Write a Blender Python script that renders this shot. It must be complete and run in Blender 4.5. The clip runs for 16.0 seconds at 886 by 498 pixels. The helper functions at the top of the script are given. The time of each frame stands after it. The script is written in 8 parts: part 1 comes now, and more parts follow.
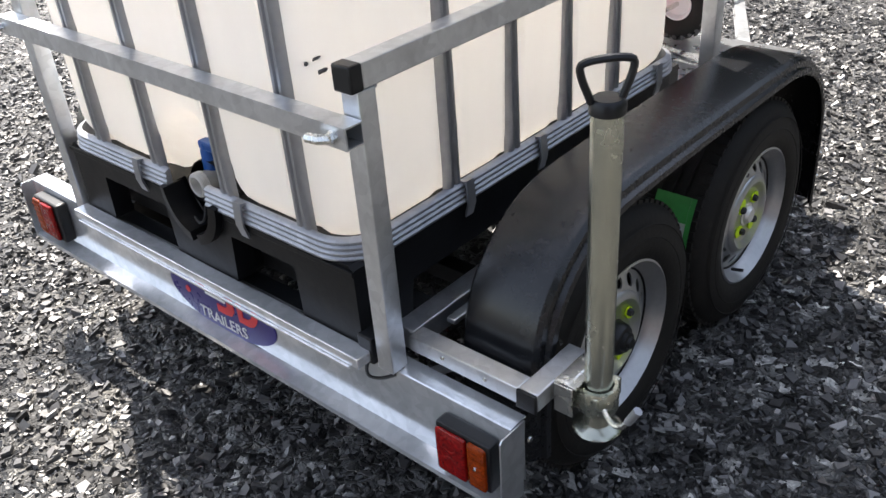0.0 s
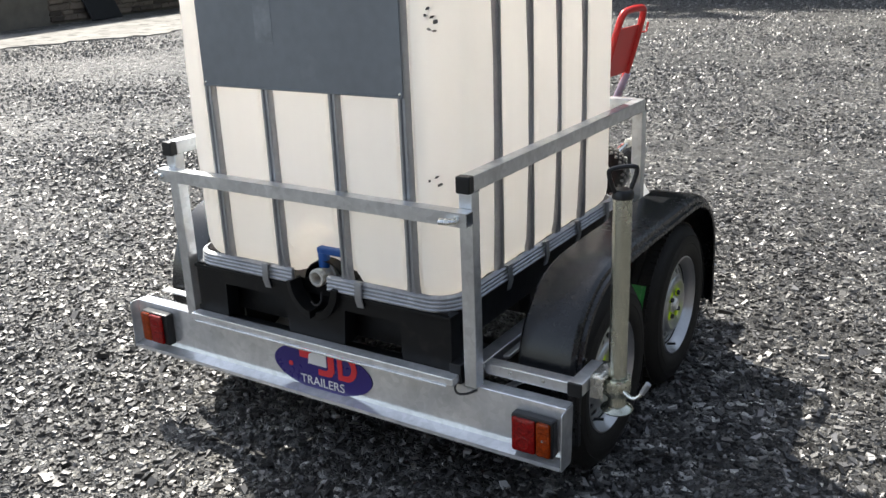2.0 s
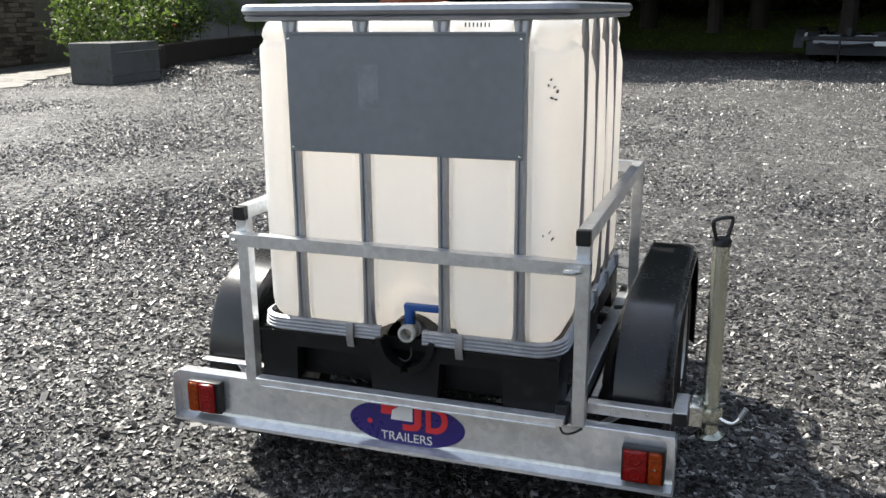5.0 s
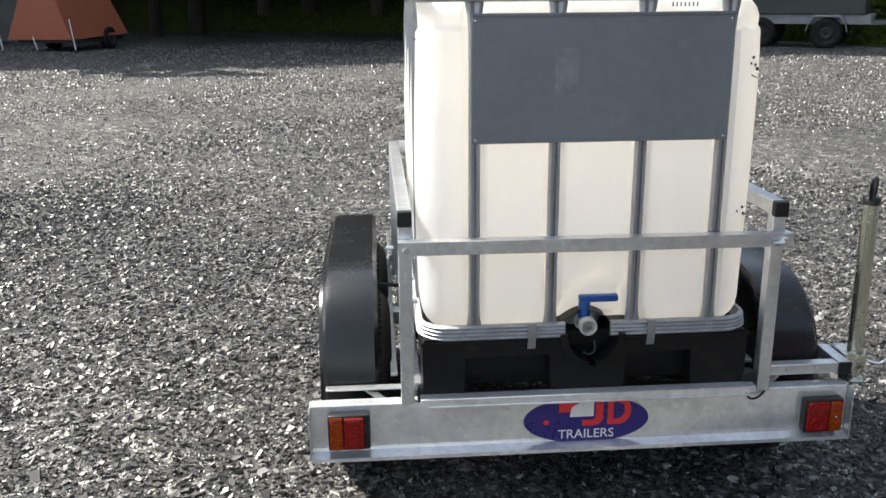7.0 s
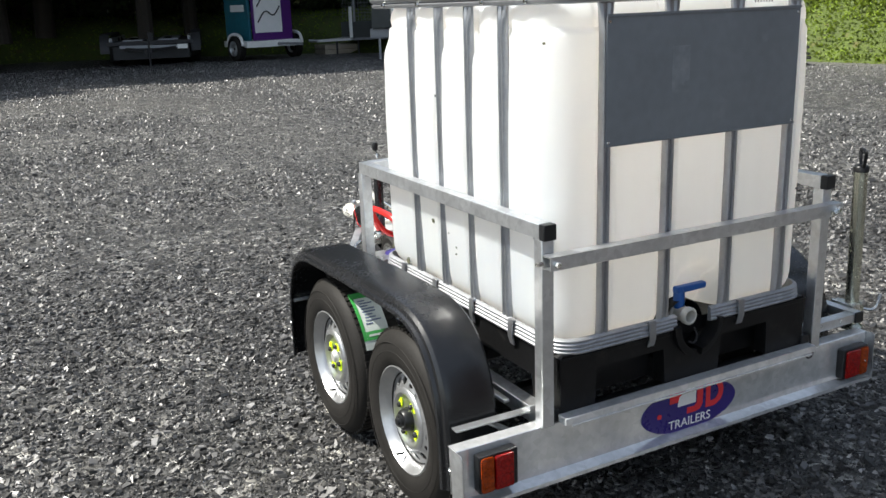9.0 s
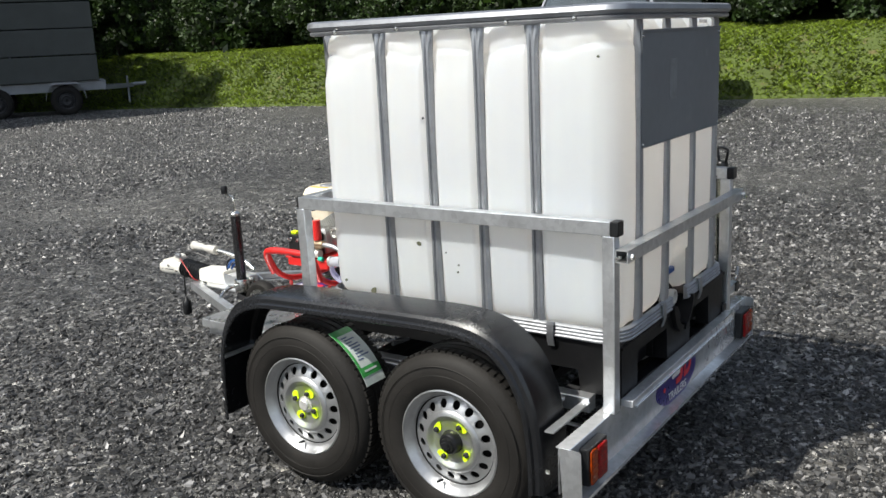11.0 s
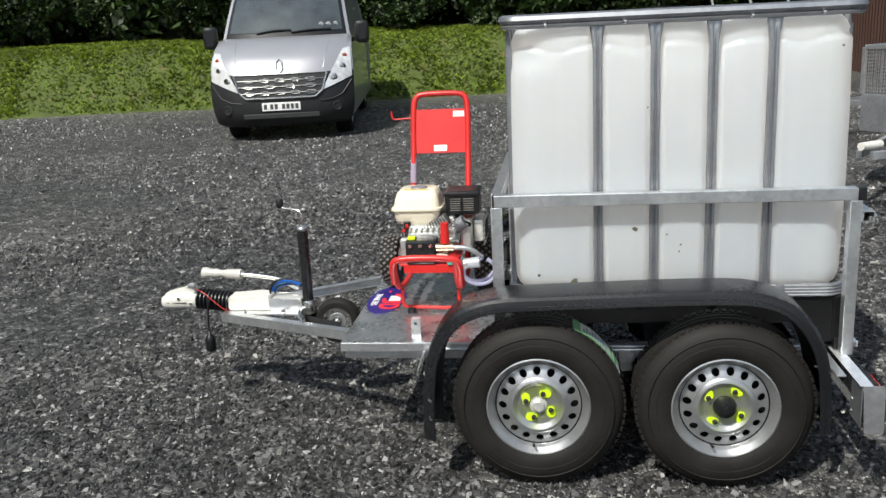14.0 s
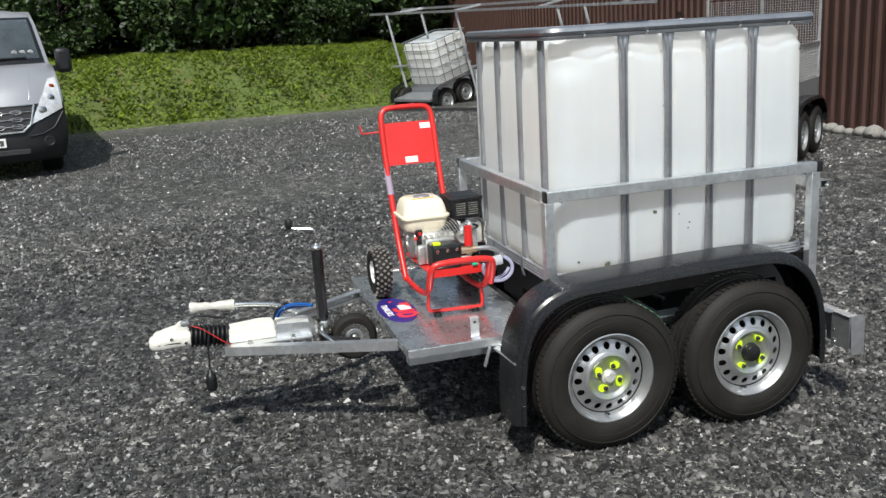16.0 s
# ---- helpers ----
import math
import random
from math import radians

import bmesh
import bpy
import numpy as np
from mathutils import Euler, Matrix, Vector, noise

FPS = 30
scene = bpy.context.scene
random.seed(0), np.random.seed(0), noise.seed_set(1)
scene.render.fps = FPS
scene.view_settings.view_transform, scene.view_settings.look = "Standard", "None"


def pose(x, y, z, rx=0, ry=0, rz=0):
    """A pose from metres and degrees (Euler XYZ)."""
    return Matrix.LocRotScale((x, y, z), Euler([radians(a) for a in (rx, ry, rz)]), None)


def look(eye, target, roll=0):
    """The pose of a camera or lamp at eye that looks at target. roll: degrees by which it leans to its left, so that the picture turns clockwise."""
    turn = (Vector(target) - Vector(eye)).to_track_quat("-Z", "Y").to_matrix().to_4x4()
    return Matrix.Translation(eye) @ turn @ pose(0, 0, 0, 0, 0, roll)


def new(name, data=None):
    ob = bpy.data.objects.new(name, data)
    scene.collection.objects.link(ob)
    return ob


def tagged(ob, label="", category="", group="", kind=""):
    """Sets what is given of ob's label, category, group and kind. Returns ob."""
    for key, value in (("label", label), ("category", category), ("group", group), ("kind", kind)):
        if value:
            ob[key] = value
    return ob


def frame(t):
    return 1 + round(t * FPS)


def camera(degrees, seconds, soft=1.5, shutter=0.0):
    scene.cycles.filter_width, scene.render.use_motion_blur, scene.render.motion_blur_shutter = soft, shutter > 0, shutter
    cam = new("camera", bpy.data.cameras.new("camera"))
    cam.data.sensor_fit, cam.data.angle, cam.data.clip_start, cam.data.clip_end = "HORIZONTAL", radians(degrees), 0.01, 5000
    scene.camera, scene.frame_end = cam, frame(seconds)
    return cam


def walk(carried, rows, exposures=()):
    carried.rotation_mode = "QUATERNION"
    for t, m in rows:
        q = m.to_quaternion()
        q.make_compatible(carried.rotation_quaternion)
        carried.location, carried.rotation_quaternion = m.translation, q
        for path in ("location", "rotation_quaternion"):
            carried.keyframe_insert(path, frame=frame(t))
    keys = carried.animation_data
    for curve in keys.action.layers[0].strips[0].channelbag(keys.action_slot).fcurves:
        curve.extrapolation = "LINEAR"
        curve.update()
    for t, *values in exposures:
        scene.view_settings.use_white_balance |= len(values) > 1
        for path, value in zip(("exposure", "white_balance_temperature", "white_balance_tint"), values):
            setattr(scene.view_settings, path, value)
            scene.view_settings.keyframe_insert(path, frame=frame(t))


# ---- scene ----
cam = camera(52.8, 16.0)

PATH = [
    (0, (1.559, -0.913, 1.469), (0.387, 0.324, 0.421), -4.7),
    (0.5, (1.563, -1.134, 1.48), (0.477, 0.276, 0.567), -4.6),
    (1, (1.679, -1.413, 1.518), (0.565, 0.028, 0.691), -3.6),
    (1.5, (1.696, -1.628, 1.546), (0.562, -0.156, 0.805), -3.3),
    (2, (1.728, -1.944, 1.573), (0.694, -0.359, 0.926), -2.3),
    (2.5, (1.8, -2.149, 1.6), (0.825, -0.506, 1.009), -1.2),
    (3, (1.875, -2.325, 1.63), (0.897, -0.67, 1.076), -1.2),
    (3.2, (1.865, -2.353, 1.633), (0.889, -0.693, 1.092), -1.0),
    (5.3, (0.735, -2.551, 1.606), (0.237, -0.688, 1.077), -0.8),
    (5.5, (0.564, -2.589, 1.612), (0.164, -0.704, 1.076), -1.1),
    (6, (0.185, -2.555, 1.611), (0.001, -0.623, 1.127), -1.8),
    (6.5, (-0.159, -2.496, 1.601), (-0.195, -0.563, 1.089), -1.1),
    (7, (-0.623, -2.521, 1.61), (-0.479, -0.606, 1.054), -0.5),
    (7.5, (-0.884, -2.381, 1.588), (-0.611, -0.47, 1.067), -1.8),
    (8, (-1.223, -2.238, 1.577), (-0.708, -0.372, 1.073), -2.3),
    (8.5, (-1.599, -2.175, 1.588), (-0.865, -0.384, 1.084), -2.0),
    (8.7, (-1.719, -2.104, 1.598), (-0.92, -0.346, 1.079), -2.0),
    (10.8, (-2.85, -1.202, 1.547), (-1.316, -0.003, 1.087), -2.9),
    (11, (-2.944, -1.094, 1.55), (-1.349, 0.022, 1.093), -2.8),
    (11.5, (-3.235, -0.86, 1.555), (-1.536, 0.085, 1.087), -2.7),
    (12, (-3.401, -0.54, 1.557), (-1.644, 0.284, 1.073), -2.7),
    (12.5, (-3.473, -0.191, 1.581), (-1.659, 0.502, 1.101), -2.6),
    (13, (-3.684, 0.223, 1.557), (-1.808, 0.705, 1.057), -1.6),
    (13.5, (-3.751, 0.543, 1.571), (-1.855, 0.909, 1.052), -1.7),
    (14, (-3.708, 0.977, 1.613), (-1.787, 1.24, 1.124), -2.8),
    (14.5, (-3.773, 1.345, 1.605), (-1.834, 1.381, 1.118), -3.2),
    (15, (-3.829, 1.754, 1.642), (-1.903, 1.506, 1.163), -2.7),
    (15.5, (-3.726, 2.098, 1.643), (-1.819, 1.729, 1.165), -3.4),
    (16, (-3.746, 2.548, 1.641), (-1.876, 2.02, 1.167), -3.5),
]
EXPOSURES = [(0, 1.92, 6650, 11), (1.0, 1.72, 6600, 9), (2.0, 1.56, 6600, 8), (3.2, 1.58, 6600, 8), (7.0, 1.60, 6650, 7.5), (8.5, 1.38, 6550, 6.5), (10.8, 0.84, 6450, 7), (12.0, 0.80, 6450, 7), (12.7, 0.76, 6500, 7), (13.5, 0.63, 6450, 6), (14.0, 0.56, 6400, 6), (15.0, 0.60, 6300, 6), (16, 0.62, 6300, 5.5)]
walk(cam, [(t, look(eye, target, roll)) for t, eye, target, roll in PATH], EXPOSURES)

# ---- world, sun, exposure ----
SUN = Vector((-0.69, 0.36, 1.0)).normalized()
world = bpy.data.worlds.new("world")
world.use_nodes = True
scene.world = world
_n = world.node_tree.nodes
_sky = _n.new("ShaderNodeTexSky")
_sky.sky_type, _sky.sun_disc = "NISHITA", False
_sky.sun_elevation = math.asin(SUN.z)
_sky.sun_rotation = math.atan2(SUN.x, SUN.y)
_sky.air_density, _sky.dust_density = 1.0, 1.5
# thin bright cloud takes some of the blue out of the sky
_pale = _n.new("ShaderNodeHueSaturation")
_pale.inputs["Saturation"].default_value = 0.62
world.node_tree.links.new(_sky.outputs[0], _pale.inputs["Color"])
world.node_tree.links.new(_pale.outputs[0], _n["Background"].inputs[0])
_n["Background"].inputs[1].default_value = 0.098
_sun = bpy.data.lights.new("sun", "SUN")
_sun.energy, _sun.angle, _sun.color = 3.75, radians(0.55), (1.0, 0.95, 0.88)
sun = new("sun", _sun)
sun.matrix_world = look(SUN * 40, (0, 0, 0))


# ---- materials ----
def material(name, colour, rough=0.5, metal=0.0, vary=0.25, scale=6.0, fine=60.0, bump=0.1, spot=None, spots=0.0,
             spec=0.5, island=0.0, rand=0.0, coat=0.0):
    """Principled surface with broad patches, fine grain, roughness variation and relief in object space."""
    m = bpy.data.materials.new(name)
    m.use_nodes = True
    t = m.node_tree
    n, l = t.nodes, t.links
    b = n["Principled BSDF"]
    co = n.new("ShaderNodeTexCoord")
    big, small = n.new("ShaderNodeTexNoise"), n.new("ShaderNodeTexNoise")
    big.inputs["Scale"].default_value, small.inputs["Scale"].default_value = scale, fine
    big.inputs["Detail"].default_value, small.inputs["Detail"].default_value = 5, 3
    for k in (big, small):
        l.new(co.outputs["Object"], k.inputs["Vector"])
    mix = n.new("ShaderNodeMath")
    mix.operation = "MULTIPLY_ADD"
    mix.inputs[1].default_value, mix.inputs[2].default_value = 0.6, 0.0
    l.new(big.outputs[0], mix.inputs[0])
    add = n.new("ShaderNodeMath")
    add.operation = "MULTIPLY_ADD"
    add.inputs[1].default_value = 0.4
    l.new(small.outputs[0], add.inputs[0])
    l.new(mix.outputs[0], add.inputs[2])
    last = add.outputs[0]
    if island or rand:
        src = n.new("ShaderNodeNewGeometry").outputs["Random Per Island"] if island else n.new("ShaderNodeObjectInfo").outputs["Random"]
        a2 = n.new("ShaderNodeMath")
        a2.operation = "MULTIPLY_ADD"
        a2.inputs[1].default_value = island or rand
        l.new(src, a2.inputs[0])
        l.new(last, a2.inputs[2])
        a3 = n.new("ShaderNodeMath")
        a3.operation = "SUBTRACT"
        a3.inputs[1].default_value = 0.5 * (island or rand)
        l.new(a2.outputs[0], a3.inputs[0])
        last = a3.outputs[0]
    ramp = n.new("ShaderNodeValToRGB")
    c = Vector(colour)
    lo, hi = c * (1 - vary), c * (1 + vary)
    ramp.color_ramp.elements[0].position, ramp.color_ramp.elements[1].position = 0.3, 0.7
    ramp.color_ramp.elements[0].color = (*lo, 1)
    ramp.color_ramp.elements[1].color = (*[min(v, 0.95) for v in hi], 1)
    l.new(last, ramp.inputs[0])
    out = ramp.outputs[0]
    if spot:
        ns = n.new("ShaderNodeTexNoise")
        ns.inputs["Scale"].default_value, ns.inputs["Detail"].default_value = scale * 2.3, 8
        l.new(co.outputs["Object"], ns.inputs["Vector"])
        r2 = n.new("ShaderNodeValToRGB")
        r2.color_ramp.elements[0].position, r2.color_ramp.elements[1].position = 0.68 - spots * 0.3, 0.8 - spots * 0.3
        l.new(ns.outputs[0], r2.inputs[0])
        mx = n.new("ShaderNodeMixRGB")
        mx.inputs[2].default_value = (*spot, 1)
        l.new(r2.outputs[0], mx.inputs[0])
        l.new(out, mx.inputs[1])
        out = mx.outputs[0]
    l.new(out, b.inputs["Base Color"])
    mr = n.new("ShaderNodeMapRange")
    mr.inputs[3].default_value, mr.inputs[4].default_value = max(rough - 0.1, 0.03), min(rough + 0.12, 1)
    l.new(add.outputs[0], mr.inputs[0])
    l.new(mr.outputs[0], b.inputs["Roughness"])
    b.inputs["Metallic"].default_value = metal
    b.inputs["Specular IOR Level"].default_value = spec
    b.inputs["Coat Weight"].default_value = coat
    if bump:
        bp = n.new("ShaderNodeBump")
        bp.inputs["Strength"].default_value, bp.inputs["Distance"].default_value = bump, 0.004
        l.new(small.outputs[0], bp.inputs["Height"])
        l.new(bp.outputs[0], b.inputs["Normal"])
    return m


def galvanised(name, colour=(0.70, 0.715, 0.73), rough=0.33, metal=0.88):
    m = material(name, colour, rough, metal, 0.14, 9.0, 45.0, 0.05)
    t = m.node_tree
    n, l = t.nodes, t.links
    v = n.new("ShaderNodeTexVoronoi")
    v.inputs["Scale"].default_value = 48
    l.new(n["Texture Coordinate"].outputs["Object"], v.inputs["Vector"])
    hs = n.new("ShaderNodeHueSaturation")
    hs.inputs["Saturation"].default_value = 1.0
    mr = n.new("ShaderNodeMapRange")
    mr.inputs[3].default_value, mr.inputs[4].default_value = 0.90, 1.05
    sep = n.new("ShaderNodeSeparateColor")
    l.new(v.outputs["Color"], sep.inputs[0])
    l.new(sep.outputs[0], mr.inputs[0])
    l.new(mr.outputs[0], hs.inputs["Value"])
    b = n["Principled BSDF"]
    src = b.inputs["Base Color"].links[0].from_socket
    l.new(src, hs.inputs["Color"])
    l.new(hs.outputs[0], b.inputs["Base Color"])
    return m


def translucent_plastic(name, colour, through_colour, amount, rough=0.4, soft_depth=0.0):
    m = material(name, colour, rough, 0.0, 0.05, 3.0, 14.0, 0.06)
    t = m.node_tree
    n, l = t.nodes, t.links
    b = n["Principled BSDF"]
    b.inputs["Subsurface Weight"].default_value = soft_depth
    b.inputs["Subsurface Radius"].default_value = (1.0, 0.95, 0.9)
    b.inputs["Subsurface Scale"].default_value = 0.03
    # faint upright streaks in the blown wall
    mp, ns, mr, hs = n.new("ShaderNodeMapping"), n.new("ShaderNodeTexNoise"), n.new("ShaderNodeMapRange"), n.new("ShaderNodeHueSaturation")
    mp.inputs["Scale"].default_value = (14, 14, 0.7)
    ns.inputs["Scale"].default_value, ns.inputs["Detail"].default_value = 1.0, 4
    mr.inputs[3].default_value, mr.inputs[4].default_value = 0.90, 1.08
    l.new(n["Texture Coordinate"].outputs["Object"], mp.inputs[0])
    l.new(mp.outputs[0], ns.inputs["Vector"])
    l.new(ns.outputs[0], mr.inputs[0])
    l.new(mr.outputs[0], hs.inputs["Value"])
    l.new(b.inputs["Base Color"].links[0].from_socket, hs.inputs["Color"])
    l.new(hs.outputs[0], b.inputs["Base Color"])
    tr = n.new("ShaderNodeBsdfTranslucent")
    tr.inputs[0].default_value = (*through_colour, 1)
    mx = n.new("ShaderNodeMixShader")
    mx.inputs[0].default_value = amount
    l.new(n["Principled BSDF"].outputs[0], mx.inputs[1])
    l.new(tr.outputs[0], mx.inputs[2])
    l.new(mx.outputs[0], n["Material Output"].inputs[0])
    return m


def leaf_material(name, colour, amount=0.3, vary=0.55, island=0.7):
    m = material(name, colour, 0.55, 0.0, vary, 0.8, 9.0, 0.0, island=island)
    t = m.node_tree
    n, l = t.nodes, t.links
    tr = n.new("ShaderNodeBsdfTranslucent")
    hs = n.new("ShaderNodeHueSaturation")
    hs.inputs["Value"].default_value, hs.inputs["Saturation"].default_value = 1.3, 1.1
    b = n["Principled BSDF"]
    l.new(b.inputs["Base Color"].links[0].from_socket, hs.inputs["Color"])
    l.new(hs.outputs[0], tr.inputs[0])
    mx = n.new("ShaderNodeMixShader")
    mx.inputs[0].default_value = amount
    l.new(b.outputs[0], mx.inputs[1])
    l.new(tr.outputs[0], mx.inputs[2])
    l.new(mx.outputs[0], n["Material Output"].inputs[0])
    return m


def sprayed_rim():
    """Silver wheel paint with a haze of yellow overspray round the nuts."""
    m = material("oversprayed_wheel_paint", (0.44, 0.445, 0.45), 0.33, 0.8, 0.1, 14, 90, 0.04)
    t = m.node_tree
    n, l = t.nodes, t.links
    b = n["Principled BSDF"]
    sx, ln = n.new("ShaderNodeVectorMath"), n.new("ShaderNodeVectorMath")
    sx.operation, ln.operation = "MULTIPLY", "LENGTH"
    sx.inputs[1].default_value = (0, 1, 1)
    l.new(n["Texture Coordinate"].outputs["Object"], sx.inputs[0])
    l.new(sx.outputs[0], ln.inputs[0])
    ns = n.new("ShaderNodeTexNoise")
    ns.inputs["Scale"].default_value, ns.inputs["Detail"].default_value = 16, 5
    l.new(n["Texture Coordinate"].outputs["Object"], ns.inputs["Vector"])
    far = n.new("ShaderNodeMapRange")
    far.inputs[1].default_value, far.inputs[2].default_value, far.inputs[3].default_value, far.inputs[4].default_value = 0.060, 0.100, 1.0, 0.0
    l.new(ln.outputs["Value"], far.inputs[0])
    k = n.new("ShaderNodeMapRange")
    k.inputs[1].default_value, k.inputs[2].default_value, k.inputs[4].default_value = 0.36, 0.62, 0.75
    l.new(ns.outputs[0], k.inputs[0])
    mu, mx = n.new("ShaderNodeMath"), n.new("ShaderNodeMixRGB")
    mu.operation = "MULTIPLY"
    l.new(far.outputs[0], mu.inputs[0])
    l.new(k.outputs[0], mu.inputs[1])
    l.new(mu.outputs[0], mx.inputs[0])
    l.new(b.inputs["Base Color"].links[0].from_socket, mx.inputs[1])
    mx.inputs[2].default_value = (0.50, 0.66, 0.03, 1)
    l.new(mx.outputs[0], b.inputs["Base Color"])
    return m


def stone_facets(t, vector, scale, jitter=1.0):
    """Cells of broken stone at one scale: a random value per stone, its edge and a tilted face."""
    n, l = t.nodes, t.links
    cell, edge = n.new("ShaderNodeTexVoronoi"), n.new("ShaderNodeTexVoronoi")
    edge.feature = "DISTANCE_TO_EDGE"
    for k in (cell, edge):
        k.inputs["Scale"].default_value, k.inputs["Randomness"].default_value = scale, jitter
        l.new(vector, k.inputs["Vector"])
    sep = n.new("ShaderNodeSeparateColor")
    l.new(cell.outputs["Color"], sep.inputs[0])
    return cell, sep, edge


def ground_material():
    m = bpy.data.materials.new("slate_gravel")
    m.use_nodes = True
    t = m.node_tree
    n, l = t.nodes, t.links
    b = n["Principled BSDF"]
    co = n.new("ShaderNodeTexCoord")
    warp = n.new("ShaderNodeTexNoise")
    warp.inputs["Scale"].default_value = 11
    l.new(co.outputs["Object"], warp.inputs["Vector"])
    vm = n.new("ShaderNodeVectorMath")
    vm.operation = "MULTIPLY_ADD"
    vm.inputs[1].default_value = (0.08, 0.08, 0.08)
    l.new(warp.outputs["Color"], vm.inputs[0])
    l.new(co.outputs["Object"], vm.inputs[2])
    fine, fsep, fedge = stone_facets(t, vm.outputs[0], 58)
    mid, msep, medge = stone_facets(t, vm.outputs[0], 27)

    def shades(src, stops):
        r = n.new("ShaderNodeValToRGB")
        e = r.color_ramp.elements
        e[0].position, e[0].color = 0.0, (*stops[0][1], 1)
        e[1].position, e[1].color = 1.0, (*stops[-1][1], 1)
        for at, c in stops[1:-1]:
            e.new(at).color = (*c, 1)
        l.new(src, r.inputs[0])
        return r.outputs[0]
    small = shades(fsep.outputs[0], ((0, (0.004, 0.004, 0.004)), (0.42, (0.030, 0.030, 0.030)), (0.68, (0.10, 0.098, 0.094)), (0.86, (0.30, 0.294, 0.278)), (1, (0.66, 0.65, 0.62))))
    large = shades(msep.outputs[0], ((0, (0.008, 0.008, 0.0085)), (0.45, (0.042, 0.042, 0.042)), (0.74, (0.115, 0.113, 0.108)), (0.90, (0.29, 0.285, 0.27)), (1, (0.55, 0.54, 0.52))))
    # a third of the larger stones lie proud of the fines
    pick = n.new("ShaderNodeMath")
    pick.operation = "GREATER_THAN"
    pick.inputs[1].default_value = 0.40
    l.new(msep.outputs[2], pick.inputs[0])
    base = n.new("ShaderNodeMixRGB")
    l.new(pick.outputs[0], base.inputs[0])
    l.new(small, base.inputs[1])
    l.new(large, base.inputs[2])
    big = n.new("ShaderNodeTexNoise")
    big.inputs["Scale"].default_value, big.inputs["Detail"].default_value = 0.45, 7
    l.new(co.outputs["Object"], big.inputs["Vector"])
    r2 = n.new("ShaderNodeValToRGB")
    r2.color_ramp.elements[0].position, r2.color_ramp.elements[1].position = 0.35, 0.68
    r2.color_ramp.elements[0].color = (0.70, 0.70, 0.71, 1)
    r2.color_ramp.elements[1].color = (1.32, 1.31, 1.28, 1)
    l.new(big.outputs[0], r2.inputs[0])
    # handfuls of paler and darker stone
    _, hsep, _ = stone_facets(t, vm.outputs[0], 9.5)
    rough, both = n.new("ShaderNodeTexNoise"), n.new("ShaderNodeMath")
    rough.inputs["Scale"].default_value, rough.inputs["Detail"].default_value, rough.inputs["Roughness"].default_value = 5.0, 9, 0.8
    l.new(co.outputs["Object"], rough.inputs["Vector"])
    both.operation = "MULTIPLY_ADD"
    both.inputs[1].default_value = 0.24
    l.new(hsep.outputs[0], both.inputs[0])
    l.new(rough.outputs[0], both.inputs[2])
    clumps = shades(both.outputs[0], ((0, (0.17, 0.17, 0.17)), (0.50, (0.33, 0.33, 0.33)), (0.63, (0.72, 0.715, 0.705)), (0.79, (1.7, 1.68, 1.62)), (1, (2.8, 2.76, 2.65))))
    sized = n.new("ShaderNodeMixRGB")
    sized.blend_type = "MULTIPLY"
    sized.inputs[0].default_value = 1
    l.new(base.outputs[0], sized.inputs[1])
    l.new(clumps, sized.inputs[2])
    mul = n.new("ShaderNodeMixRGB")
    mul.blend_type = "MULTIPLY"
    mul.inputs[0].default_value = 1
    l.new(sized.outputs[0], mul.inputs[1])
    l.new(r2.outputs[0], mul.inputs[2])
    # pale dust and dry litter towards the bank and along the wheel tracks
    at, dn, dm, dx = n.new("ShaderNodeAttribute"), n.new("ShaderNodeTexNoise"), n.new("ShaderNodeMath"), n.new("ShaderNodeMixRGB")
    at.attribute_name = "dust"
    dn.inputs["Scale"].default_value, dn.inputs["Detail"].default_value = 3.0, 8
    l.new(co.outputs["Object"], dn.inputs["Vector"])
    dm.operation = "MULTIPLY"
    l.new(at.outputs["Fac"], dm.inputs[0])
    l.new(dn.outputs[0], dm.inputs[1])
    l.new(dm.outputs[0], dx.inputs[0])
    l.new(mul.outputs[0], dx.inputs[1])
    dx.inputs[2].default_value = (0.27, 0.262, 0.24, 1)
    l.new(dx.outputs[0], b.inputs["Base Color"])
    b.inputs["Specular IOR Level"].default_value = 0.65
    mr = n.new("ShaderNodeMapRange")
    mr.inputs[3].default_value, mr.inputs[4].default_value = 0.28, 0.7
    l.new(fsep.outputs[1], mr.inputs[0])
    l.new(mr.outputs[0], b.inputs["Roughness"])
    # every stone turns its face its own way, with a dark joint round it
    turn, mixn, add, unit = n.new("ShaderNodeVectorMath"), n.new("ShaderNodeMixRGB"), n.new("ShaderNodeVectorMath"), n.new("ShaderNodeVectorMath")
    l.new(pick.outputs[0], mixn.inputs[0])
    l.new(fine.outputs["Color"], mixn.inputs[1])
    l.new(mid.outputs["Color"], mixn.inputs[2])
    turn.operation = "MULTIPLY_ADD"
    turn.inputs[1].default_value, turn.inputs[2].default_value = (1.5, 1.5, 0.0), (-0.75, -0.75, 0.0)
    l.new(mixn.outputs[0], turn.inputs[0])
    h = n.new("ShaderNodeMath")
    h.operation = "MULTIPLY_ADD"
    h.inputs[1].default_value = 0.8
    hs = n.new("ShaderNodeMapRange")
    hs.inputs[2].default_value = 0.22
    l.new(medge.outputs["Distance"], hs.inputs[0])
    l.new(pick.outputs[0], h.inputs[1])
    l.new(hs.outputs[0], h.inputs[0])
    fs = n.new("ShaderNodeMapRange")
    fs.inputs[2].default_value, fs.inputs[4].default_value = 0.2, 0.6
    l.new(fedge.outputs["Distance"], fs.inputs[0])
    l.new(fs.outputs[0], h.inputs[2])
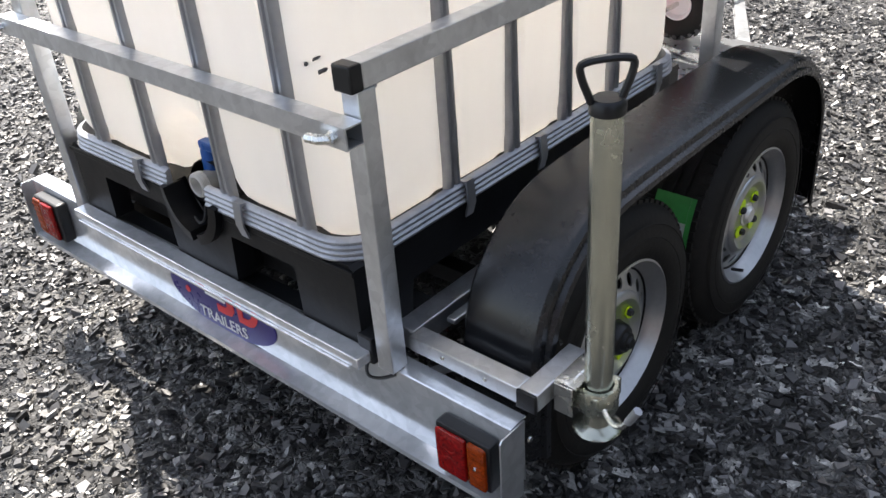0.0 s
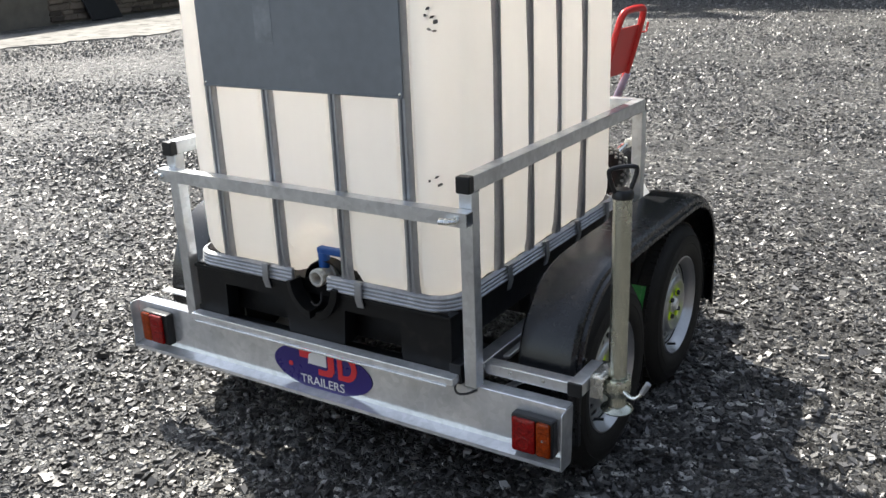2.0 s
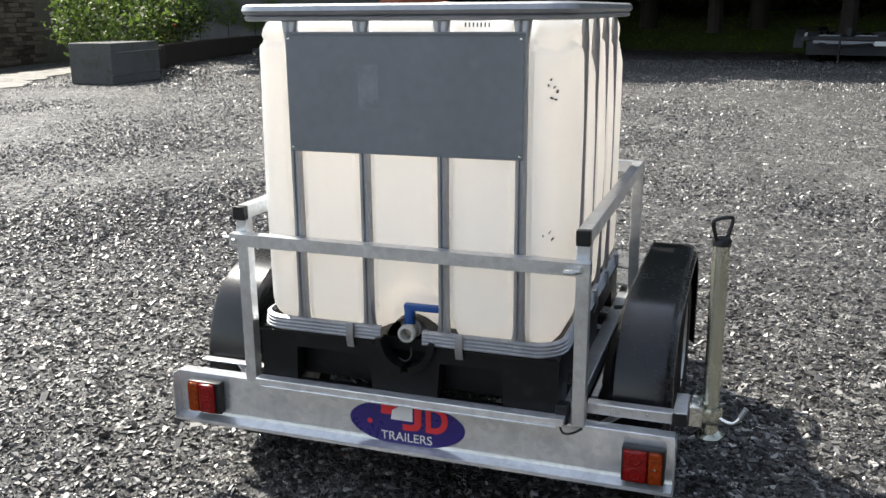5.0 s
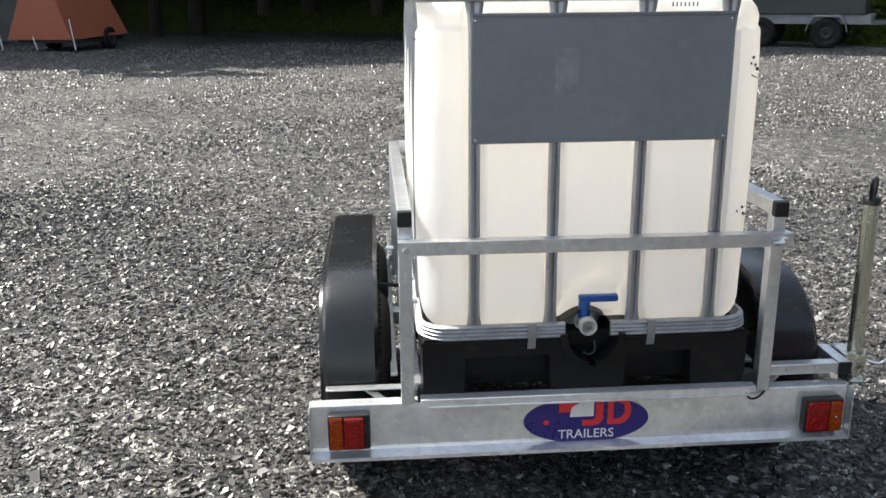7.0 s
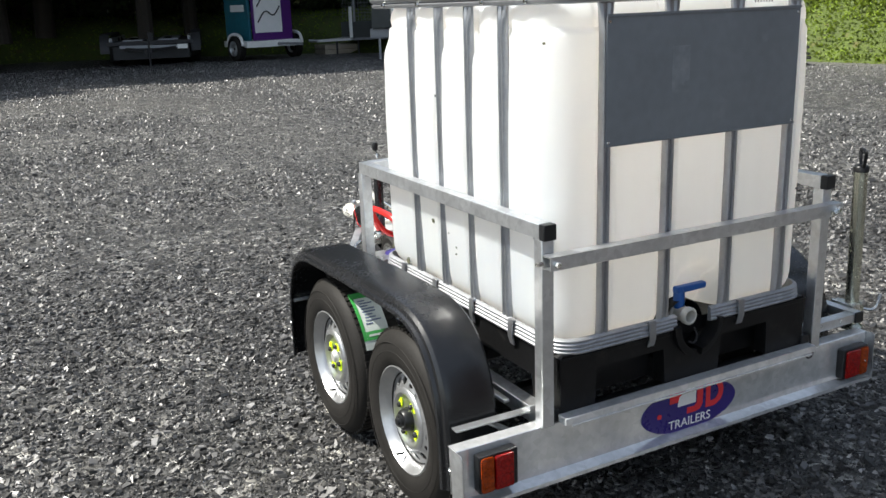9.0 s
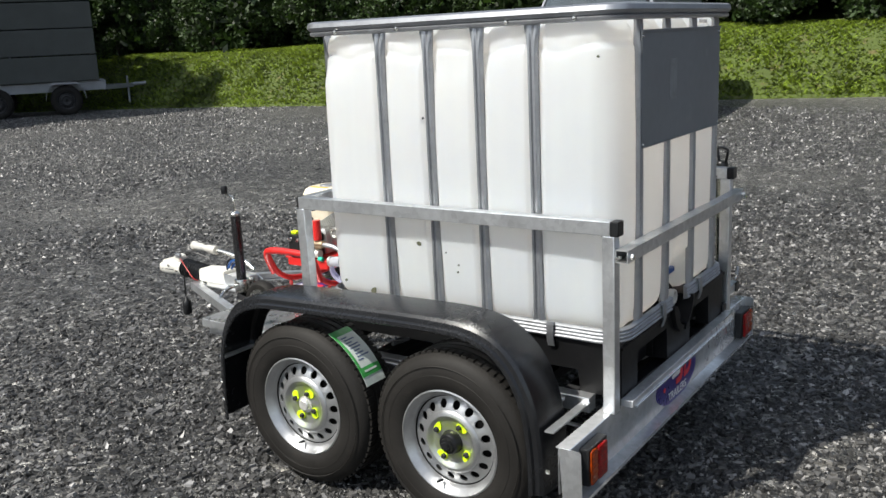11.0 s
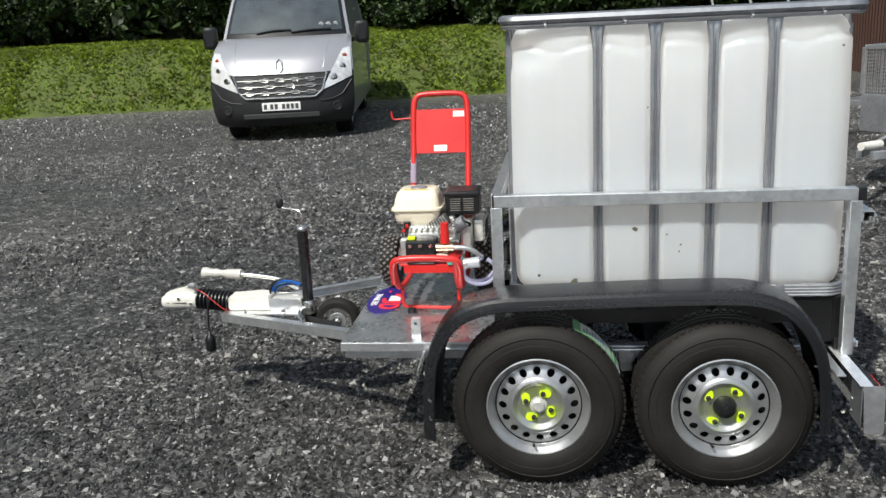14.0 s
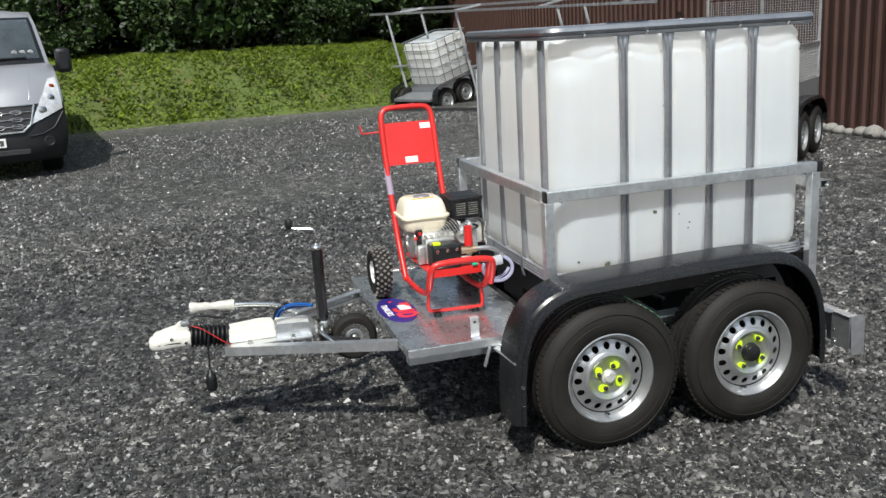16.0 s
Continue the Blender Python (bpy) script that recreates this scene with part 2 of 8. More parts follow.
    bp = n.new("ShaderNodeBump")
    bp.inputs["Strength"].default_value, bp.inputs["Distance"].default_value = 0.8, 0.012
    l.new(h.outputs[0], bp.inputs["Height"])
    add.operation, unit.operation = "ADD", "NORMALIZE"
    l.new(bp.outputs[0], add.inputs[0])
    l.new(turn.outputs[0], add.inputs[1])
    l.new(add.outputs[0], unit.inputs[0])
    l.new(unit.outputs[0], b.inputs["Normal"])
    return m


def chip_material():
    m = bpy.data.materials.new("slate_chips")
    m.use_nodes = True
    t = m.node_tree
    n, l = t.nodes, t.links
    b = n["Principled BSDF"]
    g = n.new("ShaderNodeNewGeometry")
    ramp = n.new("ShaderNodeValToRGB")
    e = ramp.color_ramp.elements
    e[0].position, e[0].color = 0.0, (0.014, 0.0138, 0.0142, 1)
    e[1].position, e[1].color = 1.0, (0.44, 0.432, 0.425, 1)
    for at, c in ((0.25, 0.022), (0.50, 0.047), (0.74, 0.088), (0.90, 0.152), (0.975, 0.26)):
        e.new(at).color = (c, c * 0.983, c * 0.975, 1)
    l.new(g.outputs["Random Per Island"], ramp.inputs[0])
    co = n.new("ShaderNodeTexCoord")
    big, small = n.new("ShaderNodeTexNoise"), n.new("ShaderNodeTexNoise")
    big.inputs["Scale"].default_value, small.inputs["Scale"].default_value = 0.5, 90
    big.inputs["Detail"].default_value = 6
    for k in (big, small):
        l.new(co.outputs["Object"], k.inputs["Vector"])
    tint = n.new("ShaderNodeValToRGB")
    tint.color_ramp.elements[0].position, tint.color_ramp.elements[1].position = 0.35, 0.66
    tint.color_ramp.elements[0].color, tint.color_ramp.elements[1].color = (0.84, 0.84, 0.85, 1), (1.18, 1.16, 1.12, 1)
    l.new(big.outputs[0], tint.inputs[0])
    mul = n.new("ShaderNodeMixRGB")
    mul.blend_type = "MULTIPLY"
    mul.inputs[0].default_value = 1
    l.new(ramp.outputs[0], mul.inputs[1])
    l.new(tint.outputs[0], mul.inputs[2])
    l.new(mul.outputs[0], b.inputs["Base Color"])
    mr = n.new("ShaderNodeMapRange")
    mr.inputs[3].default_value, mr.inputs[4].default_value = 0.30, 0.58
    b.inputs["Specular IOR Level"].default_value = 0.6
    l.new(small.outputs[0], mr.inputs[0])
    l.new(mr.outputs[0], b.inputs["Roughness"])
    bp = n.new("ShaderNodeBump")
    bp.inputs["Strength"].default_value, bp.inputs["Distance"].default_value = 0.25, 0.003
    l.new(small.outputs[0], bp.inputs["Height"])
    l.new(bp.outputs[0], b.inputs["Normal"])
    return m


ZINC = galvanised("galvanised_steel")
BRIGHT_ZINC = galvanised("bright_galvanised_sheet", (0.82, 0.83, 0.85), 0.15, 0.66)
DECK_ZINC = galvanised("smooth_deck_sheet", (0.68, 0.695, 0.71), 0.27, 0.9)
ZINC_DULL = galvanised("weathered_galvanised_steel", (0.42, 0.43, 0.45), 0.5)
CHROME = material("zinc_plated_steel", (0.72, 0.72, 0.68), 0.25, 1.0, 0.1, 12, 80, 0.03)
PASSIVATED = material("yellow_passivated_steel", (0.50, 0.51, 0.43), 0.24, 0.95, 0.14, 10, 70, 0.04)
RIM = material("silver_wheel_paint", (0.42, 0.43, 0.44), 0.42, 0.75, 0.1, 14, 90, 0.04)
SPRAYED = sprayed_rim()
RUBBER = material("tyre_rubber", (0.0150, 0.0138, 0.0125), 0.62, 0.0, 0.3, 12, 90, 0.2, (0.024, 0.021, 0.018), 0.15, spec=0.2)
BLACK = material("black_plastic", (0.010, 0.0105, 0.0115), 0.36, 0.0, 0.25, 6, 55, 0.1, (0.022, 0.021, 0.02), 0.25, spec=0.4)
GUARD = material("mudguard_plastic", (0.010, 0.0105, 0.012), 0.25, 0.0, 0.25, 4, 70, 0.06, (0.025, 0.025, 0.025), 0.1, spec=0.55)
PALLET = material("pallet_plastic", (0.006, 0.006, 0.0065), 0.45, 0.0, 0.3, 7, 40, 0.15, (0.014, 0.013, 0.012), 0.25, spec=0.25)
GUNMETAL = material("dark_chromed_steel", (0.10, 0.10, 0.105), 0.16, 0.9, 0.2, 10, 60, 0.04)
# steel with shade put into its colour, for undersides and recesses
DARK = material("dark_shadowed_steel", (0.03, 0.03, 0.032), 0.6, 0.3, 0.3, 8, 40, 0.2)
BOTTLE = translucent_plastic("white_polyethylene", (0.785, 0.855, 0.955), (0.97, 0.915, 0.84), 0.60, 0.34, 0.7)
VALVE = translucent_plastic("natural_polypropylene", (0.72, 0.70, 0.66), (0.8, 0.78, 0.72), 0.4, 0.25)
HOSE = translucent_plastic("clear_hose", (0.52, 0.52, 0.66), (0.66, 0.66, 0.84), 0.5, 0.15)
CLEAR = translucent_plastic("clear_moulded_plastic", (0.70, 0.72, 0.74), (0.8, 0.82, 0.85), 0.6, 0.12)
CAGE = material("cage_steel", (0.36, 0.37, 0.39), 0.42, 0.85, 0.15, 8, 50, 0.06)
PLATE = material("label_plate_steel", (0.19, 0.205, 0.222), 0.5, 0.25, 0.13, 3.0, 30, 0.05, (0.24, 0.255, 0.27), 0.12)
WORN_PLATE = material("worn_plate_patch", (0.215, 0.232, 0.25), 0.45, 0.25, 0.25, 14, 60, 0.05, (0.26, 0.275, 0.29), 0.3)
BLUE = material("blue_plastic", (0.006, 0.075, 0.30), 0.3, 0, 0.12, 15, 80, 0.03)
RED = material("red_powder_coat", (0.54, 0.020, 0.018), 0.33, 0, 0.1, 8, 120, 0.05, (0.45, 0.02, 0.015), 0.2)
RED_LENS = material("red_lens", (0.24, 0.004, 0.004), 0.14, 0, 0.5, 90, 200, 0.1, (0.09, 0.002, 0.002), 0.45, coat=0.1, spec=0.3)
AMBER_LENS = material("amber_lens", (0.27, 0.036, 0.003), 0.14, 0, 0.5, 90, 200, 0.1, (0.14, 0.02, 0.002), 0.4, coat=0.1, spec=0.3)
YELLOW = material("fluorescent_paint", (0.62, 0.92, 0.01), 0.6, 0, 0.2, 30, 150, 0.1)
CREAM = material("cream_fuel_tank_plastic", (0.78, 0.70, 0.55), 0.32, 0, 0.06, 8, 60, 0.03, coat=0.2)
ALLOY = material("cast_aluminium", (0.62, 0.62, 0.60), 0.4, 0.8, 0.25, 20, 120, 0.25)
CAST = material("cast_steel_zinc", (0.74, 0.73, 0.69), 0.42, 0.6, 0.15, 18, 90, 0.2)
WHITE = material("white_paint", (0.78, 0.78, 0.76), 0.4, 0, 0.06, 5, 60, 0.04)
WHITE_CAST = material("pale_coupling_casting", (0.74, 0.72, 0.66), 0.45, 0.2, 0.1, 20, 90, 0.2)
BRASS = material("brass", (0.55, 0.42, 0.28), 0.35, 0.9, 0.15, 20, 90, 0.1)
NAVY = material("navy_sign_vinyl", (0.028, 0.018, 0.16), 0.28, 0, 0.1, 8, 90, 0.03)
SIGN_RED = material("red_sign_vinyl", (0.72, 0.035, 0.045), 0.3, 0, 0.08, 8, 90, 0.02)
SIGN_WHITE = material("white_sign_vinyl", (0.80, 0.79, 0.78), 0.3, 0, 0.05, 8, 90, 0.02)
GREEN_LABEL = material("green_label", (0.05, 0.30, 0.07), 0.35, 0, 0.15, 15, 60, 0.05)
PALE_LABEL = material("pale_label", (0.55, 0.60, 0.57), 0.35, 0, 0.12, 40, 90, 0.05)
GROUND = ground_material()
CHIP = chip_material()
GRASS = leaf_material("grass_blades", (0.145, 0.205, 0.018), 0.45, 0.5, 0.5)
_n, _l = GRASS.node_tree.nodes, GRASS.node_tree.links
_geo, _mul, _up = _n.new("ShaderNodeNewGeometry"), _n.new("ShaderNodeVectorMath"), _n.new("ShaderNodeVectorMath")
_mul.operation, _up.operation = "SCALE", "ADD"
_mul.inputs["Scale"].default_value, _up.inputs[1].default_value = 0.35, (-0.25, 0.1, 1.0)
_l.new(_geo.outputs["Normal"], _mul.inputs[0])
_l.new(_mul.outputs[0], _up.inputs[0])
for _node in _n:
    if _node.type in ("BSDF_PRINCIPLED", "BSDF_TRANSLUCENT"):
        _l.new(_up.outputs[0], _node.inputs["Normal"])
TURF = material("turf_soil", (0.066, 0.092, 0.016), 0.9, 0, 0.4, 1.6, 38, 0.4, (0.11, 0.095, 0.032), 0.3)
# brighter than the hedge leaves: sunlight on the shrubs is in the colour
SUNLIT_LEAF = leaf_material("sunlit_garden_leaves", (0.085, 0.125, 0.030), 0.35, 0.6)
LEAF = leaf_material("hedge_leaves", (0.029, 0.053, 0.0125), 0.25, 0.6)
BARK = material("bark", (0.022, 0.0168, 0.012), 0.9, 0, 0.4, 9, 50, 0.8)
BROWN_STEEL = material("brown_corrugated_steel", (0.055, 0.026, 0.020), 0.5, 0.1, 0.2, 1.5, 30, 0.08)
STONE = material("rubble_stone", (0.14, 0.11, 0.085), 0.9, 0, 0.45, 5, 25, 0.7, rand=0.9)
MORTAR = material("lime_mortar", (0.17, 0.15, 0.12), 0.95, 0, 0.3, 3, 40, 0.5)
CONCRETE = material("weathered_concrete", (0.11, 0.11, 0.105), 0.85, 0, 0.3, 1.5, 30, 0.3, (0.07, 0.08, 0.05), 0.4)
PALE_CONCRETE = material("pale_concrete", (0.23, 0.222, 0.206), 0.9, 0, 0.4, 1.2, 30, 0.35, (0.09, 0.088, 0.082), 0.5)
SILVER_PAINT = material("silver_van_paint", (0.34, 0.345, 0.37), 0.42, 0.4, 0.05, 2, 300, 0.0, coat=0.6)
BUMPER = material("grey_bumper_plastic", (0.011, 0.0112, 0.012), 0.5, 0, 0.15, 6, 90, 0.08)
SCREEN = material("dark_windscreen", (0.045, 0.055, 0.058), 0.06, 0, 0.55, 1.6, 5, 0.0, coat=1.0, spec=0.8)
LAMP_GLASS = material("headlamp_lens", (0.74, 0.75, 0.76), 0.14, 0.3, 0.3, 14, 60, 0.0, coat=1.0)
ORANGE = material("orange_canvas", (0.30, 0.085, 0.04), 0.75, 0, 0.12, 3, 60, 0.15)
PURPLE = material("purple_board", (0.075, 0.012, 0.15), 0.4, 0, 0.1, 3, 60, 0.03)
TEAL = material("teal_board", (0.012, 0.10, 0.14), 0.4, 0, 0.25, 3, 8, 0.03)
BOARD = material("dark_stained_boards", (0.05, 0.055, 0.052), 0.7, 0, 0.25, 3, 40, 0.3)
GREY_STEEL = material("grey_painted_steel", (0.26, 0.27, 0.29), 0.5, 0.5, 0.15, 4, 50, 0.08)
PALE_WOOD = material("pale_pallet_wood", (0.34, 0.30, 0.24), 0.8, 0, 0.2, 4, 50, 0.2)
INK = material("faded_ink", (0.06, 0.06, 0.06), 0.6, 0, 0.3, 40, 200, 0.0)


# ---- mesh helpers ----
PLACE = {}


def finish(bm, name, mat, angle=38):
    bmesh.ops.recalc_face_normals(bm, faces=bm.faces)
    me = bpy.data.meshes.new(name)
    bm.to_mesh(me)
    bm.free()
    me.materials.append(mat)
    me.polygons.foreach_set("use_smooth", [True] * len(me.polygons))
    creased = [e.index for e in me.edges if e.use_edge_sharp]
    me.set_sharp_from_angle(angle=radians(angle))
    for k in creased:
        me.edges[k].use_edge_sharp = True
    return me


def raw_mesh(name, verts, faces, mat, smooth=False):
    me = bpy.data.meshes.new(name)
    me.from_pydata(verts, [], faces)
    me.materials.append(mat)
    if smooth:
        me.polygons.foreach_set("use_smooth", [True] * len(me.polygons))
    me.update()
    return me


def thing(name, at, label, category, group="", kind="", turn=0.0):
    ob = new(name)
    ob.empty_display_size = 0.1
    m = pose(*at, 0, 0, turn)
    ob.matrix_world = m
    PLACE[ob] = m
    return tagged(ob, label, category, group, kind)


def part(name, geo, mat, parent, label="", m=None, angle=38):
    """Links a bmesh (or a finished mesh) as one object under parent; m: its pose in the world, by default the parent's geometry is in world metres."""
    me = finish(geo, name, mat, angle) if isinstance(geo, bmesh.types.BMesh) else geo
    ob = new(name, me)
    m = m or Matrix()
    ob.parent = parent
    ob.matrix_basis = PLACE[parent].inverted() @ m
    PLACE[ob] = m
    return tagged(ob, label) if label else ob


def solo(name, geo, mat, label, category, group="", kind="", m=None, angle=38):
    me = finish(geo, name, mat, angle) if isinstance(geo, bmesh.types.BMesh) else geo
    ob = new(name, me)
    m = m or Matrix()
    ob.matrix_world = m
    PLACE[ob] = m
    return tagged(ob, label, category, group, kind)


def box(bm, lo, hi, bevel=0.0, m=None, seg=2):
    lo, hi = Vector(lo), Vector(hi)
    r = bmesh.ops.create_cube(bm, size=1.0)
    bmesh.ops.scale(bm, vec=hi - lo, verts=r["verts"])
    bmesh.ops.translate(bm, vec=(lo + hi) / 2, verts=r["verts"])
    vs = r["verts"]
    if bevel:
        es = list({e for v in vs for e in v.link_edges})
        out = bmesh.ops.bevel(bm, geom=es, offset=bevel, segments=seg, affect="EDGES", profile=0.5)
        vs = list({v for f in out["faces"] for v in f.verts} | {v for v in vs if v.is_valid})
        vs = [v for v in vs if v.is_valid]
        strips = set(out["faces"])
        for e in {e for f in strips for e in f.edges}:
            if any(f not in strips for f in e.link_faces):
                e.smooth = False
    if m:
        bmesh.ops.transform(bm, matrix=m, verts=vs)
    return bm


def Box(lo, hi, bevel=0.0, m=None):
    return box(bmesh.new(), lo, hi, bevel, m)


def beam(bm, p, q, w, h, bevel=0.003, up=(0, 0, 1)):
    """A square-section bar from p to q; w across, h along up."""
    p, q, up = Vector(p), Vector(q), Vector(up)
    y = (q - p).normalized()
    x = y.cross(up).normalized()
    z = x.cross(y)
    m = Matrix.Translation((p + q) / 2) @ Matrix((x, y, z)).transposed().to_4x4()
    n = (q - p).length / 2
    return box(bm, (-w / 2, -n, -h / 2), (w / 2, n, h / 2), bevel, m)


def Beam(p, q, w, h, bevel=0.003, up=(0, 0, 1)):
    return beam(bmesh.new(), p, q, w, h, bevel, up)


def tube(bm, pts, r, n=10, closed=False, caps=True):
    """A round tube along a line of points; r: one radius or one for each point."""
    pts = [Vector(p) for p in pts]
    k = len(pts)
    rs = r if isinstance(r, (list, tuple)) else [r] * k
    rings, side = [], None
    for i, p in enumerate(pts):
        a = pts[(i - 1) % k] if closed or i else p
        b = pts[(i + 1) % k] if closed or i < k - 1 else p
        d = (b - a).normalized()
        if side is None:
            side = d.orthogonal().normalized()
        side = (side - d * side.dot(d)).normalized()
        other = d.cross(side)
        rings.append([bm.verts.new(p + rs[i] * (math.cos(2 * math.pi * j / n) * side + math.sin(2 * math.pi * j / n) * other)) for j in range(n)])
    for i in range(k if closed else k - 1):
        a, b = rings[i], rings[(i + 1) % k]
        for j in range(n):
            bm.faces.new((a[j], a[(j + 1) % n], b[(j + 1) % n], b[j]))
    if caps and not closed:
        bm.faces.new(rings[0][::-1])
        bm.faces.new(rings[-1])
    return bm


def Tube(pts, r, n=10, closed=False):
    return tube(bmesh.new(), pts, r, n, closed)


def soften(pts, times=2, closed=False):
    """Corner cutting: rounds the corners of a line of points."""
    pts = [Vector(p) for p in pts]
    for _ in range(times):
        out = [] if closed else [pts[0]]
        k = len(pts)
        for i in range(k if closed else k - 1):
            a, b = pts[i], pts[(i + 1) % k]
            out += [a * 0.75 + b * 0.25, a * 0.25 + b * 0.75]
        if not closed:
            out.append(pts[-1])
        pts = out
    return pts


def lathe(bm, prof, n=32, m=None, closed=False):
    """Turns a profile of (radius, along) about the x axis."""
    rings = []
    for r, a in prof:
        if r < 1e-5:
            rings.append([bm.verts.new((a, 0, 0))])
        else:
            rings.append([bm.verts.new((a, r * math.cos(2 * math.pi * j / n), r * math.sin(2 * math.pi * j / n))) for j in range(n)])
    k = len(rings)
    for i in range(k if closed else k - 1):
        a, b = rings[i], rings[(i + 1) % k]
        for j in range(n):
            j2 = (j + 1) % n
            if len(a) == 1 and len(b) == 1:
                continue
            if len(a) == 1:
                bm.faces.new((a[0], b[j], b[j2]))
            elif len(b) == 1:
                bm.faces.new((a[j], a[j2], b[0]))
            else:
                bm.faces.new((a[j], a[j2], b[j2], b[j]))
    if m:
        bmesh.ops.transform(bm, matrix=m, verts=[v for ring in rings for v in ring])
    return bm


def Lathe(prof, n=32, m=None, closed=False):
    return lathe(bmesh.new(), prof, n, m, closed)


def prism(bm, outline, depth, m=None):
    """A flat outline of (x, y) given thickness along z, from 0 to depth."""
    lo = [bm.verts.new((x, y, 0)) for x, y in outline]
    hi = [bm.verts.new((x, y, depth)) for x, y in outline]
    k = len(outline)
    for i in range(k):
        bm.faces.new((lo[i], lo[(i + 1) % k], hi[(i + 1) % k], hi[i]))
    bm.faces.new(lo[::-1])
    bm.faces.new(hi)
    if m:
        bmesh.ops.transform(bm, matrix=m, verts=lo + hi)
    return bm


def Prism(outline, depth, m=None):
    return prism(bmesh.new(), outline, depth, m)


def sweep(bm, section, rows, closed_path=False):
    """Joins rows of points, each row one closed section, into a skin with end caps."""
    rings = [[bm.verts.new(p) for p in row] for row in rows]
    k, n = len(rings), len(rings[0])
    for i in range(k if closed_path else k - 1):
        a, b = rings[i], rings[(i + 1) % k]
        for j in range(n):
            bm.faces.new((a[j], a[(j + 1) % n], b[(j + 1) % n], b[j]))
    if not closed_path:
        bm.faces.new(rings[0][::-1])
        bm.faces.new(rings[-1])
    return bm


def round_rect(hx, hy, r, per=8, straight=10):
    """Points and outward normals round a rectangle with rounded corners, centred on the origin."""
    out = []
    corners = [(hx - r, hy - r, 0), (-hx + r, hy - r, 90), (-hx + r, -hy + r, 180), (hx - r, -hy + r, 270)]
    for i, (cx, cy, a0) in enumerate(corners):
        for j in range(per + 1):
            a = radians(a0 + 90 * j / per)
            n = Vector((math.cos(a), math.sin(a), 0))
            out.append((Vector((cx, cy, 0)) + r * n, n))
        nx, ny, na = corners[(i + 1) % 4]
        a = radians(a0 + 90)
        n = Vector((math.cos(a), math.sin(a), 0))
        p, q = Vector((cx, cy, 0)) + r * n, Vector((nx, ny, 0)) + r * n
        for j in range(1, straight):
            out.append((p.lerp(q, j / straight), n))
    return out


def ring_band(centre, hx, hy, r, section, per=8, straight=2):
    """A closed band round a rounded rectangle; section: (outward, z) points."""
    c = Vector(centre)
    rows = [[c + p + n * o + Vector((0, 0, z)) for o, z in section] for p, n in round_rect(hx, hy, r, per, straight)]
    return sweep(bmesh.new(), None, rows, True)


def text_mesh(words, size, mat, m, depth=0.0015):
    cu = bpy.data.curves.new("lettering", "FONT")
    cu.body, cu.size, cu.extrude, cu.align_x, cu.align_y = words, size, depth, "CENTER", "CENTER"
    ob = bpy.data.objects.new("lettering", cu)
    scene.collection.objects.link(ob)
    bpy.context.view_layer.update()
    me = bpy.data.meshes.new_from_object(ob.evaluated_get(bpy.context.evaluated_depsgraph_get()))
    bpy.data.objects.remove(ob)
    me.transform(m)
    me.materials.clear()
    me.materials.append(mat)
    return me


def ellipse(a, b, n=48):
    return [(a * math.cos(2 * math.pi * i / n), b * math.sin(2 * math.pi * i / n)) for i in range(n)]


def smooth01(x):
    x = min(max(x, 0.0), 1.0)
    return x * x * (3 - 2 * x)


def height(x, y):
    """Height of the yard: level round the trailer, rising a little towards the bank."""
    s = 0.9 * x + 0.2 * y - 2.5
    return 0.003 * (0.5 * (s + math.sqrt(s * s + 0.6)) - 0.06) - 0.016


# foot of the grass bank round the yard
BASE = [(-32, 43), (-16, 40), (-6, 37.0), (0, 34.5), (5, 31.8), (9.5, 28.6), (12.0, 25.0), (13.3, 20.8), (14.4, 15.6), (15.0, 11.4), (15.5, 8.4), (16.4, 5.0), (16.6, 2.0), (16.7, -1.0), (17.4, -3.2), (20.4, -5.4), (27, -6.6), (33, -8)]


# ---- yard: one sheet of ground ----
def graded(lo, hi, near_lo, near_hi, step, far_n):
    a = np.arange(near_lo, near_hi + step / 2, step)
    left = near_lo - np.geomspace(step, near_lo - lo, far_n)[::-1]
    right = near_hi + np.geomspace(step, hi - near_hi, far_n)
    return np.concatenate([left, a, right])


def build_ground():
    xs, ys = graded(-500, 500, -22, 24, 0.5, 16), graded(-500, 500, -10, 36, 0.5, 16)
    verts, faces = [], []
    for y in ys:
        for x in xs:
            cx, cy = min(max(x, -30), 40), min(max(y, -30), 60)
            z = height(cx, cy) + 0.02 * noise.noise(Vector((x * 0.35, y * 0.35, 0))) * smooth01((math.hypot(x, y - 0.7) - 2.0) / 3)
            verts.append((x, y, z))
    w = len(xs)
    for j in range(len(ys) - 1):
        for i in range(w - 1):
            a = j * w + i
            faces.append((a, a + 1, a + w + 1, a + w))
    me = raw_mesh("ground", verts, faces, GROUND, True)
    foot = [Vector(p) for p in BASE]
    dust = me.attributes.new("dust", "FLOAT", "POINT")
    for i, (x, y, _) in enumerate(verts):
        d = min((Vector((x, y)) - a.lerp(b, min(max((Vector((x, y)) - a).dot(b - a) / (b - a).length_squared, 0), 1))).length for a, b in zip(foot, foot[1:]))
        track = math.exp(-((x + y * 0.72 - 7.6 + 0.9 * noise.noise(Vector((x * 0.2, y * 0.2, 4)))) / 0.8) ** 2)
        dust.data[i].value = 0.85 * math.exp(-d / 1.1) + 0.25 * track
    ob = solo("ground", me, None, "grey slate gravel yard, loose chips over packed stone", "ground", kind="structure")
    return ob


build_ground()


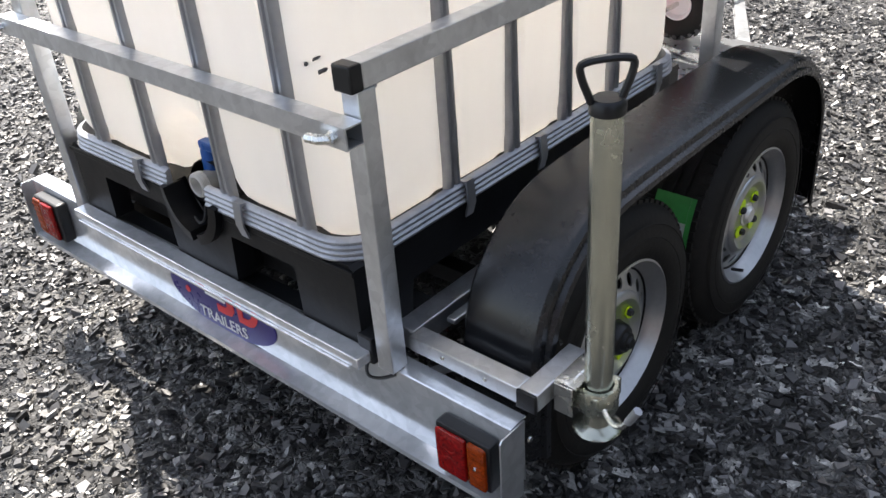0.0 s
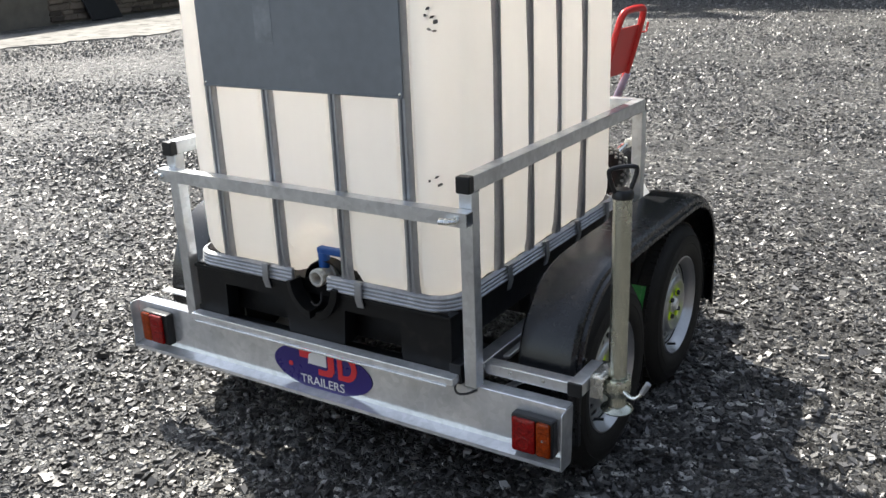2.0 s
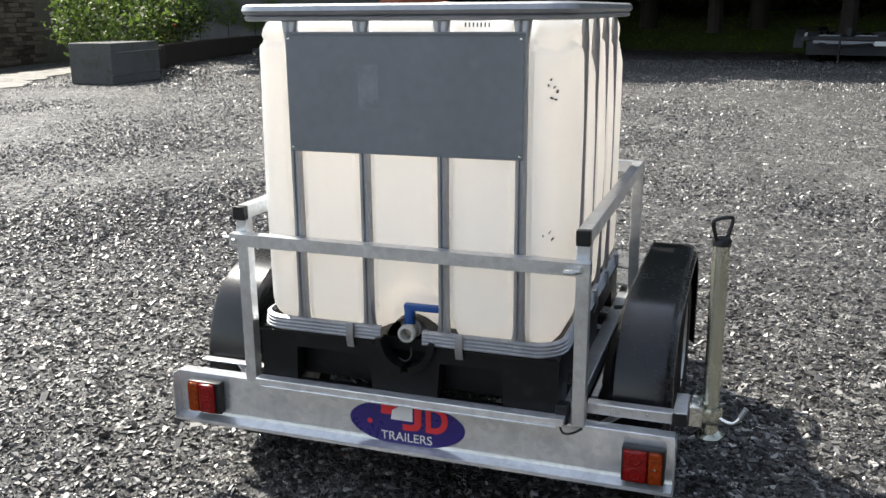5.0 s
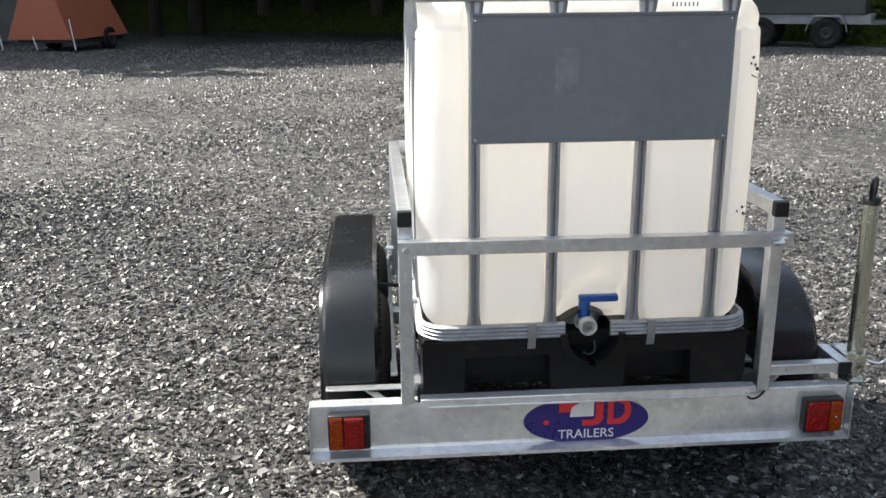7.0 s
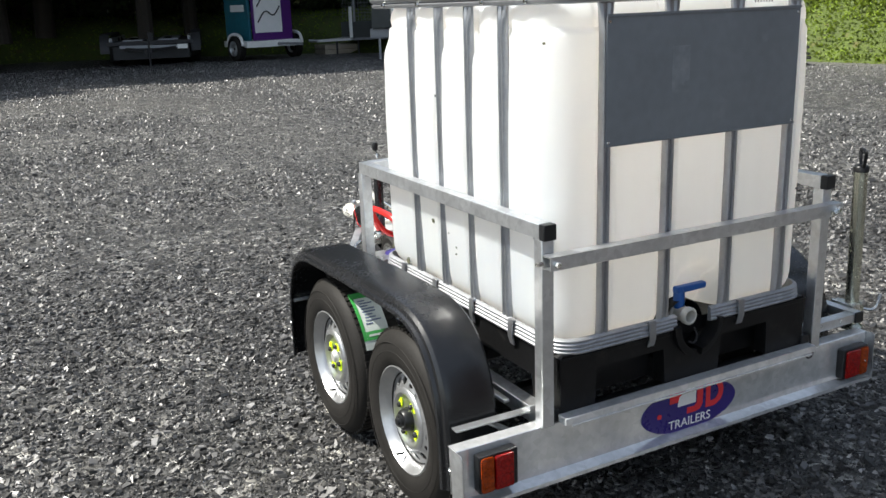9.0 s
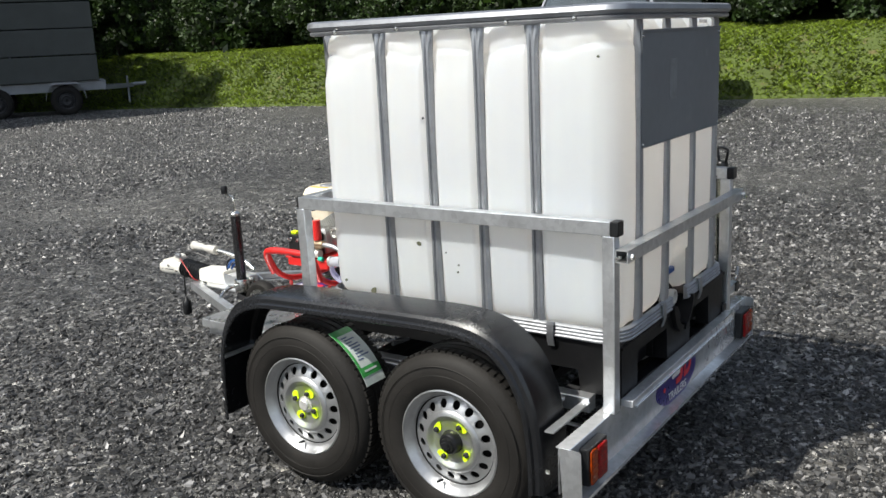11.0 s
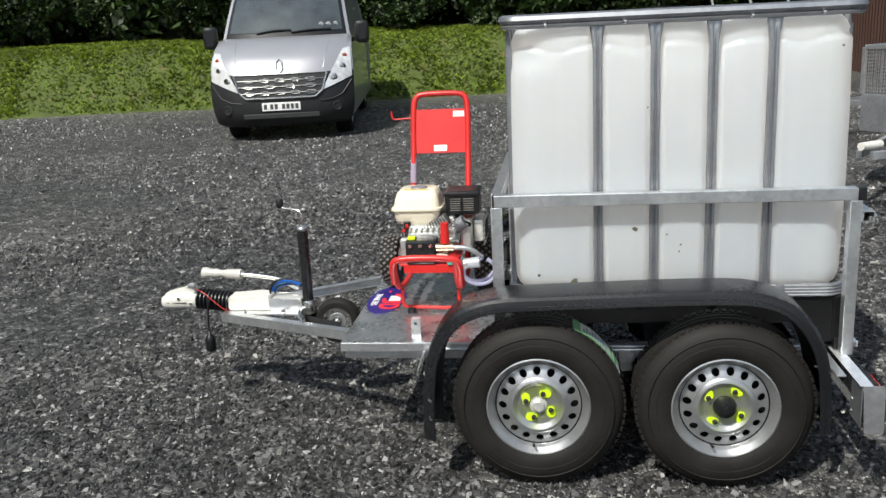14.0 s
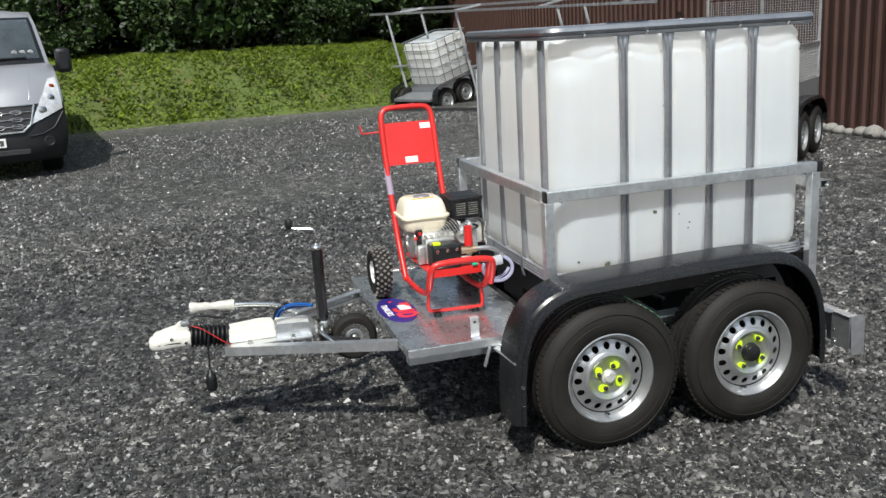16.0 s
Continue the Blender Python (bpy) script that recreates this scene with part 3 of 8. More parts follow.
# ---- the tank trailer ----
def wheel_meshes():
    """Tyre, rim, nuts and caps about the x axis, outer side towards +x, hub face at x = 0."""
    prof = [(0.178, 0.012), (0.190, 0.022), (0.215, 0.028), (0.245, 0.026), (0.272, 0.014), (0.287, -0.004), (0.292, -0.022),
            (0.2925, -0.045), (0.287, -0.047), (0.287, -0.052), (0.293, -0.054), (0.2935, -0.075), (0.287, -0.077), (0.287, -0.083), (0.2935, -0.085),
            (0.293, -0.106), (0.287, -0.108), (0.287, -0.113), (0.2925, -0.115), (0.292, -0.138), (0.287, -0.156), (0.272, -0.172),
            (0.245, -0.184), (0.215, -0.186), (0.190, -0.180), (0.178, -0.170)]
    prof = [(0.178 + (r - 0.178) * 1.085, x) for r, x in prof]
    tyre = Lathe(prof, 72)
    for i in range(72):
        a = 2 * math.pi * (i + 0.3) / 72
        for xa, xb, tilt in ((-0.034, -0.006, 0.04), (-0.154, -0.126, -0.04)):
            m = Matrix.Rotation(a, 4, "X") @ Matrix.Rotation(tilt, 4, "Z")
            box(tyre, (xa, -0.009, 0.291), (xb, 0.009, 0.3055), 0.0, m)
    for r in (0.232, 0.262):
        lathe(tyre, [(r - 0.002, 0.0265), (r, 0.0282), (r + 0.002, 0.0265)], 72)
    rim = Lathe([(0.165, -0.165), (0.182, -0.172), (0.182, -0.166), (0.168, -0.150), (0.160, -0.100), (0.158, -0.02), (0.168, 0.004), (0.179, 0.010), (0.183, 0.018),
                 (0.178, 0.020), (0.173, 0.012), (0.163, 0.002), (0.155, -0.010), (0.151, -0.040)], 64)
    # dished disc with sixteen real vent holes
    n, steps = 16, 16
    r_in, r_out, r_mid, ra, rt = 0.103, 0.150, 0.1265, 0.0145, 0.0135

    def dish(r):
        return -0.020 + 0.018 * smooth01((0.150 - r) / 0.05)
    for s in range(n):
        a0, da = 2 * math.pi * s / n, 2 * math.pi / n
        outer, inner, back = [], [], []
        for k in range(steps):
            t = 2 * math.pi * k / steps
            c, q = math.cos(t), math.sin(t)
            sc = 1 / max(abs(c), abs(q))
            r = r_mid + (r_out - r_mid) * c * sc
            a = a0 + da / 2 * q * sc
            outer.append(rim.verts.new((dish(r), r * math.cos(a), r * math.sin(a))))
            r = r_mid + ra * c
            a = a0 + rt * q / r_mid
            inner.append(rim.verts.new((dish(r) - 0.001, r * math.cos(a), r * math.sin(a))))
            back.append(rim.verts.new((dish(r) - 0.006, r * math.cos(a), r * math.sin(a))))
        for k in range(steps):
            k2 = (k + 1) % steps
            rim.faces.new((outer[k], outer[k2], inner[k2], inner[k]))
            rim.faces.new((inner[k], inner[k2], back[k2], back[k]))
    lathe(rim, [(0.1068, -0.0030), (0.1050, -0.0006), (0.098, 0.004), (0.090, 0.006), (0.080, 0.001), (0.074, -0.005), (0.070, -0.006), (0.032, -0.006), (0.030, -0.012)], 64)
    bmesh.ops.remove_doubles(rim, verts=rim.verts, dist=0.0004)
    # drum made near-black so the vent holes look as dark as deep shade
    drum = Lathe([(0.0, -0.05), (0.150, -0.052), (0.150, -0.10), (0.0, -0.10)], 40)
    nut = bmesh.new()
    lathe(nut, [(0.0, 0.013), (0.007, 0.013), (0.0095, 0.009), (0.0105, -0.006), (0.013, -0.0065), (0.0, -0.0068)], 6)
    mark = bmesh.new()
    rng = random.Random(4)
    out = []
    # teardrop dab: round over the nut, drawn out to a blunt wedge
    for k in range(24):
        a = 2 * math.pi * k / 24
        rr = 0.0122 + 0.015 * max(0, math.cos(a - 2.2)) ** 3.0 + 0.008 * max(0, math.cos(a - 1.2)) ** 4 + rng.uniform(-0.0015, 0.0015)
        out.append((rr * math.cos(a), rr * math.sin(a)))
    prism(mark, out, 0.003, Matrix.Rotation(math.pi / 2, 4, "Y"))
    # dark ring painting the shadow in the gap between disc and rim
    seam = Lathe([(0.1495, -0.0195), (0.1525, -0.0185), (0.1555, -0.0150), (0.1545, -0.0195)], 56)
    steel_hub = Lathe([(0.0, 0.010), (0.018, 0.010), (0.022, 0.006), (0.024, -0.002), (0.031, -0.003), (0.031, -0.012)], 28)
    cap = Lathe([(0.0, 0.040), (0.012, 0.040), (0.014, 0.033), (0.021, 0.032), (0.023, 0.024), (0.031, 0.022), (0.036, 0.015), (0.038, -0.004), (0.040, -0.005), (0.040, -0.012)], 28)
    valve = Tube([(0.0, 0, 0.148), (0.012, 0, 0.146), (0.03, 0, 0.142)], 0.0045, 8)
    return {"tyre": finish(tyre, "tyre", RUBBER, 50), "rim": finish(rim, "rim", SPRAYED, 40), "brake_drum": finish(drum, "brake_drum", PALLET),
            "wheel_nut": finish(nut, "wheel_nut", DARK), "paint_mark": finish(mark, "paint_mark", YELLOW),
            "hub": finish(steel_hub, "hub", CAST), "hub_cap": finish(cap, "hub_cap", BLACK), "valve": finish(valve, "valve", BLACK), "rim_gap_shade": finish(seam, "rim_gap_shade", PALLET)}


WHEEL = wheel_meshes()
WHEEL["plain_rim"] = WHEEL["rim"].copy()
WHEEL["plain_rim"].materials[0] = RIM
WHEEL["dark_rim"] = WHEEL["rim"].copy()
WHEEL["dark_rim"].materials[0] = DARK


def add_wheel(parent, x, y, z, left, spin, black_cap, label="tyre on silver steel rim with yellow paint marks", painted=True, size=1.0):
    m = Matrix.Translation((x, y, z)) @ Matrix.Rotation(math.pi if left else 0, 4, "Z") @ Matrix.Rotation(spin, 4, "X") @ Matrix.Scale(size, 4)
    w = part("wheel", WHEEL["tyre"], None, parent, label, m)
    part("rim", WHEEL["rim"], None, w, "", m)
    part("brake_drum", WHEEL["brake_drum"], None, w, "", m)
    part("rim_gap_shade", WHEEL["rim_gap_shade"], None, w, "", m)
    for k in range(4):
        a = 2 * math.pi * k / 4 + 0.4
        mk = m @ Matrix.Rotation(a, 4, "X") @ Matrix.Translation((-0.0045, 0, 0.064 if black_cap else 0.047))
        part("wheel_nut", WHEEL["wheel_nut"], None, w, "", mk)
        if painted:
            part("paint_mark", WHEEL["paint_mark"], None, w, "bright yellow paint mark", mk)
    if black_cap:
        part("hub_cap", WHEEL["hub_cap"], None, w, "black bearing cap", m)
    else:
        part("hub", WHEEL["hub"], None, w, "bare steel hub", m)
    part("valve", WHEEL["valve"], None, w, "", m @ Matrix.Rotation(2.2, 4, "X"))
    return w


def sign_panel(parent, m, w, h, name="logo_panel"):
    """Oval dealer sign: navy oval with red shapes and a white word."""
    s = part(name, Prism(ellipse(w / 2, h / 2), 0.003), NAVY, parent, "navy oval sign with red shapes and white lettering", m)
    k = w / 0.39

    def flat(nm, outline, mat, z):
        part(nm, Prism([(x * k, y * k) for x, y in outline], 0.002), mat, s, "", m @ Matrix.Translation((0, 0, z)))
    flat("red_mark", [(-0.085, 0.028), (-0.085, 0.072), (-0.01, 0.072), (-0.045, 0.045), (-0.052, 0.028)], SIGN_RED, 0.003)
    flat("white_mark", [(-0.052, 0.012), (-0.047, 0.044), (-0.008, 0.066), (0.022, 0.066), (0.022, 0.012)], SIGN_WHITE, 0.0034)
    hook = [(0.028, 0.075), (0.052, 0.075), (0.052, 0.0), (0.04, -0.016), (0.02, -0.020), (-0.012, -0.020), (-0.012, 0.0), (0.02, 0.0), (0.028, 0.008)]
    flat("red_hook", hook, SIGN_RED, 0.003)
    ring_o = [(0.066, -0.018)] + [(0.095 + 0.045 * math.cos(a), 0.028 + 0.047 * math.sin(a)) for a in np.linspace(-1.5, 1.5, 14)] + [(0.066, 0.075)]
    ring_i = [(0.084, 0.056)] + [(0.094 + 0.026 * math.cos(a), 0.028 + 0.028 * math.sin(a)) for a in np.linspace(1.5, -1.5, 14)] + [(0.084, 0.0)]
    bm = bmesh.new()
    o = [bm.verts.new((x * k, y * k, 0)) for x, y in ring_o]
    i_ = [bm.verts.new((x * k, y * k, 0)) for x, y in ring_i[::-1]]
    for j in range(len(o)):
        bm.faces.new((o[j], o[(j + 1) % len(o)], i_[(j + 1) % len(o)], i_[j]))
    ext = bmesh.ops.extrude_face_region(bm, geom=bm.faces[:])
    bmesh.ops.translate(bm, vec=(0, 0, 0.002), verts=[v for v in ext["geom"] if isinstance(v, bmesh.types.BMVert)])
    part("red_ring", bm, SIGN_RED, s, "", m @ Matrix.Translation((0, 0, 0.003)))
    flat("red_dot", [(-0.125 + 0.009 * math.cos(a), -0.004 + 0.009 * math.sin(a)) for a in np.linspace(0, 5.8, 10)], SIGN_RED, 0.003)
    part("lettering", text_mesh("TRAILERS", 0.042 * k, SIGN_WHITE, Matrix.Translation((0.0, -0.047 * k, 0.0045)), 0.0008), None, s, "white lettering", m)
    return s


TR = thing("tank_trailer", (0, 0.75, 0), "galvanised twin-axle trailer with black plastic mudguards, parked on gravel", "trailer")


def trailer_body():
    # rear light board: folded sheet with a splayed lower lip
    t = 0.003
    prof = [(0.014, 0.400), (-0.028, 0.400), (-0.030, 0.398), (-0.030, 0.248), (-0.066, 0.240), (-0.066, 0.228), (-0.063, 0.228), (-0.063, 0.2375),
            (-0.030 + t, 0.2455), (-0.030 + t, 0.397), (0.014, 0.397)]
    bm = bmesh.new()
    sweep(bm, None, [[(x, y, z) for y, z in prof] for x in (-0.846, 0.846)])
    part("rear_light_board", bm, BRIGHT_ZINC, TR, "folded galvanised rear light board")
    for s in (-1, 1):
        end = [(-0.060, 0.3995), (-0.065, 0.394), (-0.068, 0.232), (-0.064, 0.228), (-0.012, 0.228), (-0.006, 0.234), (0.004, 0.3995)]
        m = Matrix(((0, 0, 1, s * 0.848), (1, 0, 0, 0), (0, 1, 0, 0), (0, 0, 0, 1)))
        part("end_plate", Prism(end, 0.003, m), ZINC, TR)
        xa, xb = sorted((s * 0.847, s * 0.738))
        back = part("lamp_back", Box((xa, 0.0045, 0.252), (xb, 0.0075, 0.3925), 0.001), ZINC, TR, "galvanised cover plate behind the lamp")
        for z in (0.275, 0.318):
            part("screw", Lathe([(0, 0.004), (0.005, 0.003), (0.006, 0)], 8, Matrix.Translation((s * 0.755, 0.0075, z)) @ Matrix.Rotation(math.pi / 2, 4, "Z")), CHROME, back)
    for x0, x1, amber_left in ((-0.790, -0.668, True), (0.700, 0.820, False)):
        z0, z1 = 0.268, 0.380
        if not amber_left:
            z0, z1 = 0.258, 0.366
        lamp = part("tail_lamp", Box((x0 - 0.002, -0.064, z0 - 0.002), (x1 + 0.004, -0.031, z1 + 0.002), 0.006), BLACK, TR, "rectangular red and amber tail lamp")
        xa = x0 + 0.36 * (x1 - x0) if amber_left else x0 + 0.62 * (x1 - x0)
        a, r = ((x0 + 0.002, xa), (xa + 0.002, x1 - 0.014)) if amber_left else ((xa + 0.002, x1 - 0.002), (x0 + 0.004, xa))
        part("amber_lens", Box((a[0], -0.073, z0 + 0.003), (a[1], -0.063, z1 - 0.003), 0.007), AMBER_LENS, lamp, "amber lens")
        part("red_lens", Box((r[0], -0.075, z0 + 0.003), (r[1], -0.063, z1 - 0.003), 0.007), RED_LENS, lamp, "red lens")
        for zz in (0.28, 0.72):
            part("lens_ring", Lathe([(0.013, 0.0), (0.015, 0.0012), (0.020, 0.0012), (0.022, 0.0)], 18, Matrix.Translation(((r[0] + r[1]) / 2, -0.0748, z0 + zz * (z1 - z0))) @ Matrix.Rotation(-math.pi / 2, 4, "Z")), RED_LENS, lamp)
        for k in range(5):
            z = z0 + (z1 - z0) * (0.15 + 0.17 * k)
            part("lens_rib", Box((a[0] + 0.006, -0.0745, z), (a[1] - 0.006, -0.0728, z + 0.004), 0.0), AMBER_LENS, lamp)
        for zz in (0.5,) if not amber_left else ():
            part("screw", Lathe([(0, 0.003), (0.003, 0.003), (0.004, 0)], 10, Matrix.Translation(((a[0] + a[1]) / 2, -0.073, z0 + zz * (z1 - z0))) @ Matrix.Rotation(-math.pi / 2, 4, "Z")), CHROME, lamp)
    # chassis: side members, cross members, outriggers, sill
    for s in (-1, 1):
        part("side_member", Beam((s * 0.525, 0.05, 0.405), (s * 0.525, 1.81, 0.405), 0.05, 0.05), ZINC, TR)
    # cross members coloured dark for the shade beneath the floor
    for y in (0.15, 0.55, 0.95, 1.20, 1.50):
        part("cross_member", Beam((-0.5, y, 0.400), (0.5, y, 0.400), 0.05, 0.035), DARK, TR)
    part("rear_sill", Box((-0.510, -0.080, 0.408), (0.526, -0.0395, 0.432), 0.003), BRIGHT_ZINC, TR)
    part("sill_flange", Box((-0.488, -0.086, 0.4035), (0.504, -0.0805, 0.4095), 0.001), BRIGHT_ZINC, TR)
    for x0, x1 in ((-0.49, -0.43), (-0.12, -0.04), (0.28, 0.33), (0.47, 0.505)):
        part("weld", Box((x0, -0.030, 0.4002), (x1, -0.016, 0.4075), 0.002), ZINC, TR)
    part("sill_packing", Box((-0.48, -0.012, 0.4002), (0.49, 0.03, 0.4078)), BLACK, TR)
    part("outrigger", Beam((0.578, 0.030, 0.440), (0.832, 0.030, 0.440), 0.04, 0.034), ZINC, TR)
    for x in (0.66, 0.76):
        part("rivet", Lathe([(0, 0.003), (0.004, 0.002), (0.005, 0)], 8, Matrix.Translation((x, 0.0098, 0.442)) @ Matrix.Rotation(-math.pi / 2, 4, "Z")), CHROME, TR)
    part("stand_arm", Beam((0.853, 0.012, 0.441), (0.853, 0.165, 0.441), 0.04, 0.038), ZINC, TR)
    part("end_cap", Box((0.832, 0.004, 0.421), (0.874, 0.0115, 0.461), 0.003), BLACK, TR)
    part("connector", Box((-0.545 + 0.028, -0.034, 0.402), (-0.478, 0.006, 0.446), 0.004), BLACK, TR, "black plastic cable connector")
    part("connector", Box((0.494, -0.046, 0.4005), (0.533, -0.003, 0.462), 0.004), BLACK, TR, "black plastic cable connector")
    part("cable", Tube(soften([(0.51, -0.036, 0.402), (0.512, -0.05, 0.385), (0.525, -0.055, 0.375), (0.55, -0.046, 0.377), (0.575, -0.032, 0.39)], 2), 0.0035, 6), BLACK, TR, "black cable loop")
    # guard frame: posts, rails, caps, removable rear bar
    for s in (-1, 1):
        x = 0.008 + s * 0.555
        part("post", Box((x - 0.02, -0.045, 0.4005), (x + 0.02, -0.005, 0.962), 0.003), ZINC, TR)
        part("post", Box((x - 0.02, 1.188, 0.43), (x + 0.02, 1.228, 0.962), 0.003), ZINC, TR)
        part("side_rail", Beam((x, -0.030, 0.984), (x, 1.216, 0.984), 0.04, 0.044), ZINC, TR)
        for y0, y1 in ((-0.058, -0.030), (1.216, 1.222)):
            part("end_cap", Box((x - 0.0212, y0, 0.9608), (x + 0.0212, y1, 1.0072), 0.004), BLACK, TR, "black plastic end cap")
        for y in (0.02, 1.18):
            part("weld", Tube([(x - 0.019, y - 0.025, 0.961), (x + 0.0, y - 0.026, 0.959), (x + 0.019, y - 0.025, 0.961)], 0.004, 6), ZINC_DULL, TR)
    part("front_rail", Beam((-0.526, 1.208, 0.984), (0.542, 1.208, 0.984), 0.04, 0.044), ZINC, TR)
    # rear bar: hollow square tube pinned to the posts
    bm = bmesh.new()
    w = 0.0195
    outer = [(-0.068 - w, 0.902 - w), (-0.068 + w, 0.902 - w), (-0.068 + w, 0.902 + w), (-0.068 - w, 0.902 + w)]
    v = w - 0.003
    inner = [(-0.068 - v, 0.902 - v), (-0.068 + v, 0.902 - v), (-0.068 + v, 0.902 + v), (-0.068 - v, 0.902 + v)]
    rows = []
    for sect in (outer, inner):
        rows.append([[bm.verts.new((x, y, z + 0.004 * (-x))) for y, z in sect] for x in (-0.568, 0.590)])
    for k in range(4):
        k2 = (k + 1) % 4
        bm.faces.new((rows[0][0][k], rows[0][0][k2], rows[0][1][k2], rows[0][1][k]))
        bm.faces.new((rows[1][0][k], rows[1][0][k2], rows[1][1][k2], rows[1][1][k]))
        for e in (0, 1):
            bm.faces.new((rows[0][e][k], rows[0][e][k2], rows[1][e][k2], rows[1][e][k]))
    part("rear_bar", bm, ZINC, TR, "removable galvanised rear bar")
    for x in (-0.547, 0.563):
        part("bolt", Lathe([(0, 0.012), (0.008, 0.012), (0.010, 0.008), (0.010, 0)], 6, Matrix.Translation((x, -0.0876, 0.902)) @ Matrix.Rotation(-math.pi / 2, 4, "Z")), CHROME, TR)
        part("bracket", Box((x - 0.016, -0.0486, 0.888), (x + 0.016, -0.0455, 0.916)), ZINC, TR)
    part("spring_pin", Tube([(-0.580, -0.068, 0.905), (-0.600, -0.068, 0.905)], 0.006, 8), CHROME, TR)
    part("spring_pin", Tube([(0.565, -0.090, 0.898), (0.545, -0.104, 0.897), (0.520, -0.106, 0.896)], 0.009, 8), CHROME, TR)
    # axles, springs and hangers under the floor; axles and springs have shade in their colour
    for y in (0.425, 1.066):
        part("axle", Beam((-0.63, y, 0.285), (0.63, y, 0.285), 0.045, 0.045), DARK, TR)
    for s in (-1, 1):
        for y in (0.425, 1.066):
            bm = bmesh.new()
            for k in range(4):
                half = 0.27 - 0.05 * k
                rows = []
                for i in range(13):
                    u = -1 + 2 * i / 12
                    z = 0.315 + 0.055 * (u * half / 0.27) ** 2 - 0.008 * k
                    rows.append([(s * 0.525 - 0.022, y + u * half, z), (s * 0.525 + 0.022, y + u * half, z), (s * 0.525 + 0.022, y + u * half, z + 0.007), (s * 0.525 - 0.022, y + u * half, z + 0.007)])
                sweep(bm, None, rows)
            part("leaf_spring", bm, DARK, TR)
        part("spring_hanger", Box((s * 0.525 - 0.028, 0.72, 0.33), (s * 0.525 + 0.028, 0.772, 0.381), 0.004), ZINC, TR)
        part("spring_hanger", Box((s * 0.56 - 0.015, 0.715, 0.375), (s * 0.56 + 0.055, 0.775, 0.425), 0.004), ZINC, TR)
        part("guard_rail", Beam((s * 0.585, 0.12, 0.428), (s * 0.585, 1.45, 0.428), 0.022, 0.012), ZINC, TR)
        for y in (0.06, 1.45):
            part("mudguard_bracket", Beam((s * 0.55, y, 0.415), (s * 0.80, y, 0.415), 0.03, 0.006, 0.001), ZINC, TR)
        part("mudguard_bracket", Beam((s * 0.57, 0.03, 0.34), (s * 0.68, 0.10, 0.40), 0.03, 0.006, 0.001), ZINC, TR)
        part("stay", Tube([(s * 0.55, 0.75, 0.52), (s * 0.64, 0.75, 0.53)], 0.008, 8), DARK, TR)


trailer_body()


def mudguard(s):
    front, top, rear = (1.478, 0.700, 0.718) if s < 0 else (1.440, 0.684, 0.686)
    path = soften([(front, 0.170), (front - 0.002, 0.33), (front - 0.022, 0.50), (front - 0.102, top - 0.068), (front - 0.233, top - 0.008), (1.05, top), (0.48, rear), (0.295, rear - 0.010), (0.175, rear - 0.081), (0.100, 0.50), (0.080, 0.33), (0.080, 0.205)], 2)
    xi, xo, t = 0.630, 0.808, 0.004
    sec = [(xi, -0.05), (xi + 0.003, -0.012), (xi + 0.015, 0.0), (xo - 0.030, 0.001), (xo - 0.010, -0.003), (xo - 0.001, -0.012), (xo + 0.002, -0.026), (xo + 0.012, -0.030), (xo + 0.014, -0.042)]
    inner = [(x - t if i > 3 else x + t * (i < 3), o - t) for i, (x, o) in enumerate(sec)][::-1]
    rows = []
    for i, p in enumerate(path):
        a, b = path[max(i - 1, 0)], path[min(i + 1, len(path) - 1)]
        d = (b - a).normalized()
        n = Vector((d.y, -d.x))
        if n.dot(Vector((p.x - 0.77, p.y - 0.3))) < 0:
            n = -n
        rows.append([(s * x, p.x + n.x * o, p.y + n.y * o) for x, o in sec + inner])
    bm = bmesh.new()
    sweep(bm, None, rows)
    g = part("mudguard", bm, GUARD, TR, "black plastic tandem mudguard", angle=30)
    for y, z in ((front - 0.004, 0.26), (front - 0.004, 0.33), (0.085, 0.30)):
        part("bolt", Lathe([(0, 0.004), (0.006, 0.003), (0.008, 0)], 8, Matrix.Translation((s * 0.822, y - 0.03, z))), CHROME, g)


for s in (-1, 1):
    mudguard(s)
for s, spins in ((-1, (0.81, 0.65)), (1, (0.5, 0.2))):
    for (y, cap), spin in zip(((1.066, False), (0.428, True)), spins):
        add_wheel(TR, s * 0.775, y, 0.290 if s < 0 else 0.282, s < 0, spin, cap)
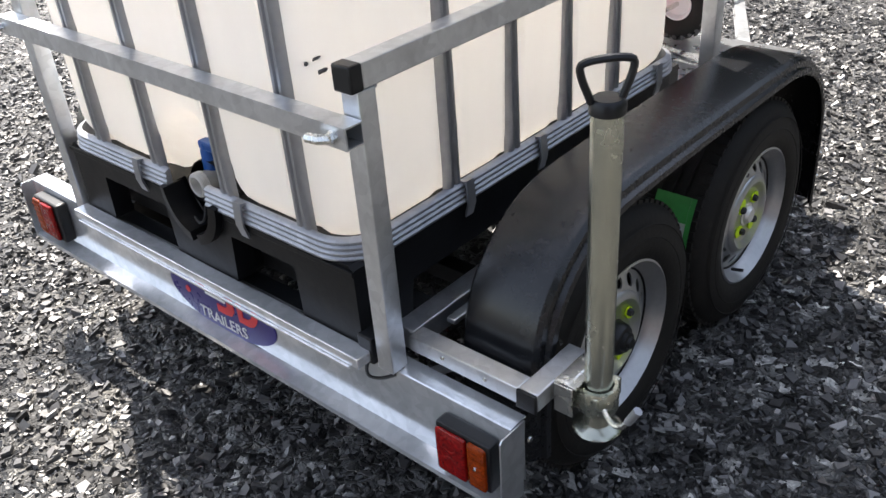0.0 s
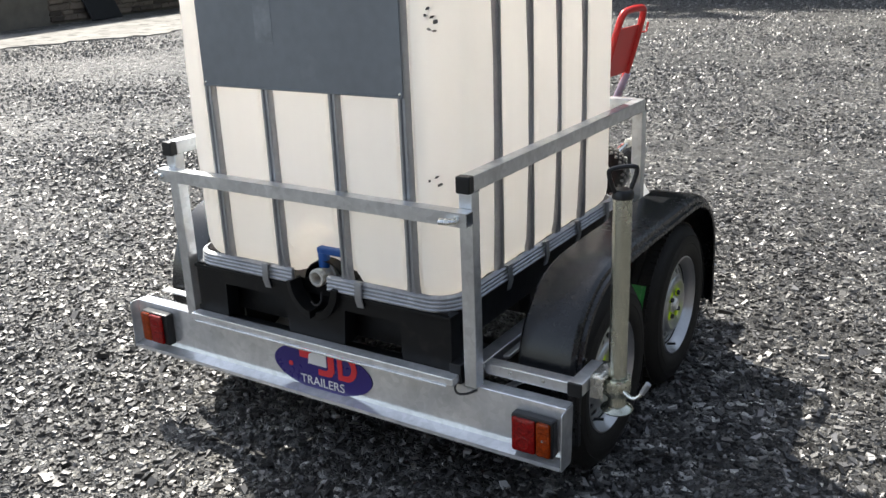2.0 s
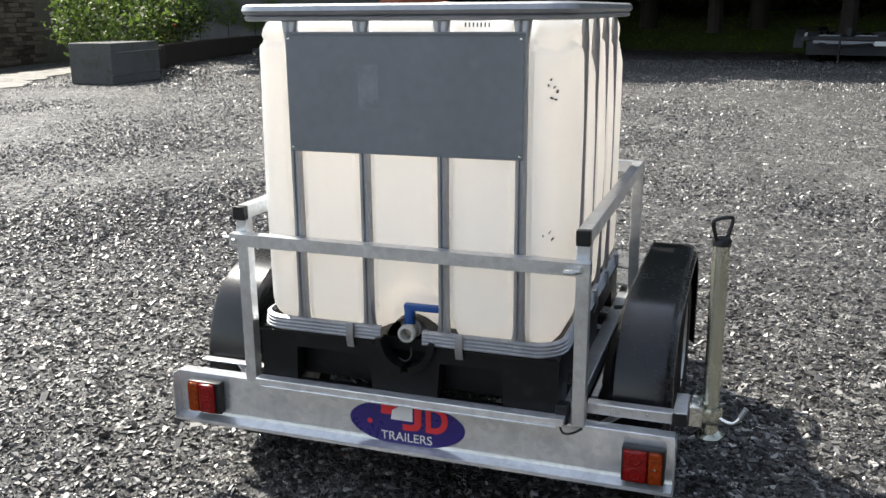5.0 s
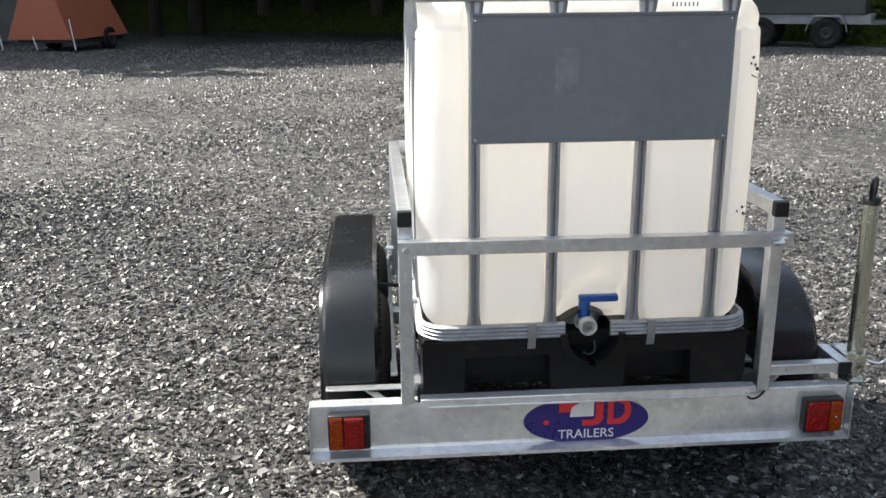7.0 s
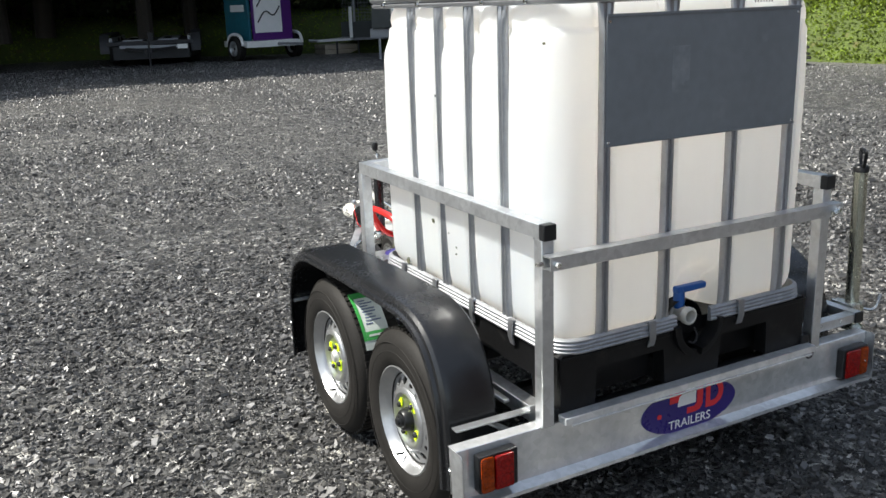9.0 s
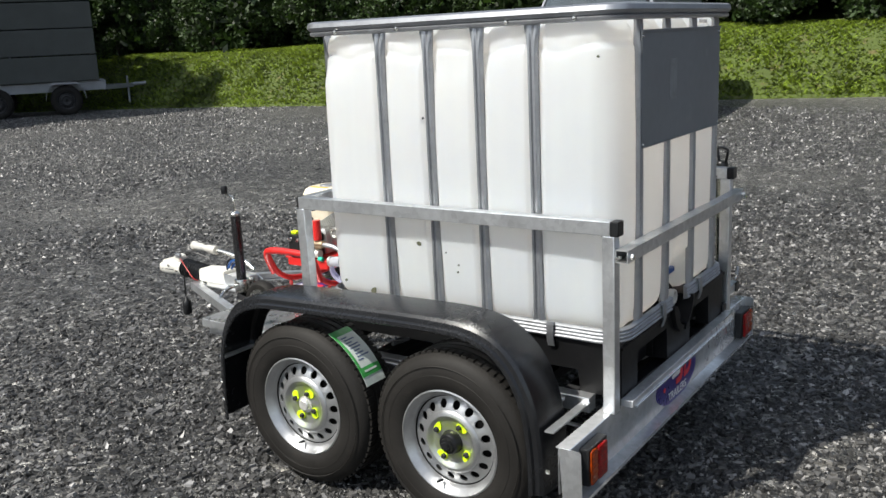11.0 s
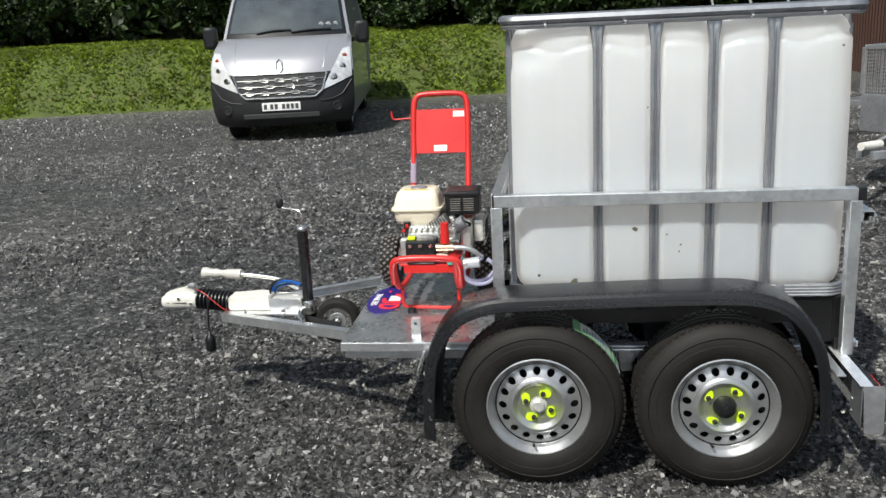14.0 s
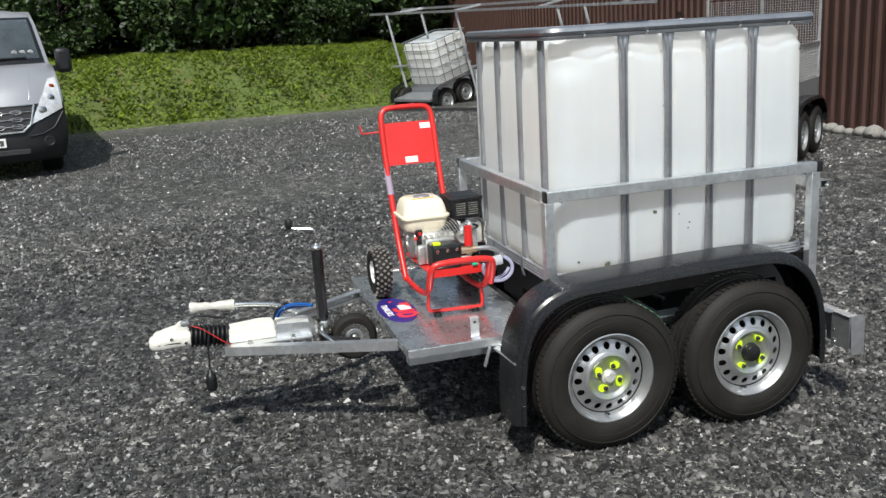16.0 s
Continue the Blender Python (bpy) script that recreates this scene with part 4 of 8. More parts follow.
# paper labels still stuck over the front tyres
def tyre_label(s, a0, a1, wz, head):
    def strip(x0, x1, u0, u1, lift):
        bm = bmesh.new()
        rows = []
        for i in range(9):
            a = radians(a0 + (a1 - a0) * (u0 + (u1 - u0) * i / 8))
            row = []
            for x, r in ((x0, lift), (x1, lift), (x1, lift + 0.0008), (x0, lift + 0.0008)):
                r += 0.3065
                row.append((s * x, 1.066 - r * math.cos(a), wz + r * math.sin(a)))
            rows.append(row)
        sweep(bm, None, rows)
        return bm
    lab = part("tyre_label", strip(0.655, 0.757, 0, 1, 0.0), PALE_LABEL, TR, "green and white paper tyre label with small print")
    part("label_band", strip(0.745, 0.7575, 0.0, 0.86, 0.0010), GREEN_LABEL, lab, "green band")
    part("label_band", strip(0.655, 0.7445, 0.0, head, 0.0010), GREEN_LABEL, lab, "green band")
    part("label_band", strip(0.655, 0.7445, 0.72, 0.86, 0.0010), GREEN_LABEL, lab, "green band")
    rng = random.Random(31)
    for k in range(9):
        u = head + 0.05 + 0.052 * k
        x = 0.735 - rng.uniform(0, 0.012)
        part("print_bar", strip(x - rng.uniform(0.025, 0.06), x, u, u + 0.022, 0.0010), LABEL_INK, lab, "grey-blue print bar")
    part("print_bar", strip(0.673, 0.735, 0.77, 0.80, 0.0020), PALE_LABEL, lab)


LABEL_INK = material("grey_blue_ink", (0.10, 0.13, 0.22), 0.5, 0, 0.3, 60, 200, 0.0)
tyre_label(-1, 66, 22, 0.290, 0.12)
tyre_label(1, 31, -8, 0.282, 0.30)

sign_panel(TR, Matrix.Translation((0.008, -0.0305, 0.3195)) @ Matrix.Rotation(math.pi / 2, 4, "X"), 0.396, 0.158)


def prop_stand():
    x, y = 0.935, 0.108
    st = part("prop_stand", Tube([(x, y - 0.006, 0.395), (x - 0.003, y + 0.004, 0.964)], 0.0245, 20), PASSIVATED, TR, "tubular prop stand of zinc-plated steel")
    part("stand_cap", Lathe([(0.0, 0.012), (0.022, 0.011), (0.0275, 0.004), (0.0275, -0.012), (0.0245, -0.012)], 20, Matrix.Translation((x - 0.003, y + 0.004, 0.964)) @ Matrix.Rotation(-math.pi / 2, 4, "Y")), BLACK, st, "black plastic cap")
    d = soften([(x - 0.003 + 0.64 * u, y + 0.77 * u, z) for u, z in ((-0.022, 0.970), (-0.041, 1.018), (-0.036, 1.033), (0.036, 1.033), (0.041, 1.018), (0.022, 0.970))], 2)
    part("stand_handle", Tube(d, 0.006, 8), BLACK, st, "black loop handle")
    part("foot", Lathe([(0.0, -0.02), (0.040, -0.02), (0.044, -0.014), (0.040, -0.008), (0.026, 0.0), (0.024, 0.02)], 24, Matrix.Translation((x, y - 0.006, 0.378)) @ Matrix.Rotation(-math.pi / 2, 4, "Y")), PASSIVATED, st, "round steel foot")
    part("clamp", Box((0.876, 0.06, 0.405), (0.905, 0.15, 0.468), 0.004), CHROME, st)
    bm = Lathe([(0.027, -0.025), (0.034, -0.025), (0.036, -0.02), (0.036, 0.02), (0.034, 0.025), (0.027, 0.025)], 20, Matrix.Translation((x, y - 0.005, 0.432)) @ Matrix.Rotation(-math.pi / 2, 4, "Y"))
    box(bm, (0.90, 0.068, 0.415), (0.955, 0.08, 0.452), 0.003)
    box(bm, (0.90, 0.135, 0.415), (0.955, 0.147, 0.452), 0.003)
    part("clamp_collar", bm, PASSIVATED, st)
    part("clamp_lever", Tube(soften([(0.965, 0.075, 0.432), (0.990, 0.060, 0.426), (1.008, 0.056, 0.432), (1.022, 0.058, 0.452)], 2), 0.0055, 8), CHROME, st, "bent zinc-plated clamp lever")
    part("lever_grip", Tube([(1.020, 0.058, 0.449), (1.036, 0.060, 0.480)], [0.0075, 0.0080], 10), ZINC_DULL, st)
    bm = Box((0.874, 0.058, 0.462), (0.918, 0.150, 0.466), 0.001)
    box(bm, (0.878, 0.052, 0.405), (0.915, 0.056, 0.466), 0.001)
    part("clamp_plate", bm, CHROME, st, "folded plated clamp plate")
    for xx, yy in ((0.888, 0.075), (0.888, 0.135)):
        part("bolt", Lathe([(0, 0.005), (0.006, 0.004), (0.008, 0)], 8, Matrix.Translation((xx, yy, 0.466)) @ Matrix.Rotation(-math.pi / 2, 4, "Y")), CHROME, st)
    part("bolt", Tube([(0.868, 0.10, 0.445), (0.848, 0.10, 0.445)], 0.007, 6), CHROME, st)
    part("bolt", Tube([(0.82, 0.16, 0.455), (0.80, 0.165, 0.457)], 0.004, 6), CHROME, st)


prop_stand()


def front_deck():
    bm = bmesh.new()
    prof = [(1.245, 0.456), (1.814, 0.456), (1.818, 0.453), (1.818, 0.420), (1.815, 0.420), (1.815, 0.452), (1.245, 0.453)]
    sweep(bm, None, [[(x, y, z) for y, z in prof] for x in (-0.578, 0.578)])
    deck = part("front_deck", bm, DECK_ZINC, TR, "flat galvanised front deck plate")
    for s in (-1, 1):
        part("deck_edge", Box((s * 0.578 - 0.003, 1.245, 0.420), (s * 0.578 + 0.003, 1.816, 0.4525), 0.001), ZINC, TR)
    bm = Box((-0.538, 1.512, 0.456), (-0.534, 1.548, 0.530), 0.001)
    box(bm, (-0.538, 1.512, 0.531), (-0.512, 1.548, 0.535), 0.001)
    tag = part("bracket", bm, BRIGHT_ZINC, deck, "small upright folded steel bracket")
    # dark disc on the face stands for a shaded hole
    part("bracket_hole_shade", Lathe([(0, 0.0006), (0.006, 0.0006), (0.006, 0)], 12, Matrix.Translation((-0.538, 1.530, 0.516)) @ Matrix.Rotation(math.pi, 4, "Z")), DARK, tag)
    part("mudguard_support", Beam((-0.58, 1.462, 0.410), (-0.80, 1.455, 0.418), 0.025, 0.006, 0.001), ZINC, TR)
    part("hanger", Beam((-0.600, 1.492, 0.428), (-0.606, 1.520, 0.350), 0.022, 0.006, 0.001, (0, 1, 0)), ZINC, TR)
    m = Matrix.Translation((-0.055, 1.735, 0.4565)) @ Matrix.Rotation(math.pi, 4, "Z")
    sign_panel(TR, m, 0.370, 0.160, "deck_logo_panel")


front_deck()


def drawbar():
    for s in (-1, 1):
        bm = bmesh.new()
        p, q = Vector((s * 0.415, 1.820, 0.421)), Vector((s * 0.078, 2.486, 0.390))
        beam(bm, p, q, 0.004, 0.038, 0.0)
        side = Vector(((q - p).y, -(q - p).x, 0)).normalized() * -s * 0.018
        for dz in (-0.0175, 0.0175):
            beam(bm, p + side + Vector((0, 0, dz)), q + side + Vector((0, 0, dz)), 0.038, 0.003, 0.0)
        part("drawbar_arm", bm, ZINC, TR)
    low = Matrix.Translation((0, 0.020, -0.022))

    def put(name, geo, mat, parent, label=""):
        return part(name, geo, mat, parent, label, low)
    put("drawbar_plate", Prism([(-0.10, 2.10), (0.10, 2.10), (0.085, 2.46), (-0.085, 2.46)], 0.006, Matrix.Translation((0, 0, 0.425))), ZINC, TR)
    put("overrun_body", Box((-0.044, 2.10, 0.432), (0.044, 2.24, 0.488), 0.010), CAST, TR, "cast overrun coupling body")
    across = Matrix(((0, 0, 1, -0.043), (1, 0, 0, 0), (0, 1, 0, 0), (0, 0, 0, 1)))
    bm = Prism([(2.245, 0.432), (2.25, 0.497), (2.30, 0.504), (2.44, 0.494), (2.445, 0.44), (2.44, 0.432)], 0.086, across)
    bmesh.ops.bevel(bm, geom=bm.edges[:], offset=0.005, segments=2, affect="EDGES")
    put("coupling_casting", bm, WHITE_CAST, TR, "pale cast housing of the coupling")
    bm = bmesh.new()
    for x in (-0.050, 0.046):
        prism(bm, [(2.06, 0.428), (2.075, 0.462), (2.12, 0.484), (2.246, 0.490), (2.246, 0.428)], 0.004, Matrix.Translation((x + 0.043, 0, 0)) @ across)
    put("side_plate", bm, ZINC, TR, "galvanised side plates")
    for y in (2.18, 2.36):
        for x in (-0.075, 0.075):
            put("bolt", Lathe([(0, 0.016), (0.009, 0.016), (0.010, 0.012), (0.010, 0.003), (0.014, 0.002), (0.014, 0)], 6, Matrix.Translation((x, y, 0.431)) @ Matrix.Rotation(-math.pi / 2, 4, "Y")), CHROME, TR)
    ribs = [(0.034, 0.0)]
    for k in range(9):
        ribs += [(0.048, 0.010 + 0.018 * k), (0.048, 0.015 + 0.018 * k), (0.036, 0.020 + 0.018 * k)]
    ribs += [(0.030, 0.170)]
    put("bellows", Lathe(ribs, 24, Matrix.Translation((0, 2.437, 0.461)) @ Matrix.Rotation(math.pi / 2 - 0.05, 4, "Z") @ Matrix.Rotation(-0.08, 4, "Y")), BLACK, TR, "black ribbed rubber bellows")
    head = bmesh.new()
    rows = []
    for y, w, z0, z1 in ((2.592, 0.034, 0.440, 0.502), (2.612, 0.040, 0.436, 0.512), (2.66, 0.042, 0.437, 0.518), (2.715, 0.044, 0.436, 0.508), (2.748, 0.040, 0.440, 0.498), (2.760, 0.034, 0.446, 0.492), (2.766, 0.022, 0.454, 0.484)):
        ring = []
        for k in range(16):
            a = 2 * math.pi * k / 16
            c, q = math.cos(a), math.sin(a)
            ring.append((w * math.copysign(abs(c) ** 0.6, c), y, (z0 + z1) / 2 + (z1 - z0) / 2 * math.copysign(abs(q) ** 0.6, q)))
        rows.append(ring)
    sweep(head, None, rows)
    hd = put("coupling_head", head, WHITE_CAST, TR, "pale cast ball coupling head")
    bm = bmesh.new()
    prism(bm, [(2.600, 0.505), (2.604, 0.534), (2.622, 0.545), (2.640, 0.543), (2.652, 0.530), (2.690, 0.522), (2.742, 0.508), (2.748, 0.498)], 0.05, Matrix(((0, 0, 1, -0.025), (1, 0, 0, 0), (0, 1, 0, 0), (0, 0, 0, 1))))
    bmesh.ops.bevel(bm, geom=bm.edges[:], offset=0.004, segments=2, affect="EDGES")
    put("coupling_handle", bm, WHITE_CAST, hd)
    put("handle_catch", Box((-0.030, 2.596, 0.533), (-0.012, 2.632, 0.552), 0.004), ZINC_DULL, hd)
    # dark bar laid on the head for the shade in a groove
    put("head_groove_shade", Box((-0.0432, 2.640, 0.466), (-0.0405, 2.730, 0.470), 0.001), DARK, hd)
    for y, z in ((2.618, 0.464), (2.674, 0.488)):
        put("pin", Tube([(-0.046, y, z), (0.046, y, z)], 0.007, 8), CHROME, hd)
    # handbrake lever wrapped in clear film
    put("brake_lever", Tube(soften([(0.055, 2.14, 0.50), (0.06, 2.22, 0.545), (0.058, 2.30, 0.560), (0.055, 2.40, 0.573), (0.060, 2.57, 0.578)], 2), 0.011, 12), CHROME, TR, "plated handbrake lever")
    rng = random.Random(3)
    pts = [Vector((0.056, 2.403, 0.573)).lerp(Vector((0.066, 2.588, 0.580)), i / 11) for i in range(12)]
    put("grip_wrap", Tube(pts, [0.0185 + 0.006 * abs(i - 5.5) / 5.5 + rng.uniform(-0.003, 0.003) for i in range(12)], 12), VALVE, TR, "handbrake grip wrapped in translucent film")
    # cables
    put("breakaway_cable", Tube(soften([(-0.03, 2.59, 0.53), (-0.05, 2.55, 0.52), (-0.06, 2.50, 0.48), (-0.07, 2.46, 0.45), (-0.055, 2.44, 0.435)], 2), 0.002, 6), RED, TR, "thin red breakaway cable")
    put("cable", Tube(soften([(0.03, 2.62, 0.53), (0.04, 2.58, 0.55), (0.05, 2.52, 0.54), (0.05, 2.45, 0.52)], 2), 0.004, 6), BLACK, TR)
    put("plug_cable", Tube(soften([(-0.045, 2.52, 0.50), (-0.062, 2.532, 0.46), (-0.064, 2.536, 0.38), (-0.062, 2.537, 0.33)], 2), 0.004, 6), BLACK, TR)
    put("plug", Lathe([(0, 0.050), (0.005, 0.046), (0.008, 0.034), (0.017, 0.026), (0.021, 0.010), (0.021, -0.030), (0.017, -0.038), (0, -0.038)], 16, Matrix.Translation((-0.062, 2.537, 0.290)) @ Matrix.Scale(1.1, 4) @ Matrix.Rotation(-math.pi / 2, 4, "Y")), BLACK, TR, "black electrical plug hanging on its cable")
    put("blue_cable", Tube(soften([(-0.02, 2.24, 0.515), (-0.02, 2.225, 0.545), (-0.03, 2.18, 0.564), (-0.06, 2.12, 0.567), (-0.085, 2.085, 0.562)], 2), 0.007, 8), BLUE, TR, "blue coiled cable")
    put("blue_cable", Tube(soften([(-0.01, 2.23, 0.51), (-0.01, 2.21, 0.535), (-0.02, 2.16, 0.549), (-0.05, 2.10, 0.552)], 2), 0.006, 8), BLUE, TR, "blue coiled cable")
    put("cable", Tube(soften([(-0.02, 2.25, 0.505), (-0.03, 2.24, 0.545), (-0.03, 2.21, 0.570), (-0.02, 2.18, 0.565)], 2), 0.005, 6), BLACK, TR)


drawbar()


def jockey():
    x, y = -0.112, 2.070
    jk = part("jockey_wheel_tube", Tube([(x, y, 0.385), (x, y, 0.800)], 0.0235, 20), GUNMETAL, TR, "dark jockey wheel tube with crank")
    part("tube_collar", Lathe([(0.0, 0.012), (0.012, 0.012), (0.020, 0.006), (0.0250, 0.0), (0.0250, -0.01), (0.0235, -0.01)], 20, Matrix.Translation((x, y, 0.800)) @ Matrix.Rotation(-math.pi / 2, 4, "Y")), CHROME, jk)
    part("crank", Tube(soften([(x, y, 0.805), (x, y, 0.868), (x + 0.006, y + 0.015, 0.876), (x + 0.030, y + 0.085, 0.880), (x + 0.034, y + 0.096, 0.885)], 2), 0.0055, 8), CHROME, jk, "plated crank rod")
    part("knob", Lathe([(0, 0.042), (0.012, 0.040), (0.017, 0.030), (0.015, 0.006), (0.010, 0.0), (0, 0)], 14, Matrix.Translation((x + 0.036, y + 0.100, 0.880)) @ Matrix.Rotation(-math.pi / 2, 4, "Y")), BLACK, jk, "black crank knob")
    bm = Lathe([(0.025, -0.03), (0.033, -0.03), (0.035, -0.025), (0.035, 0.025), (0.033, 0.03), (0.025, 0.03)], 20, Matrix.Translation((x, y, 0.452)) @ Matrix.Rotation(-math.pi / 2, 4, "Y"))
    box(bm, (x + 0.02, y - 0.03, 0.43), (x + 0.06, y + 0.03, 0.475), 0.004)
    part("clamp", bm, CHROME, jk, "zinc-plated clamp")
    part("clamp_lever", Tube(soften([(x - 0.02, y + 0.015, 0.452), (x - 0.07, y + 0.022, 0.450), (x - 0.130, y + 0.005, 0.438), (-0.305, y - 0.040, 0.408)], 2), 0.0075, 10), CHROME, jk)
    wy, wz = 1.944, 0.384
    wm = Matrix.Translation((-0.104, wy, wz))
    w = part("jockey_wheel", Lathe([(0.045, 0.022), (0.070, 0.030), (0.088, 0.028), (0.100, 0.014), (0.102, 0.0), (0.100, -0.014), (0.088, -0.028), (0.070, -0.030), (0.045, -0.022)], 36, wm), RUBBER, TR, "solid rubber jockey wheel with plated hub")
    part("hub", Lathe([(0, -0.036), (0.010, -0.036), (0.013, -0.026), (0.036, -0.022), (0.052, -0.026), (0.064, -0.029), (0.064, 0.029), (0.052, 0.026), (0.036, 0.022), (0, 0.03)], 28, wm), CHROME, w, "plated hub")
    for s in (-1, 1):
        part("hub_recess", Lathe([(0.040, s * 0.0232), (0.039, s * 0.0245), (0.024, s * 0.0252), (0.023, s * 0.0245)], 24, wm), ZINC_DULL, w)
        part("axle_nut", Lathe([(0, s * 0.040), (0.010, s * 0.040), (0.011, s * 0.030)], 6, wm), ZINC_DULL, w)
    bm = bmesh.new()
    for dx in (-0.145, -0.066):
        beam(bm, (dx, 2.075, 0.405), (dx, 1.925, 0.374), 0.004, 0.026, 0.0)
    part("wheel_fork", bm, DARK, jk)


jockey()


# ---- the bulk container on the trailer ----
IBC = thing("bulk_container", (0.0, 0.56, 0.424), "white plastic liquid container in steel cage on black pallet", "container")
TX, TY0, TY1, TZ0, TZ1 = 0.498, -0.030, 1.158, 0.606, 1.602
SIDE_TUBES = (0.252, 0.450, 0.645, 0.843)
END_TUBES = (-0.344, -0.113, 0.137, 0.373)
FRONT_TUBES = (-0.400, -0.155, 0.105, 0.350)


def groove(p, n, z):
    """How far the bottle wall steps in for the cage tubes, and swells between them."""
    d = 9.0
    if abs(n.x) > 0.95:
        d = min(abs(p.y - t) for t in SIDE_TUBES)
    elif abs(n.y) > 0.95:
        d = min(abs(p.x - t) for t in (END_TUBES if n.y < 0 else FRONT_TUBES))
    inset = 0.020 * (1 - smooth01((d - 0.017) / 0.013))
    return inset


def bottle():
    cy = (TY0 + TY1) / 2
    ring = round_rect(TX, (TY1 - TY0) / 2, 0.105, 12, 96)
    zs = [0, 0.006, 0.02, 0.04, 0.062, 0.085] + list(np.linspace(0.12, 0.80, 24)) + [0.82, 0.84, 0.86, 0.875, 0.887, 0.895, 0.903, 0.911, 0.92, 0.932, 0.952, 0.970, 0.984, 0.993, 0.996]
    rows = []
    H = TZ1 - TZ0
    for zz in zs:
        e = min(zz, H - zz)
        r = 0.085 if zz < H / 2 else 0.075
        ins = r - math.sqrt(max(r * r - (r - min(e, r)) ** 2, 0)) if e < r else 0.0
        row = []
        for p, n in ring:
            q = p + Vector((0, cy, 0))
            fade = smooth01(zz / 0.05)
            g = groove(q, n, zz) * fade
            v = Vector((q.x * 2.2, q.y * 2.2, zz * 2.0))
            wob = 0.004 * noise.noise(v) + 0.0016 * noise.noise(v * 3.1)
            if zz > 0.80:
                wob -= 0.030 * max(0, noise.noise(Vector((q.x * 6, q.y * 6, zz * 4)))) * smooth01((zz - 0.80) / 0.08)
                wob -= 0.008 * math.exp(-((zz - 0.905 + 0.012 * math.sin(q.x * 17 + q.y * 23)) / 0.010) ** 2)
            step = -0.006 * smooth01((zz - 0.895) / 0.02)
            swell = 0.006 * math.sin(math.pi * min(max(zz / H, 0), 1))
            if abs(n.x) > 0.95:
                swell += 0.010 * (1 - ((q.y - cy) / 0.6) ** 2) * math.sin(math.pi * min(max(zz / H, 0), 1))
            o = -ins - g + wob + step + swell - 0.004
            # moulded pocket round the outlet
            if n.y < -0.9:
                o -= 0.078 * smooth01((1 - math.hypot((q.x - 0.035) / 0.15, zz / 0.20)) / 0.28)
            row.append(q + n * o + Vector((0, 0, TZ0 + zz)))
        rows.append(row)
    bm = bmesh.new()
    sweep(bm, None, rows)
    b = part("bottle", bm, BOTTLE, IBC, "translucent white polyethylene bottle", angle=60)
    part("filler_cap", Lathe([(0, 0.03), (0.085, 0.03), (0.095, 0.022), (0.095, 0.0), (0.08, -0.01)], 32, Matrix.Translation((0, cy, TZ1 + 0.004)) @ Matrix.Rotation(-math.pi / 2, 4, "Y")), BLACK, b, "round screw lid")
    # scuffs and specks
    rng = random.Random(8)
    for x, z in ((0.452, 1.42), (0.462, 1.40), (0.470, 1.388), (0.455, 1.37), (0.446, 1.405), (0.466, 1.366), (0.458, 0.985), (0.466, 0.965), (0.44, 0.975)):
        m = Matrix.Translation((x, -0.012 + 0.25 * max(0, x - 0.42), z)) @ Matrix.Rotation(math.pi / 2, 4, "X") @ Matrix.Rotation(rng.uniform(-1, 1), 4, "Z")
        part("scuff", Prism([(0.0018 * math.cos(a) * rng.uniform(0.5, 1.6), 0.0036 * math.sin(a) * rng.uniform(0.6, 1.6)) for a in np.linspace(0, 5.5, 7)], 0.018, m), INK, b)
    for y, z, r in ((0.713, 0.862, 0.010), (0.93, 0.665, 0.012), (0.55, 0.80, 0.003), (0.555, 0.775, 0.003), (0.60, 0.84, 0.003), (1.06, 0.69, 0.005), (0.03, 1.48, 0.004)):
        m = Matrix.Translation((-TX - 0.005, y, z)) @ Matrix.Rotation(-math.pi / 2, 4, "Y")
        part("scuff", Prism([(r * math.cos(a) * rng.uniform(0.6, 1.3), r * math.sin(a) * rng.uniform(0.6, 1.3)) for a in np.linspace(0, 5.6, 8)], 0.004, m), material_scuff, b)
    part("scuff", Tube([(-TX - 0.003, 0.670, 1.298), (-TX - 0.003, 0.690, 1.278)], [0.004, 0.0012], 6), INK, b)
    for i in range(7):
        x = 0.205 + 0.0115 * i
        part("ink_bar", Box((x, -0.0262, 1.563), (x + 0.0045, -0.0242, 1.575)), faint_ink, b)
    part("seal_strip", Box((-TX - 0.006, 0.47, 1.583), (-TX + 0.01, 0.55, 1.592), 0.002), SEAL_GREEN, b, "strip of green tape")


faint_ink = material("faint_grey_ink", (0.30, 0.30, 0.30), 0.6, 0, 0.3, 40, 200, 0.0)
material_scuff = material("moss_speck", (0.10, 0.10, 0.06), 0.8, 0, 0.4, 60, 200, 0)
SEAL_GREEN = material("green_tape", (0.02, 0.45, 0.30), 0.4, 0, 0.1, 20, 80, 0)
bottle()


